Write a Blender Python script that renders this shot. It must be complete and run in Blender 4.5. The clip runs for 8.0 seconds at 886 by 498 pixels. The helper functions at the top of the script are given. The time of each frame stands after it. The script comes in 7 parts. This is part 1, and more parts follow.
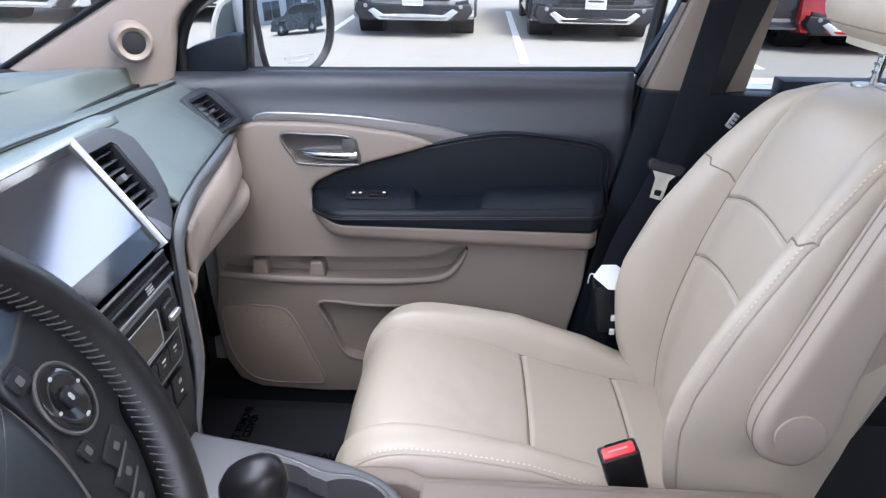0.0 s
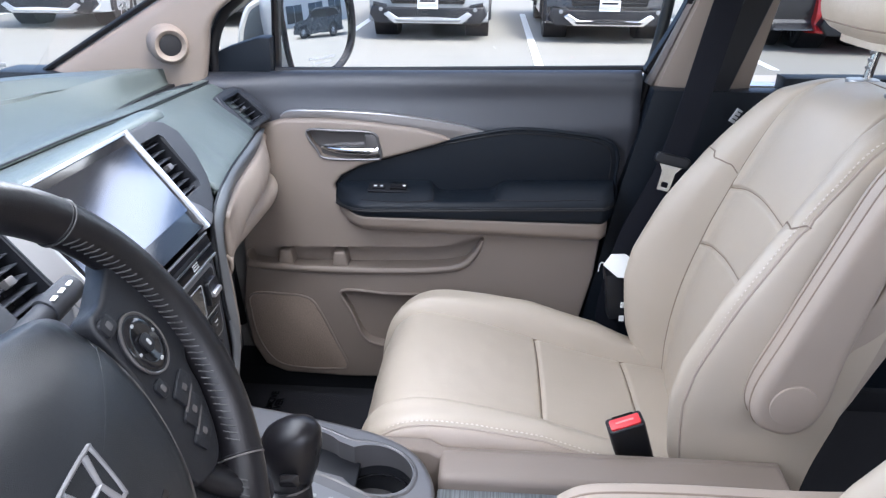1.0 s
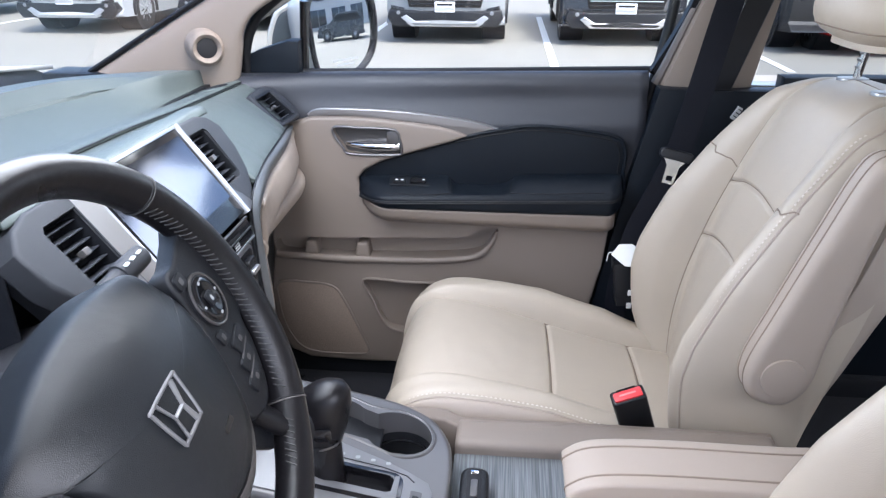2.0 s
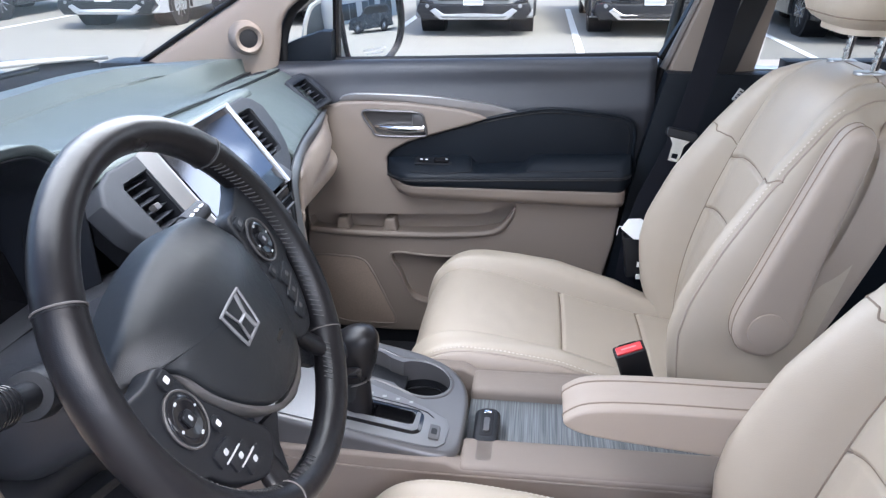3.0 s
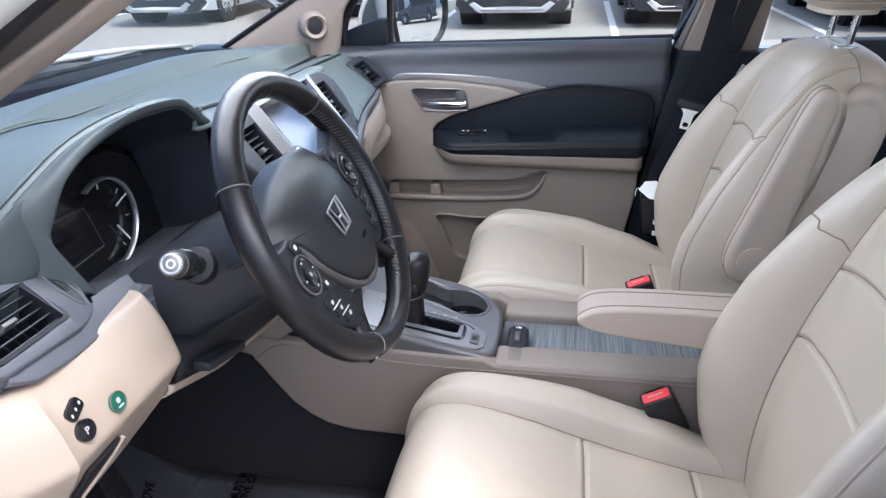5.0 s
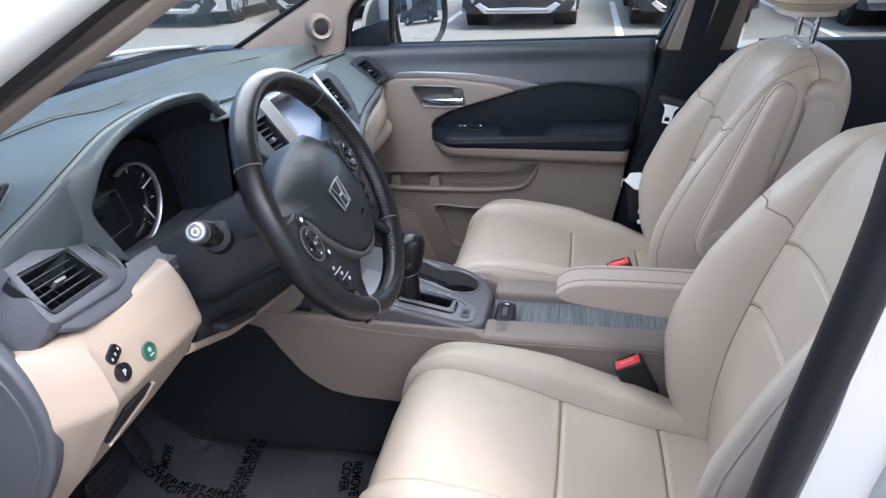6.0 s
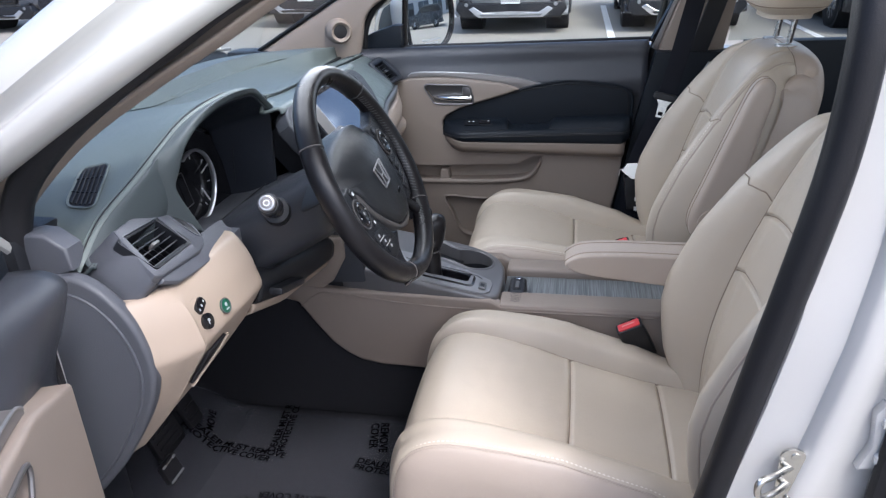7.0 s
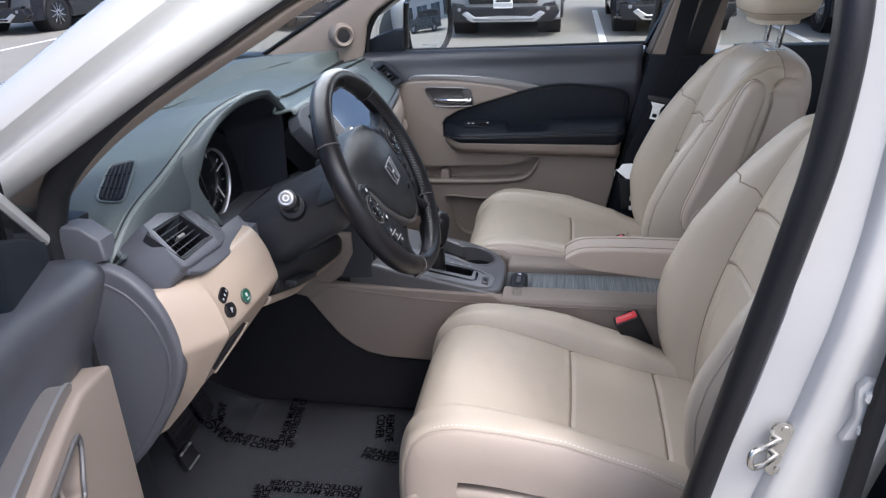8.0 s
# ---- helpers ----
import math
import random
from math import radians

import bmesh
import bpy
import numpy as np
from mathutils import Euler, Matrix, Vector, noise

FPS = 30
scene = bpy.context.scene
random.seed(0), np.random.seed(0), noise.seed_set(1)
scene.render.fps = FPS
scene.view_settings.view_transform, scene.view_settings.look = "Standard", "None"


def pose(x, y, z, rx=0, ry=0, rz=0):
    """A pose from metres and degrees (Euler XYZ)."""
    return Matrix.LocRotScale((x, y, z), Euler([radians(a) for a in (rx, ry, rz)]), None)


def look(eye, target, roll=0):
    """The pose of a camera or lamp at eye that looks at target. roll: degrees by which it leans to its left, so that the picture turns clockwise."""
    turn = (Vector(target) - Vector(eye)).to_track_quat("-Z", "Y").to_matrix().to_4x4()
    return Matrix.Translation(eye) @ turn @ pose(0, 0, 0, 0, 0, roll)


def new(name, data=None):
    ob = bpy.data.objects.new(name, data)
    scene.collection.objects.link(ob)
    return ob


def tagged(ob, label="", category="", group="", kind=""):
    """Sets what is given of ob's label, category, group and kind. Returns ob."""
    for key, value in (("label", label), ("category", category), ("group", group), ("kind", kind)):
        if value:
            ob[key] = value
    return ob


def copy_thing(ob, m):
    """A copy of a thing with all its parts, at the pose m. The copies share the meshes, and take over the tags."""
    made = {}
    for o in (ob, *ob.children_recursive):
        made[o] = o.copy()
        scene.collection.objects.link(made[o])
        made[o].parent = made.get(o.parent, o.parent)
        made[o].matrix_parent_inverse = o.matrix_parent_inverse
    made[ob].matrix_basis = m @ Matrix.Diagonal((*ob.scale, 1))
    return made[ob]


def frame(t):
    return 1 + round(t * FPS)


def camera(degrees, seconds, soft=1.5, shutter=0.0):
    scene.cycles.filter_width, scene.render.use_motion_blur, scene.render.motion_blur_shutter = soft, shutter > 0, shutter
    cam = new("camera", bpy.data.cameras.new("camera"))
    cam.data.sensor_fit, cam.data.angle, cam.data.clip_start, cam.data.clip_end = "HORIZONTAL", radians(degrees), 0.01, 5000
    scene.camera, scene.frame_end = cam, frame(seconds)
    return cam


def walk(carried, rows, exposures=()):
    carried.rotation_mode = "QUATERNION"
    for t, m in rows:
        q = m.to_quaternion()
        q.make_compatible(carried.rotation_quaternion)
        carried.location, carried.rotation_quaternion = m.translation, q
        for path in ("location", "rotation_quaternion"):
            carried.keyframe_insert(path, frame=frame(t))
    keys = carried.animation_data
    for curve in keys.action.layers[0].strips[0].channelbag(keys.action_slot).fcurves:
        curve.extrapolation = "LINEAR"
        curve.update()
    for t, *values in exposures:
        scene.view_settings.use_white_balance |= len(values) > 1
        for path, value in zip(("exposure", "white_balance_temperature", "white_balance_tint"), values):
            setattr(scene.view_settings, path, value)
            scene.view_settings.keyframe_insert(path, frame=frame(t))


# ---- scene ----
cam = camera(63.5, 8.0, 1.3)
PATH = [
    (0, (0.009, -0.006, 1.453), (-0.067, 1.819, 0.638), 1.0),
    (0.5, (0.01, -0.035, 1.461), (-0.09, 1.785, 0.64), 0.6),
    (1, (0.007, -0.082, 1.459), (-0.109, 1.744, 0.651), 0.5),
    (1.5, (-0.003, -0.126, 1.468), (-0.143, 1.702, 0.667), 0.3),
    (2.8, (0.04, -0.27, 1.472), (-0.177, 1.549, 0.668), -0.4),
    (3, (0.04, -0.3, 1.477), (-0.2, 1.51, 0.662), -0.7),
    (3.5, (0.037, -0.392, 1.469), (-0.24, 1.411, 0.649), -1.2),
    (4, (0.038, -0.464, 1.482), (-0.265, 1.334, 0.661), -1.4),
    (4.5, (0.045, -0.512, 1.484), (-0.277, 1.282, 0.66), -1.6),
    (5.8, (0.115, -0.646, 1.505), (-0.249, 1.139, 0.68), -2.0),
    (6, (0.119, -0.675, 1.507), (-0.245, 1.111, 0.684), -2.0),
    (6.5, (0.102, -0.77, 1.517), (-0.256, 1.02, 0.7), -2.2),
    (7, (0.095, -0.848, 1.527), (-0.25, 0.946, 0.713), -2.2),
    (7.5, (0.089, -0.898, 1.533), (-0.243, 0.9, 0.723), -2.2),
    (8, (0.079, -0.911, 1.536), (-0.244, 0.891, 0.731), -2.0),
]
walk(cam, [(t, look(eye, target, roll)) for t, eye, target, roll in PATH], [(0, 2.06, 5800, 12), (3, 2.02, 5800, 11), (4.5, 1.90, 5750, 11), (6, 1.64, 5720, 10), (8, 1.26, 5900, 11)])

# ---- light ----
SUN_EL, SUN_AZ = 55.0, -45.0
world = bpy.data.worlds.new("sky")
scene.world = world
world.use_nodes = True
_wn = world.node_tree
_sky = _wn.nodes.new("ShaderNodeTexSky")
_sky.sky_type = "NISHITA"
_sky.sun_disc = False
_sky.sun_elevation = radians(SUN_EL)
_sky.sun_rotation = radians(90 - SUN_AZ)
_sky.air_density, _sky.dust_density = 0.7, 4.0
_wn.links.new(_sky.outputs[0], _wn.nodes["Background"].inputs[0])
_wn.nodes["Background"].inputs[1].default_value = 0.145
sun_dir = Vector((math.cos(radians(SUN_EL)) * math.cos(radians(SUN_AZ)), math.cos(radians(SUN_EL)) * math.sin(radians(SUN_AZ)), math.sin(radians(SUN_EL))))
_sd = bpy.data.lights.new("sun", "SUN")
_sd.energy, _sd.angle, _sd.color = 0.72, radians(9.0), (1.0, 0.95, 0.88)
sun = new("sun", _sd)
sun.matrix_world = look(sun_dir * 30, (0, 0, 0))


def window_light(at, to, w, h, power):
    d = bpy.data.lights.new("window_light", "AREA")
    d.shape, d.size, d.size_y, d.energy, d.color = "RECTANGLE", w, h, power, (1.0, 0.985, 0.96)
    o = new("window_light", d)
    o.matrix_world = look(at, to)
    return o


# fill lamps added for daylight at upper windscreen, driver's doorway, upper side and tail windows
window_light((-0.33, 0.61, 1.505), (0.05, 0.61, 0.75), 1.1, 0.30, 2.9)
window_light((0.02, -0.20, 1.47), (-0.25, 0.35, 0.95), 0.75, 0.16, 0.6)
window_light((0.15, 1.30, 1.46), (0.0, 0.3, 0.8), 0.5, 0.14, 0.25)
window_light((1.0, 1.26, 1.42), (0.5, 0.4, 0.9), 0.8, 0.22, 0.3)
window_light((1.0, -0.04, 1.42), (0.5, 0.8, 0.9), 0.8, 0.22, 0.6)
window_light((1.90, 0.61, 1.40), (0.5, 0.61, 0.9), 1.0, 0.28, 0.4)

# ---- constants of the plan ----
CY = 0.61            # middle of the cabin
YD, YP = 0.222, 0.968  # seat middles
GROUND = -0.08
FLOOR = 0.49

# ---- materials ----
def material(name, color, rough=0.5, metal=0.0, grain=0.0, grain_scale=600.0, vary=0.12, vary_scale=6.0, kind="noise", coat=0.0, spec=0.5, wear=0.0, wear_scale=40.0, wear_color=None):
    m = bpy.data.materials.new(name)
    m.use_nodes = True
    nt = m.node_tree
    b = nt.nodes["Principled BSDF"]
    b.inputs["Roughness"].default_value = rough
    b.inputs["Metallic"].default_value = metal
    b.inputs["Coat Weight"].default_value = coat
    b.inputs["Specular IOR Level"].default_value = spec
    tc = nt.nodes.new("ShaderNodeTexCoord")
    n1 = nt.nodes.new("ShaderNodeTexNoise")
    n1.inputs["Scale"].default_value = vary_scale
    n1.inputs["Detail"].default_value = 5
    nt.links.new(tc.outputs["Object"], n1.inputs["Vector"])
    ramp = nt.nodes.new("ShaderNodeMixRGB")
    ramp.inputs[1].default_value = (*[c * (1 - vary) for c in color], 1)
    ramp.inputs[2].default_value = (*[min(1, c * (1 + vary)) for c in color], 1)
    nt.links.new(n1.outputs["Fac"], ramp.inputs[0])
    out = ramp.outputs[0]
    if wear:
        n3 = nt.nodes.new("ShaderNodeTexNoise")
        n3.inputs["Scale"].default_value = wear_scale
        n3.inputs["Detail"].default_value = 8
        n3.inputs["Roughness"].default_value = 0.7
        nt.links.new(tc.outputs["Object"], n3.inputs["Vector"])
        cr_ = nt.nodes.new("ShaderNodeValToRGB")
        cr_.color_ramp.elements[0].position, cr_.color_ramp.elements[1].position = 0.56, 0.72
        nt.links.new(n3.outputs["Fac"], cr_.inputs[0])
        mul = nt.nodes.new("ShaderNodeMath")
        mul.operation = "MULTIPLY"
        mul.inputs[1].default_value = wear
        nt.links.new(cr_.outputs[0], mul.inputs[0])
        mx = nt.nodes.new("ShaderNodeMixRGB")
        mx.inputs[2].default_value = (*(wear_color or [c * 0.6 for c in color]), 1)
        nt.links.new(mul.outputs[0], mx.inputs[0])
        nt.links.new(out, mx.inputs[1])
        out = mx.outputs[0]
    nt.links.new(out, b.inputs["Base Color"])
    rm = nt.nodes.new("ShaderNodeMapRange")
    rv = min(0.07, rough * 0.25)
    rm.inputs["To Min"].default_value = max(0.0, rough - rv)
    rm.inputs["To Max"].default_value = min(1.0, rough + rv)
    nt.links.new(n1.outputs["Fac"], rm.inputs["Value"])
    nt.links.new(rm.outputs[0], b.inputs["Roughness"])
    if grain:
        if kind == "leather":
            t = nt.nodes.new("ShaderNodeTexVoronoi")
            t.feature = "DISTANCE_TO_EDGE"
            src = t.outputs["Distance"]
        else:
            t = nt.nodes.new("ShaderNodeTexNoise")
            t.inputs["Detail"].default_value = 3
            src = t.outputs["Fac"]
        t.inputs["Scale"].default_value = grain_scale
        nt.links.new(tc.outputs["Object"], t.inputs["Vector"])
        bp = nt.nodes.new("ShaderNodeBump")
        bp.inputs["Strength"].default_value = grain
        bp.inputs["Distance"].default_value = 0.001
        nt.links.new(src, bp.inputs["Height"])
        last = bp
        if kind == "leather":
            n2 = nt.nodes.new("ShaderNodeTexNoise")
            n2.inputs["Scale"].default_value = 14
            n2.inputs["Detail"].default_value = 6
            nt.links.new(tc.outputs["Object"], n2.inputs["Vector"])
            b2 = nt.nodes.new("ShaderNodeBump")
            b2.inputs["Strength"].default_value = 0.4
            b2.inputs["Distance"].default_value = 0.006
            nt.links.new(n2.outputs["Fac"], b2.inputs["Height"])
            nt.links.new(bp.outputs[0], b2.inputs["Normal"])
            last = b2
        nt.links.new(last.outputs[0], b.inputs["Normal"])
    return m


def glass_material(name, tint=(0.93, 0.97, 0.95)):
    m = bpy.data.materials.new(name)
    m.use_nodes = True
    nt = m.node_tree
    nt.nodes.remove(nt.nodes["Principled BSDF"])
    tr = nt.nodes.new("ShaderNodeBsdfTransparent")
    tr.inputs[0].default_value = (*tint, 1)
    gl = nt.nodes.new("ShaderNodeBsdfGlossy")
    gl.inputs["Roughness"].default_value = 0.02
    lw = nt.nodes.new("ShaderNodeLayerWeight")
    pw = nt.nodes.new("ShaderNodeMath")
    pw.operation = "POWER"
    pw.inputs[1].default_value = 5.0
    fr = nt.nodes.new("ShaderNodeMapRange")
    fr.inputs["To Min"].default_value, fr.inputs["To Max"].default_value = 0.05, 0.7
    nt.links.new(lw.outputs["Facing"], pw.inputs[0])
    nt.links.new(pw.outputs[0], fr.inputs["Value"])
    mx = nt.nodes.new("ShaderNodeMixShader")
    nt.links.new(fr.outputs[0], mx.inputs[0])
    nt.links.new(tr.outputs[0], mx.inputs[1])
    nt.links.new(gl.outputs[0], mx.inputs[2])
    nt.links.new(mx.outputs[0], nt.nodes["Material Output"].inputs[0])
    return m


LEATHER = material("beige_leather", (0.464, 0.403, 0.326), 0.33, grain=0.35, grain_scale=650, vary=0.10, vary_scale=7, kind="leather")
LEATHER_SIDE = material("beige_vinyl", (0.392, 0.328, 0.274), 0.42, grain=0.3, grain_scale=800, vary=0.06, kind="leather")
TAUPE = material("taupe_plastic", (0.232, 0.190, 0.160), 0.5, grain=0.35, grain_scale=1300, vary=0.06, vary_scale=4)
CREAM = material("tan_plastic", (0.330, 0.265, 0.211), 0.5, grain=0.3, grain_scale=1300, vary=0.05, vary_scale=4)
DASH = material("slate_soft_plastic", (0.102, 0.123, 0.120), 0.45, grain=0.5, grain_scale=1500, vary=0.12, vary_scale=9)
# darker copy of the dash slate: shade on the driver-facing brow, in its colour
BROW_SHADED = material("slate_plastic_shaded", (0.048, 0.060, 0.064), 0.48, grain=0.5, grain_scale=1500, vary=0.10, vary_scale=9)
DASH_DARK = material("black_plastic", (0.010, 0.011, 0.014), 0.38, spec=0.4, grain=0.4, grain_scale=1500, vary=0.15, vary_scale=12)
DASH_GREY = material("grey_hard_plastic", (0.040, 0.043, 0.050), 0.50, spec=0.3, grain=0.5, grain_scale=1400, vary=0.12, vary_scale=9)
# lighter copy of the hard grey: daylight on the driver's end, put into colour
GREY_LIT = material("grey_plastic_lit", (0.072, 0.076, 0.090), 0.40, grain=0.6, grain_scale=900, vary=0.12, vary_scale=9)
DOOR_SLATE = material("slate_door_trim", (0.040, 0.043, 0.053), 0.38, spec=0.5, grain=0.4, grain_scale=1400, vary=0.12, vary_scale=8)
PEWTER = material("pewter", (0.20, 0.185, 0.18), 0.36, metal=0.5, vary=0.08)
SMOKED = material("smoked_silver", (0.13, 0.125, 0.125), 0.33, metal=0.5, vary=0.08)
CONSOLE_GREY = material("satin_console_grey", (0.135, 0.132, 0.135), 0.34, metal=0.35, vary=0.06)
DOOR_BLACK = material("black_soft_trim", (0.0065, 0.0095, 0.0145), 0.40, spec=0.22, grain=0.4, grain_scale=1400, vary=0.15, vary_scale=8)
HOOD = material("navy_hood_lining", (0.014, 0.017, 0.024), 0.42, grain=0.4, grain_scale=1500, vary=0.10, vary_scale=9)
SHROUD = material("black_column_plastic", (0.026, 0.028, 0.034), 0.34, grain=0.4, grain_scale=1400, vary=0.12, vary_scale=9)
GLOSS_BLACK = material("gloss_black", (0.010, 0.010, 0.012), 0.12, vary=0.2)
RUBBER = material("rubber", (0.010, 0.010, 0.012), 0.5, spec=0.35, grain=0.3, grain_scale=500, vary=0.25)
HUB_SKIN = material("black_grained_plastic", (0.013, 0.015, 0.018), 0.36, spec=0.45, grain=0.28, grain_scale=900, vary=0.12, vary_scale=12, kind="leather")
WHEEL_LEATHER = material("black_leather", (0.0085, 0.0080, 0.0095), 0.30, spec=0.34, grain=0.18, grain_scale=900, vary=0.2, vary_scale=30, kind="leather", wear=0.2, wear_scale=35, wear_color=(0.045, 0.041, 0.041))
SATIN = material("satin_plate", (0.24, 0.24, 0.25), 0.46, metal=0.5, vary=0.05)
SILVER = material("satin_silver", (0.55, 0.56, 0.58), 0.3, metal=0.9, vary=0.04)
STRIP = material("satin_strip", (0.16, 0.168, 0.176), 0.48, metal=0.4, vary=0.06)
GRAPHITE = material("graphite_trim", (0.30, 0.305, 0.315), 0.34, metal=0.6, vary=0.08)
CHROME = material("chrome", (0.82, 0.82, 0.83), 0.1, metal=1.0, vary=0.03)
STEEL = material("zinc_steel", (0.62, 0.60, 0.55), 0.25, metal=1.0, vary=0.12, vary_scale=60)
CARPET = material("black_carpet", (0.0085, 0.009, 0.0125), 0.95, grain=1.0, grain_scale=900, vary=0.3, vary_scale=60)
WHITE_PAINT = material("white_paint", (0.51, 0.50, 0.475), 0.25, vary=0.02, coat=0.6)
RED = material("red_plastic", (0.72, 0.04, 0.05), 0.4, vary=0.05)
BELT = material("black_webbing", (0.009, 0.010, 0.015), 0.7, spec=0.15, grain=0.8, grain_scale=1800, vary=0.15, vary_scale=90)
PAPER = material("white_label", (0.8, 0.8, 0.78), 0.6, vary=0.05)
PRINT_WHITE = material("white_print", (0.75, 0.76, 0.77), 0.5, vary=0.03)
PRINT_GREY = material("grey_print", (0.38, 0.39, 0.40), 0.5, vary=0.03)
WORN_THREAD = material("worn_thread", (0.11, 0.10, 0.098), 0.7, vary=0.1)
THREAD = material("pale_thread", (0.68, 0.63, 0.57), 0.7, vary=0.1, vary_scale=400)
DARK_THREAD = material("dark_thread", (0.05, 0.05, 0.052), 0.7, vary=0.1)
# brown for tubes laid in the seams: the crease's shade as a darker colour
SEAM = material("seam_shadow_brown", (0.24, 0.19, 0.15), 0.8, vary=0.1)
HEADLINER = material("headliner", (0.55, 0.50, 0.44), 0.9, grain=0.4, grain_scale=900, vary=0.05)
GLASS = glass_material("clear_glass")


# ---- mesh helpers ----
def thing(name, at, label, category, group="", kind=""):
    e = new(name)
    e.empty_display_size = 0.05
    e.matrix_basis = Matrix.Translation(at)
    return tagged(e, label, category, group, kind)


def part(name, bm, mat, parent, label="", smooth=40):
    """A bmesh, or (points, faces), as one mesh under a thing or a part; coordinates are the world's."""
    me = bpy.data.meshes.new(name)
    if isinstance(bm, tuple):
        me.from_pydata([tuple(p) for p in bm[0]], [], bm[1])
        b2 = bmesh.new()
        b2.from_mesh(me)
        bmesh.ops.recalc_face_normals(b2, faces=b2.faces)
        b2.to_mesh(me)
        b2.free()
    else:
        bmesh.ops.recalc_face_normals(bm, faces=bm.faces)
        bm.to_mesh(me)
        bm.free()
    if smooth:
        me.shade_smooth()
        me.set_sharp_from_angle(angle=radians(smooth))
    me.materials.append(mat)
    ob = new(name, me)
    if parent is not None:
        ob.parent = parent
        base = Matrix.Identity(4)
        p = parent
        while p is not None:
            base = p.matrix_basis @ base if p.parent is None else base
            p = p.parent
        ob.matrix_parent_inverse = base.inverted() if parent.parent is None else Matrix.Identity(4)
    return tagged(ob, label)


def cr(pts, n, closed=False):
    """Catmull-Rom through points, n samples, evenly in parameter."""
    p = np.array(pts, float)
    k = len(p)
    out = []
    span = k if closed else k - 1
    for i in range(n):
        u = i / (n if closed else n - 1) * span
        j = min(int(u), span - 1)
        f = u - j
        q = [p[(j + o) % k] if closed else p[min(max(j + o, 0), k - 1)] for o in (-1, 0, 1, 2)]
        out.append(0.5 * ((2 * q[1]) + (q[2] - q[0]) * f + (2 * q[0] - 5 * q[1] + 4 * q[2] - q[3]) * f * f + (3 * q[1] - q[0] - 3 * q[2] + q[3]) * f ** 3))
    return np.array(out)


def even(pts, n):
    """Resample a polyline at n equal steps."""
    p = np.array(pts, float)
    d = np.concatenate([[0], np.cumsum(np.linalg.norm(np.diff(p, axis=0), axis=1))])
    s = np.linspace(0, d[-1], n)
    return np.stack([np.interp(s, d, p[:, i]) for i in range(p.shape[1])], 1)


def grid(P, cu=False, cv=False, caps=False):
    """Points [u][v] as (points, faces)."""
    nu, nv = len(P), len(P[0])
    pts = [tuple(P[i][j]) for i in range(nu) for j in range(nv)]
    f = []
    for i in range(nu if cu else nu - 1):
        for j in range(nv if cv else nv - 1):
            a, b = i, (i + 1) % nu
            c, d = j, (j + 1) % nv
            f.append((a * nv + c, b * nv + c, b * nv + d, a * nv + d))
    if caps:
        f.append(tuple(range(nv)))
        f.append(tuple((nu - 1) * nv + j for j in range(nv)))
    return pts, f


def merge(*geos):
    pts, fs = [], []
    for p, f in geos:
        o = len(pts)
        pts += list(p)
        fs += [tuple(i + o for i in q) for q in f]
    return pts, fs


def tube(path, r, n=10, closed=False, flat=1.0):
    """A round bar along a path; r a number or one per point; flat squeezes it along the second axis."""
    p = np.array(path, float)
    k = len(p)
    rr = np.full(k, r) if np.isscalar(r) else np.array(r)
    up = None
    P = []
    for i in range(k):
        t = (p[(i + 1) % k] - p[i - 1]) if closed else (p[min(i + 1, k - 1)] - p[max(i - 1, 0)])
        t = t / (np.linalg.norm(t) + 1e-12)
        if up is None:
            up = np.cross(t, (0, 0, 1)) if abs(t[2]) < 0.9 else np.cross(t, (1, 0, 0))
        up = up - t * (up @ t)
        up /= np.linalg.norm(up) + 1e-12
        sd = np.cross(t, up)
        P.append([p[i] + rr[i] * (math.cos(a) * up + flat * math.sin(a) * sd) for a in np.linspace(0, 2 * math.pi, n, endpoint=False)])
    return grid(P, closed, True, not closed)


def to_bm(geo):
    bm = bmesh.new()
    vs = [bm.verts.new(tuple(p)) for p in geo[0]]
    for f in geo[1]:
        if len(set(f)) > 2:
            try:
                bm.faces.new([vs[i] for i in f])
            except ValueError:
                pass
    return bm


def prism(poly, m, depth, bevel=0.0, seg=2):
    """A closed outline (a, b) in the plane of m, raised from 0 to depth along m's third axis, edges rounded."""
    k = len(poly)
    pts = [tuple(m @ Vector((a, b, 0))) for a, b in poly] + [tuple(m @ Vector((a, b, depth))) for a, b in poly]
    fs = [tuple(range(k)), tuple(range(k, 2 * k))] + [(i, (i + 1) % k, k + (i + 1) % k, k + i) for i in range(k)]
    bm = to_bm((pts, fs))
    bmesh.ops.recalc_face_normals(bm, faces=bm.faces)
    if bevel:
        caps = [f for f in bm.faces if len(f.verts) == k and k > 4] or list(bm.faces)
        es = {e for f in caps[:2] for e in f.edges} if k > 4 else set(bm.edges)
        bmesh.ops.bevel(bm, geom=list(es), offset=bevel, segments=seg, profile=0.6, affect="EDGES", clamp_overlap=True)
    return bm


def block(c, size, m=None, bevel=0.004, seg=2):
    """A box with rounded edges at c, turned by m."""
    bm = bmesh.new()
    t = Matrix.Translation(c) @ (m or Matrix.Identity(4)) @ Matrix.Diagonal((*size, 1))
    bmesh.ops.create_cube(bm, size=1, matrix=t)
    if bevel:
        bmesh.ops.bevel(bm, geom=list(bm.edges), offset=bevel, segments=seg, profile=0.6, affect="EDGES", clamp_overlap=True)
    return bm


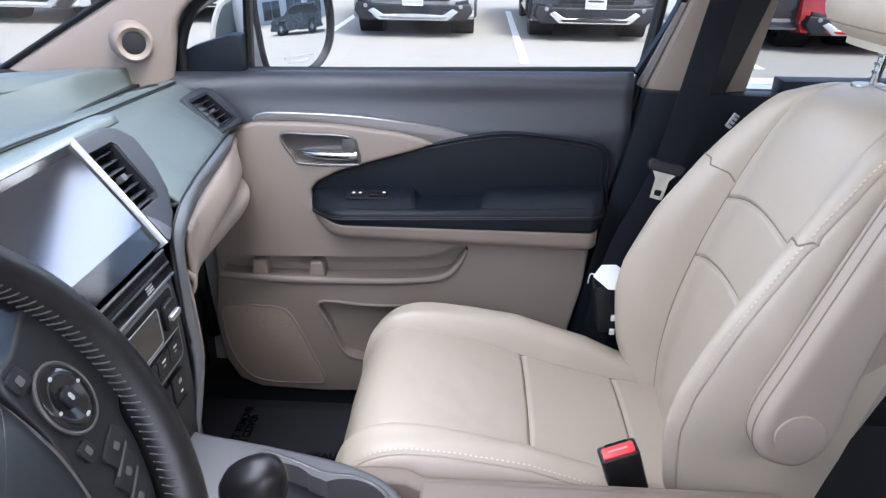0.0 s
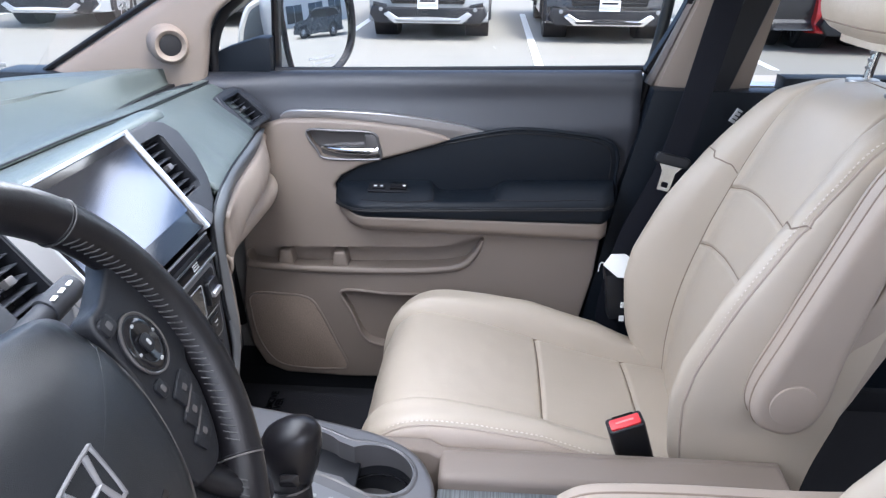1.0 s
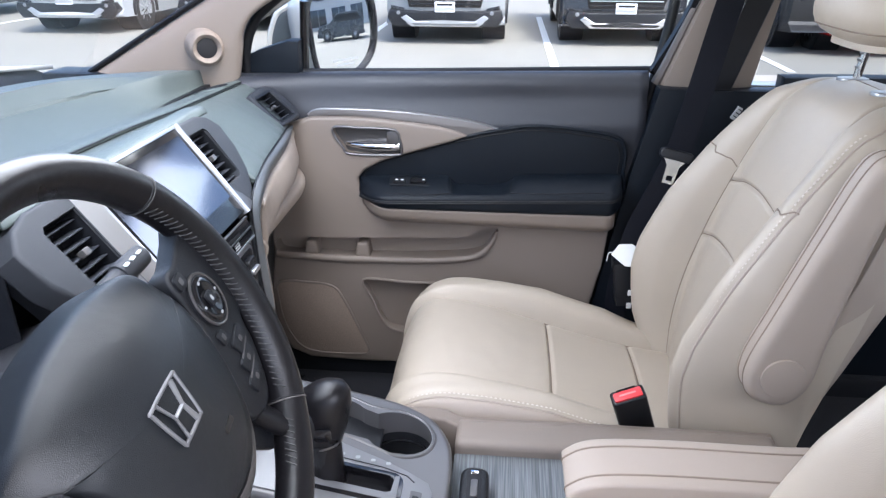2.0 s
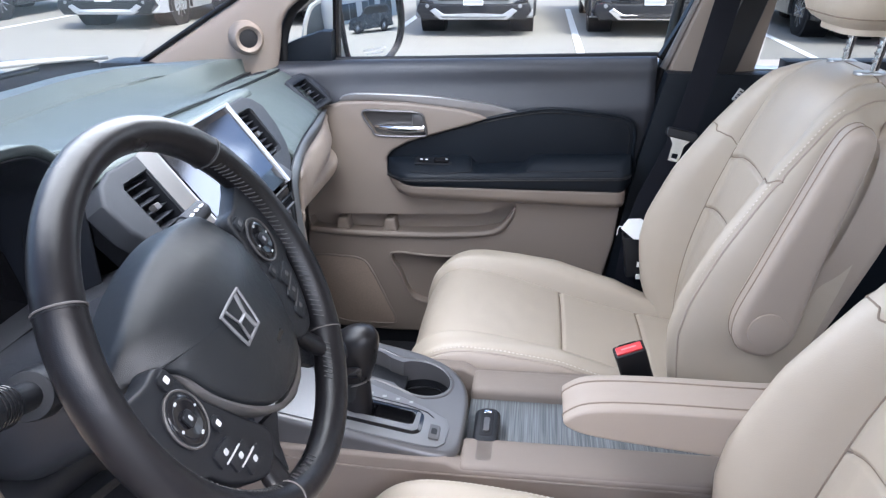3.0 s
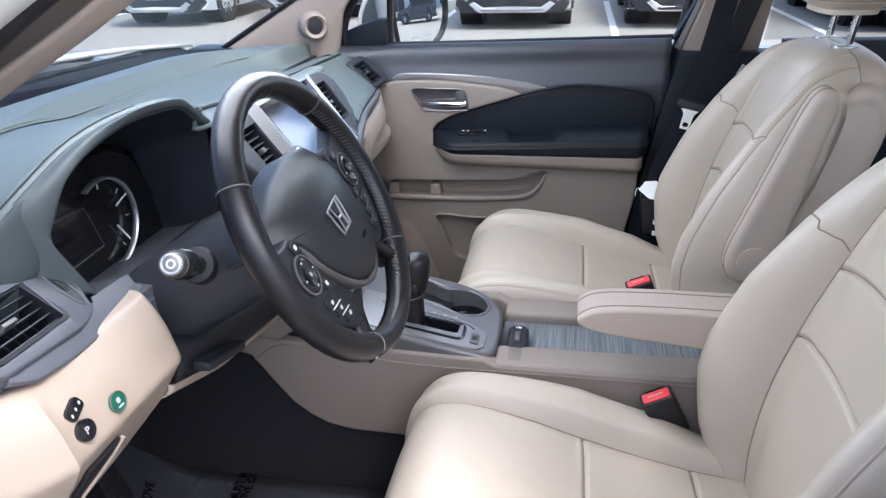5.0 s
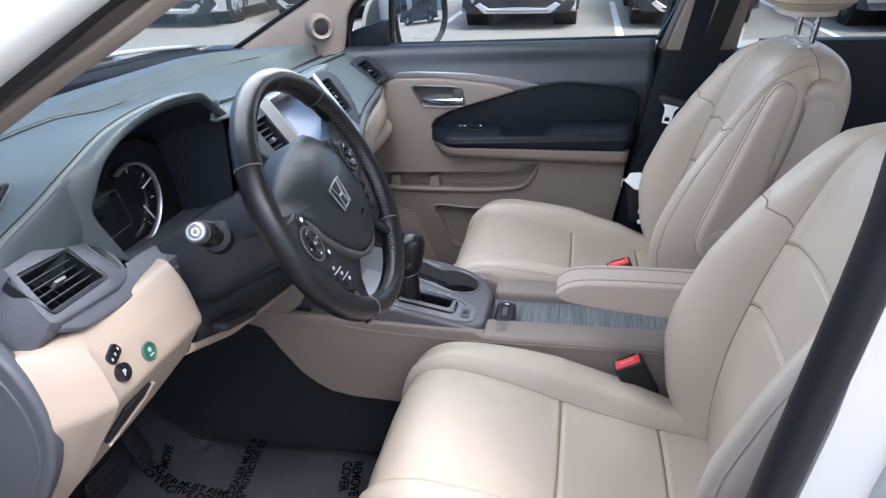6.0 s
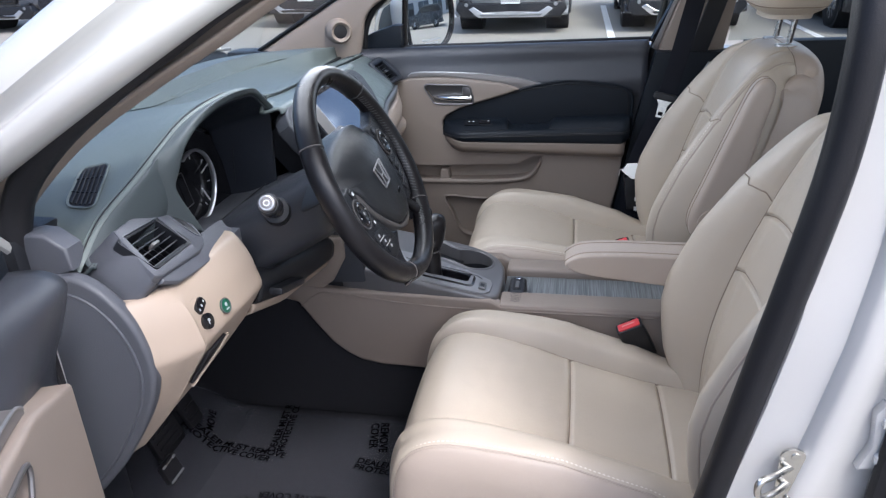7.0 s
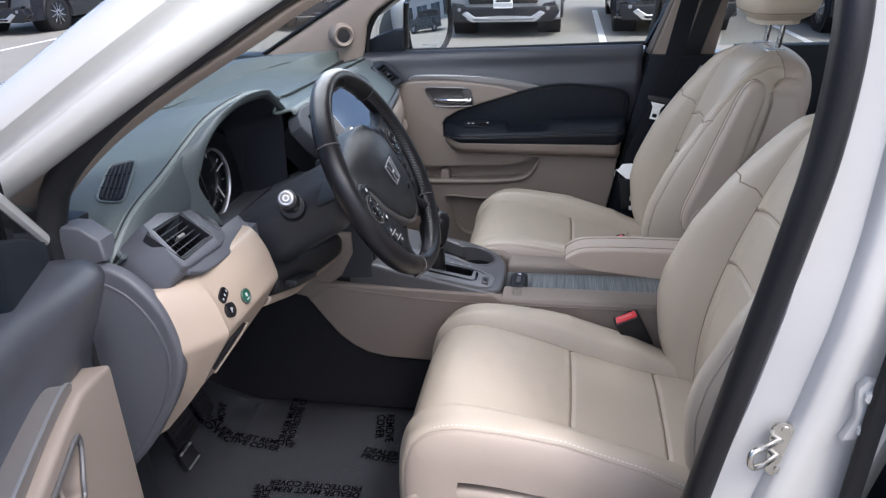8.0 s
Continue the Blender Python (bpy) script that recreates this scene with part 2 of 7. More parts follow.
def rod(a, b, r1, r2=None, n=20, bevel=0.0):
    """A round bar from a to b."""
    a, b = Vector(a), Vector(b)
    r2 = r1 if r2 is None else r2
    bm = bmesh.new()
    q = (b - a).to_track_quat("Z", "Y").to_matrix().to_4x4()
    bmesh.ops.create_cone(bm, cap_ends=True, segments=n, radius1=r1, radius2=r2, depth=(b - a).length, matrix=Matrix.Translation((a + b) / 2) @ q)
    if bevel:
        es = [e for e in bm.edges if any(len(f.verts) > 4 for f in e.link_faces)]
        bmesh.ops.bevel(bm, geom=es, offset=bevel, segments=2, profile=0.6, affect="EDGES", clamp_overlap=True)
    return bm


def plane_y(y, sign=1):
    """(a, b) -> x, z at depth y; the third axis goes to +y or -y."""
    return Matrix(((1, 0, 0, 0), (0, 0, sign, y), (0, 1, 0, 0), (0, 0, 0, 1)))


def plane_x(x, sign=1):
    """(a, b) -> y, z at x."""
    return Matrix(((0, 0, sign, x), (1, 0, 0, 0), (0, 1, 0, 0), (0, 0, 0, 1)))


def solid(ob, thick):
    md = ob.modifiers.new("thickness", "SOLIDIFY")
    md.thickness, md.offset = thick, -1
    return ob


def face_frame(o, u, v):
    """A frame at o with first axis along u and second near v."""
    u = Vector(u).normalized()
    w = u.cross(Vector(v)).normalized()
    v = w.cross(u)
    return Matrix(((u.x, v.x, w.x, o[0]), (u.y, v.y, w.y, o[1]), (u.z, v.z, w.z, o[2]), (0, 0, 0, 1)))


def rounded(w, h, r, n=5):
    """A rounded rectangle's outline about its middle."""
    out = []
    for cx, cy, a0 in ((w / 2 - r, h / 2 - r, 0), (-w / 2 + r, h / 2 - r, 90), (-w / 2 + r, -h / 2 + r, 180), (w / 2 - r, -h / 2 + r, 270)):
        for i in range(n):
            a = radians(a0 + 90 * i / (n - 1))
            out.append((cx + r * math.cos(a), cy + r * math.sin(a)))
    return out


def ellipse(a, b, n=28):
    return [(a * math.cos(2 * math.pi * i / n), b * math.sin(2 * math.pi * i / n)) for i in range(n)]


def carve(bm, cutters):
    """Cut closed shapes out of a bmesh; returns a bmesh."""
    def temp(b):
        me = bpy.data.meshes.new("temp")
        bmesh.ops.recalc_face_normals(b, faces=b.faces)
        b.to_mesh(me)
        b.free()
        return new("temp", me)
    ob = temp(bm)
    cs = [temp(c) for c in cutters]
    for c in cs:
        md = ob.modifiers.new("cut", "BOOLEAN")
        md.object, md.operation, md.solver = c, "DIFFERENCE", "EXACT"
    me = bpy.data.meshes.new_from_object(ob.evaluated_get(bpy.context.evaluated_depsgraph_get()))
    out = bmesh.new()
    out.from_mesh(me)
    for o in [ob, *cs]:
        d = o.data
        bpy.data.objects.remove(o)
        bpy.data.meshes.remove(d)
    bpy.data.meshes.remove(me)
    return out


def letters(text, size, m, mat, parent, name="print", flat=True, width=0.0):
    """Raised letters in the plane of m."""
    c = bpy.data.curves.new("print", "FONT")
    c.body = text
    c.size = size
    c.extrude = 0.0002
    c.offset = size * 0.022
    c.space_line = 0.85
    o = new("print", c)
    me = bpy.data.meshes.new_from_object(o.evaluated_get(bpy.context.evaluated_depsgraph_get()))
    bpy.data.objects.remove(o)
    bpy.data.curves.remove(c)
    bm = bmesh.new()
    bm.from_mesh(me)
    bpy.data.meshes.remove(me)
    if width:
        k = width / max(v.co.x for v in bm.verts)
        bmesh.ops.transform(bm, matrix=Matrix.Diagonal((k, k, 1, 1)), verts=bm.verts)
    bmesh.ops.transform(bm, matrix=m, verts=bm.verts)
    if not flat:
        for v in bm.verts:
            v.co.z += max(film_z(v.co.x + dx, v.co.y + dy) for dx in (-0.006, 0, 0.006) for dy in (-0.006, 0, 0.006)) + 0.0022
    return part(name, bm, mat, parent, "", 0)


# ---- the setting: cabin shell ----
ground_me = (([(-400, -400, GROUND), (400, -400, GROUND), (400, 400, GROUND), (-400, 400, GROUND)], [(0, 1, 2, 3)]))
LOT = material("pale_asphalt", (0.275, 0.262, 0.228), 0.85, grain=0.8, grain_scale=220, vary=0.10, vary_scale=1.2, wear=0.35, wear_scale=7, wear_color=(0.24, 0.232, 0.215))
ground = part("ground", ground_me, LOT, None, "pale worn asphalt of an open car park", 0)
tagged(ground, category="ground", kind="structure")
LINE = material("line_paint", (0.78, 0.78, 0.75), 0.7, vary=0.1, vary_scale=9, wear=0.5, wear_scale=25, wear_color=(0.45, 0.44, 0.42))


def mirror_y(y):
    return 2 * CY - y


shell = thing("car_body", (0.3, CY, FLOOR), "white car body with tan and black inner trim", "car body", kind="structure")
# floor with tunnel, and a fire wall in front
part("floor", block((0.35, CY, FLOOR - 0.03), (2.6, 1.5, 0.05), bevel=0), CARPET, shell, "black carpet floor")
fw = [(-0.62, FLOOR - 0.01), (-0.80, 0.54), (-0.92, 0.70), (-0.96, 1.12), (-1.0, 1.12), (-1.0, FLOOR - 0.05), (-0.62, FLOOR - 0.05)]
part("firewall", prism([(a, b) for a, b in fw], plane_y(-0.10), 1.42, 0.0), CARPET, shell)
for y0, y1 in ((-0.185, -0.06), (1.30, 1.42)):
    part("sill", prism([(-0.75, 0.42), (1.9, 0.42), (1.9, 0.535), (-0.75, 0.535)], plane_y(y0), y1 - y0, 0.015), DASH_DARK, shell)
    part("kick_panel", block((-0.78, (y0 + y1) / 2 + (0.01 if y0 < 0 else -0.01), 0.85), (0.42, 0.09, 0.70), bevel=0.01), DASH_DARK, shell)
for y0, s in ((-0.215, 1), (1.435, -1)):
    part("sill_cover", block((0.55, y0 + 0.02 * s, 0.36), (2.6, 0.05, 0.26), bevel=0.015), WHITE_PAINT, shell)

# roof: headliner and white skin
rp = [(-0.22, 1.57), (0.1, 1.63), (0.6, 1.66), (1.3, 1.64), (1.95, 1.58)]
rows = []
for x, z in even(cr(rp, 30), 24):
    rows.append([(x, CY + 0.60 * math.sin(a), z - 0.05 * abs(math.sin(a)) ** 5 - 0.03 * (1 - math.cos(a))) for a in np.linspace(-math.pi / 2, math.pi / 2, 17)])
solid(part("headliner", grid(rows), HEADLINER, shell), 0.01)
rows2 = [[(x - (0.10 if i == 0 else 0), CY + (y - CY) * 1.17, z + 0.055) for x, y, z in r] for i, r in enumerate(rows)]
solid(part("roof_skin", grid(rows2), WHITE_PAINT, shell), 0.01)

# front pillars: tan inner trim, black weather strip, white outer metal
def pillar(side):
    def Y(y):
        return y if side < 0 else mirror_y(y)
    up = cr([(-0.88, 1.195), (-0.637, 1.332), (-0.40, 1.460), (-0.20, 1.545), (0.02, 1.605)], 30)
    dn = cr([(-0.635, 1.165), (-0.575, 1.235), (-0.50, 1.300), (-0.40, 1.362), (-0.30, 1.418), (-0.20, 1.474), (0.02, 1.565)], 30)
    if side > 0:
        dn = cr([(-0.560, 1.165), (-0.545, 1.21), (-0.534, 1.25), (-0.522, 1.295), (-0.490, 1.332), (-0.40, 1.385), (-0.30, 1.438), (-0.20, 1.488), (0.02, 1.575)], 30)
    P = []
    for i, ((ux, uz), (lx, lz)) in enumerate(zip(up, dn)):
        f = i / 29
        lean = 0.05 * f
        ring = [(ux - 0.01, -0.13 + lean, uz), (ux, -0.098 + lean, uz - 0.006), (ux * 0.75 + lx * 0.25, -0.082 + lean, uz * 0.75 + lz * 0.25), (ux * 0.35 + lx * 0.65, -0.075 + lean, uz * 0.35 + lz * 0.65), (ux * 0.1 + lx * 0.9, -0.076 + lean, uz * 0.1 + lz * 0.9), (lx, -0.088 + lean, lz), (lx - 0.006, -0.115 + lean, lz + 0.005)]
        P.append([(x, Y(y), z) for x, y, z in cr(ring, 22)])
    solid(part("pillar_trim", grid(P), TAUPE, shell, "tan front pillar trim"), 0.004)
    part("screen_edge_band", tube([(x - 0.010, Y(-0.112 + 0.05 * i / 29), z + 0.004) for i, (x, z) in enumerate(up)], 0.0105, 8, False, 0.6), RUBBER, shell, "black windscreen edge band")
    pth = even(cr([(-0.60, Y(-0.165), 0.6), (-0.615, Y(-0.165), 0.8), (-0.61, Y(-0.155), 1.0), (-0.592, Y(-0.14), 1.15), (-0.576, Y(-0.13), 1.225), (-0.555, Y(-0.128), 1.265), (-0.50, Y(-0.128), 1.318), (-0.424, Y(-0.127), 1.373), (-0.342, Y(-0.125), 1.424), (-0.252, Y(-0.12), 1.478), (-0.10, Y(-0.10), 1.545), (0.10, Y(-0.08), 1.595), (0.28, Y(-0.08), 1.59), (0.345, Y(-0.10), 1.545), (0.344, Y(-0.15), 1.46), (0.340, Y(-0.158), 1.34), (0.323, Y(-0.160), 1.22), (0.285, Y(-0.160), 1.0), (0.262, Y(-0.160), 0.86), (0.235, Y(-0.16), 0.68), (0.20, Y(-0.16), 0.56)], 160), 130)
    if side > 0:
        pth[:, 0] += np.interp(pth[:, 2], [1.0, 1.21, 1.26, 1.32, 1.38, 1.45], [0.035, 0.036, 0.018, -0.012, -0.016, 0.0]) * (pth[:, 0] < 0)
    part("door_seal", tube(pth, 0.0215 if side < 0 else 0.013, 12, False, 0.8), RUBBER, shell, "black rubber door seal")
    P = []
    for i, (x, y, z) in enumerate(even(cr([(-0.90, -0.185, 1.130), (-0.64, -0.178, 1.285), (-0.40, -0.165, 1.432), (-0.20, -0.145, 1.545), (0.02, -0.11, 1.635)], 24), 22)):
        prof = [(-0.052, 0.0), (-0.034, -0.020), (-0.012, -0.026), (-0.006, -0.022), (0.000, -0.012), (0.010, -0.010), (0.016, -0.018), (0.022, -0.020), (0.036, -0.017), (0.046, 0.0), (0.046, 0.03), (0.0, 0.045), (-0.052, 0.03)]
        P.append([(x + q[0] * 0.55, Y(y + q[1]), z - q[0] * 0.83) for q in cr(prof, 34, True)])
    part("pillar_skin", grid(P, False, True, True), WHITE_PAINT, shell, "white painted front pillar")


pillar(-1)
pillar(1)

# middle pillars
for side in (-1, 1):
    def Y(y, side=side):
        return y if side < 0 else mirror_y(y)
    lo = [(0.19, 0.50), (0.60, 0.50), (0.60, 1.19), (0.318, 1.19), (0.275, 1.0), (0.232, 0.75)]
    if side < 0:
        lo = [(x + (0.045 if x < 0.5 else 0), z) for x, z in lo]
    part("pillar_lower", prism(lo, plane_y(min(Y(-0.135), Y(-0.085))), 0.05, 0.008), DOOR_BLACK, shell, "black lower middle pillar trim")
    P = []
    for z in np.linspace(1.185, 1.62, 12):
        f = (z - 1.185) / 0.435
        x0, x1 = (0.338 if side < 0 else 0.322) + 0.136 * f, (0.52 if side < 0 else 0.512) + 0.05 * f
        yy = -0.135 + 0.07 * f
        P.append([(x0, Y(yy - 0.03), z), (x0 + 0.008, Y(yy + 0.012), z), (x0 + 0.04, Y(yy + 0.022), z), (x1 - 0.04, Y(yy + 0.022), z), (x1 - 0.008, Y(yy + 0.012), z), (x1, Y(yy - 0.03), z)])
    part("pillar_upper", grid(P, False, True, True), TAUPE, shell, "tan upper middle pillar trim")
    P = []
    for z in np.linspace(0.42, 1.62, 26):
        f = (z - 0.42) / 1.2
        xf = np.interp(z, [0.42, 0.66, 0.87, 1.05, 1.24, 1.37, 1.47, 1.62], [0.19, 0.225, 0.262, 0.299, 0.332, 0.346, 0.351, 0.36])
        yy = -0.185 + 0.075 * max(0, (z - 1.15) / 0.45) - (0.0 if side < 0 else 0.03)
        if side > 0:
            xf += 0.05
        P.append([(xf, Y(yy + 0.035), z), (xf + 0.010, Y(yy + 0.012), z), (xf + 0.048, Y(yy + 0.004), z), (xf + 0.054, Y(yy + 0.003), z), (xf + 0.060, Y(yy - 0.010), z), (xf + 0.066, Y(yy - 0.014), z), (xf + 0.085, Y(yy - 0.013), z), (xf + 0.10, Y(yy - 0.004), z), (xf + 0.125, Y(yy - 0.002), z), (xf + 0.16, Y(yy - 0.004), z), (xf + 0.19, Y(yy + 0.02), z), (xf + 0.20, Y(yy + 0.05), z), (xf + 0.03, Y(yy + 0.05), z)])
    if side > 0:
        P = P[:17]
    part("pillar_metal", grid(P, False, True, True), WHITE_PAINT, shell, "white painted middle pillar")
    if side < 0:
        part("rear_door_seal", tube([(np.interp(z, [0.42, 1.05, 1.6], [0.395, 0.425, 0.47]), Y(-0.205 + 0.075 * max(0, (z - 1.15) / 0.45)), z) for z in np.linspace(0.42, 1.6, 30)], 0.011, 8), RUBBER, shell)
    if side > 0:
        part("seal_strip", tube([(np.interp(z, [1.19, 1.6], [0.322, 0.458]), Y(-0.15 + 0.07 * (z - 1.19) / 0.41), z) for z in np.linspace(1.19, 1.6, 12)], 0.012, 8), PEWTER, shell)
        part("belt_slot", grid([[(np.interp(z, [1.15, 1.6], [0.405, 0.52]) + w, Y(-0.115 + 0.07 * (z - 1.185) / 0.435 + 0.0245 + e), z) for w, e in ((-0.01, 0), (-0.008, 0.002), (0.040, 0.002), (0.042, 0))] for z in np.linspace(1.19, 1.6, 8)]), DASH_DARK, shell, "black belt slot")
    # rear doors with their windows, shut
    o = [(0.545, 0.50), (1.45, 0.50), (1.55, 0.8), (1.55, 1.225), (0.56, 1.215)]
    part("rear_door_panel", prism(o, plane_y(min(Y(-0.10), Y(-0.15))), 0.05, 0.01), DOOR_BLACK, shell, "black rear door lining")
    part("rear_door_skin", prism([(0.44, 0.36), (1.5, 0.36), (1.6, 1.19), (0.47, 1.18)], plane_y(min(Y(-0.25), Y(-0.22))), 0.03, 0.008), WHITE_PAINT, shell)
    part("rear_quarter", prism([(1.5, 0.4), (2.0, 0.4), (2.0, 1.22), (1.55, 1.22)], plane_y(min(Y(-0.16), Y(-0.12))), 0.04, 0.008), TAUPE, shell)
    g = part("side_glass", ([(0.52, Y(-0.15), 1.21), (1.98, Y(-0.13), 1.23), (1.92, Y(-0.06), 1.58), (0.55, Y(-0.06), 1.60)], [(0, 1, 2, 3)]), glass_material("tinted_glass", (0.62, 0.66, 0.65)), shell)
    g.visible_shadow = False
    part("rear_pillar", prism([(1.42, 1.2), (1.52, 1.2), (1.50, 1.6), (1.40, 1.6)], plane_y(min(Y(-0.10), Y(-0.06))), 0.04, 0.008), TAUPE, shell)
# tail
part("tail_panel", block((2.0, CY, 0.83), (0.06, 1.45, 0.80), bevel=0.01), TAUPE, shell)
g = part("tail_glass", ([(2.0, 0.0, 1.22), (2.0, 1.22, 1.22), (1.94, 1.15, 1.58), (1.94, 0.07, 1.58)], [(0, 1, 2, 3)]), glass_material("tail_tinted_glass", (0.6, 0.64, 0.63)), shell)
g.visible_shadow = False
# windscreen, black edge band, cowl and bonnet
WS = [(-1.09, 1.175), (-0.66, 1.405), (-0.16, 1.60)]
rows = []
for x, z in cr(WS, 14):
    rows.append([(x + 0.16 * ((y - CY) / 0.68) ** 2 * (0.9 if x < -0.5 else 0.6), y, z) for y in np.linspace(-0.12, 1.34, 17)])
g = part("windscreen", grid(rows), GLASS, shell, "clear windscreen")
g.visible_shadow = False
rows = [[(x + 0.05 * ((y - CY) / 0.68) ** 2 - 0.012, y, z + dz) for y in np.linspace(-0.14, 1.36, 21)] for x, z, dz in ((-1.165, 1.188, 0.0), (-1.135, 1.202, 0.0), (-1.10, 1.200, 0.0), (-1.07, 1.190, 0.0), (-1.05, 1.172, 0.0))]
solid(part("cowl", grid(rows), RUBBER, shell, "black cowl strip below the windscreen"), 0.006)
rows = []
for x, z in even(cr([(-2.05, 0.90), (-1.95, 1.06), (-1.65, 1.165), (-1.35, 1.222), (-1.16, 1.234)], 20), 16):
    rows.append([(x + 0.14 * ((y - CY) / 0.68) ** 2 * (0.8 if x > -1.5 else 1.5), y, z - 0.028 * abs((y - CY) / 0.75) ** 3) for y in np.linspace(-0.17, 1.39, 19)])
solid(part("bonnet", grid(rows), WHITE_PAINT, shell, "white bonnet seen through the windscreen"), 0.01)
for y in (-0.21, 1.39):
    part("wing", block((-1.35, y + 0.02, 0.66), (1.3, 0.06, 0.75), bevel=0.03), WHITE_PAINT, shell)
# road wheels under the car
for wx in (-1.42, 1.38):
    for wy, sg in ((-0.10, -1), (1.32, 1)):
        tr_ = part("wheel", grid([[(wx + r * math.cos(q), wy + a, GROUND + 0.372 + r * math.sin(q)) for a, r in ((-0.11, 0.24), (-0.11, 0.35), (-0.085, 0.372), (0.085, 0.372), (0.11, 0.35), (0.11, 0.24))] for q in np.linspace(0, 2 * math.pi, 40, endpoint=False)], True, False), RUBBER, shell, "black tyre", 50)
        part("rim", rod((wx, wy + sg * 0.05, GROUND + 0.372), (wx, wy + sg * 0.09, GROUND + 0.372), 0.245, n=36, bevel=0.01), GRAPHITE, tr_)
# wiper lying on the cowl
wip = thing("wiper", (-0.9, 0.8, 1.2), "black windscreen wiper resting on the cowl", "wiper")
part("arm", tube([(-1.085, 0.42, 1.212), (-1.07, 0.65, 1.218), (-1.055, 0.80, 1.220), (-1.05, 0.90, 1.218)], [0.008, 0.008, 0.007, 0.005], 8), RUBBER, wip)
part("blade", tube([(-1.08, 0.55, 1.214), (-1.05, 0.90, 1.216), (-1.01, 1.12, 1.216)], 0.005, 8), RUBBER, wip)


# ---- seats ----
CUSH_X = [(-0.188, 0.56), (-0.184, 0.64), (-0.172, 0.725), (-0.145, 0.782), (-0.09, 0.803), (0.0, 0.788), (0.109, 0.755), (0.19, 0.732), (0.275, 0.712), (0.36, 0.70)]
BACK_X = [(0.350, 0.64), (0.350, 0.72), (0.356, 0.80), (0.370, 0.88), (0.392, 0.97), (0.420, 1.065), (0.448, 1.15), (0.480, 1.220), (0.525, 1.258), (0.585, 1.265), (0.625, 1.235), (0.632, 1.16), (0.60, 1.04), (0.545, 0.90), (0.505, 0.78), (0.475, 0.66)]
SE = 0.143


class Run:
    """A curve in the x, z plane, walked by its share of length."""

    def __init__(self, pts):
        self.p = even(cr(pts, 400), 600)
        self.t = np.linspace(0, 1, 600)
        d = np.gradient(self.p, axis=0)
        d /= np.linalg.norm(d, axis=1)[:, None]
        self.n = np.stack([-d[:, 1], d[:, 0]], 1)
        self.length = np.linalg.norm(np.diff(self.p, axis=0), axis=1).sum()

    def at(self, t):
        return np.array([np.interp(t, self.t, self.p[:, k]) for k in (0, 1)])

    def normal(self, t):
        return np.array([np.interp(t, self.t, self.n[:, k]) for k in (0, 1)])

    def find(self, k, value, top=1.0):
        m = self.t <= top
        return float(self.t[m][np.argmin(abs(self.p[m, k] - value))])


def rows_at(n, seams, length):
    """Row places: even, with finer rows beside each seam."""
    ts = set(np.linspace(0, 1, n))
    for s in seams:
        ts = {t for t in ts if abs(t - s) > 0.010 / length}
        ts |= {s + d / length for d in (-0.009, -0.006, -0.004, -0.002, 0, 0.002, 0.004, 0.006, 0.009)}
    return sorted(t for t in ts if 0 <= t <= 1)


COUNTS = (26, 33, 74, 33, 26)
EDGE = 0.212


def pad(run, ts, across, cy, groove, warp=None):
    """A padded cover. across(t) gives the (v, h) outline and the seam's v; columns lie on the seams."""
    rows, profs = [], []
    for t in ts:
        pts, s = across(t)
        q = cr(pts, 500)
        a, b = int(np.argmin(abs(q[:, 0] + s) + (q[:, 1] < -0.04))), int(np.argmin(abs(q[:, 0] - s) + (q[:, 1] < -0.04)))
        e = s * EDGE / SE
        a0, b0 = int(np.argmin(abs(q[:, 0] + e) + (q[:, 1] < -0.04))), int(np.argmin(abs(q[:, 0] - e) + (q[:, 1] < -0.04)))
        cut = [0, a0, a, b, b0, len(q) - 1]
        prof = np.vstack([even(q[cut[k]:cut[k + 1] + 1], COUNTS[k])[:None if k == 4 else -1] for k in range(5)])
        r = []
        for v, h in prof:
            tt = t + (warp(t, v, s) if warp else 0)
            x, z = run.at(tt)
            nx, nz = run.normal(tt)
            h = h - groove(t, v, s)
            r.append((x + nx * h, cy + v, z + nz * h))
        rows.append(r)
        profs.append(prof)
    return rows, profs


JE0 = COUNTS[0] - 1
J0 = JE0 + COUNTS[1] - 1
J1 = J0 + COUNTS[2] - 1
JE1 = J1 + COUNTS[3] - 1


def piece(rows, i0, i1, j0, j1):
    return grid([r[j0:j1 + 1] for r in rows[i0:i1 + 1]])


def on_row(row, prof, v):
    """The cover's point at v on a row, on its upper side."""
    k = prof[:, 1] > -0.06
    p = np.array(row)[k]
    return tuple(np.interp(v, prof[k, 0], p[:, c]) for c in range(3))


def stitches(path, parent, lift, mat, step=0.0072, name="stitching"):
    """A row of short thread stitches along a path."""
    p = np.array(path)
    L = np.linalg.norm(np.diff(p, axis=0), axis=1).sum()
    n = max(4, int(L / step))
    q = even(p, n * 2)
    g = []
    for i in range(0, 2 * n - 1, 2):
        a, b = q[i] + lift, q[i + 1] + lift
        g.append(tube([a, (a + b) / 2 + np.array(lift) * 0.3, b], 0.0011, 5))
    return part(name, merge(*g), mat, parent)


def sym(half):
    return [(-v, h) for v, h in half[::-1]] + half[1:]


CUSH, BACK = Run(CUSH_X), Run(BACK_X)
TC = [CUSH.find(0, x) for x in (0.109, 0.274)]
TB = [BACK.find(1, z, 0.5) for z in (0.960, 1.068)]
TTOP = BACK.find(0, 0.555, 0.6)


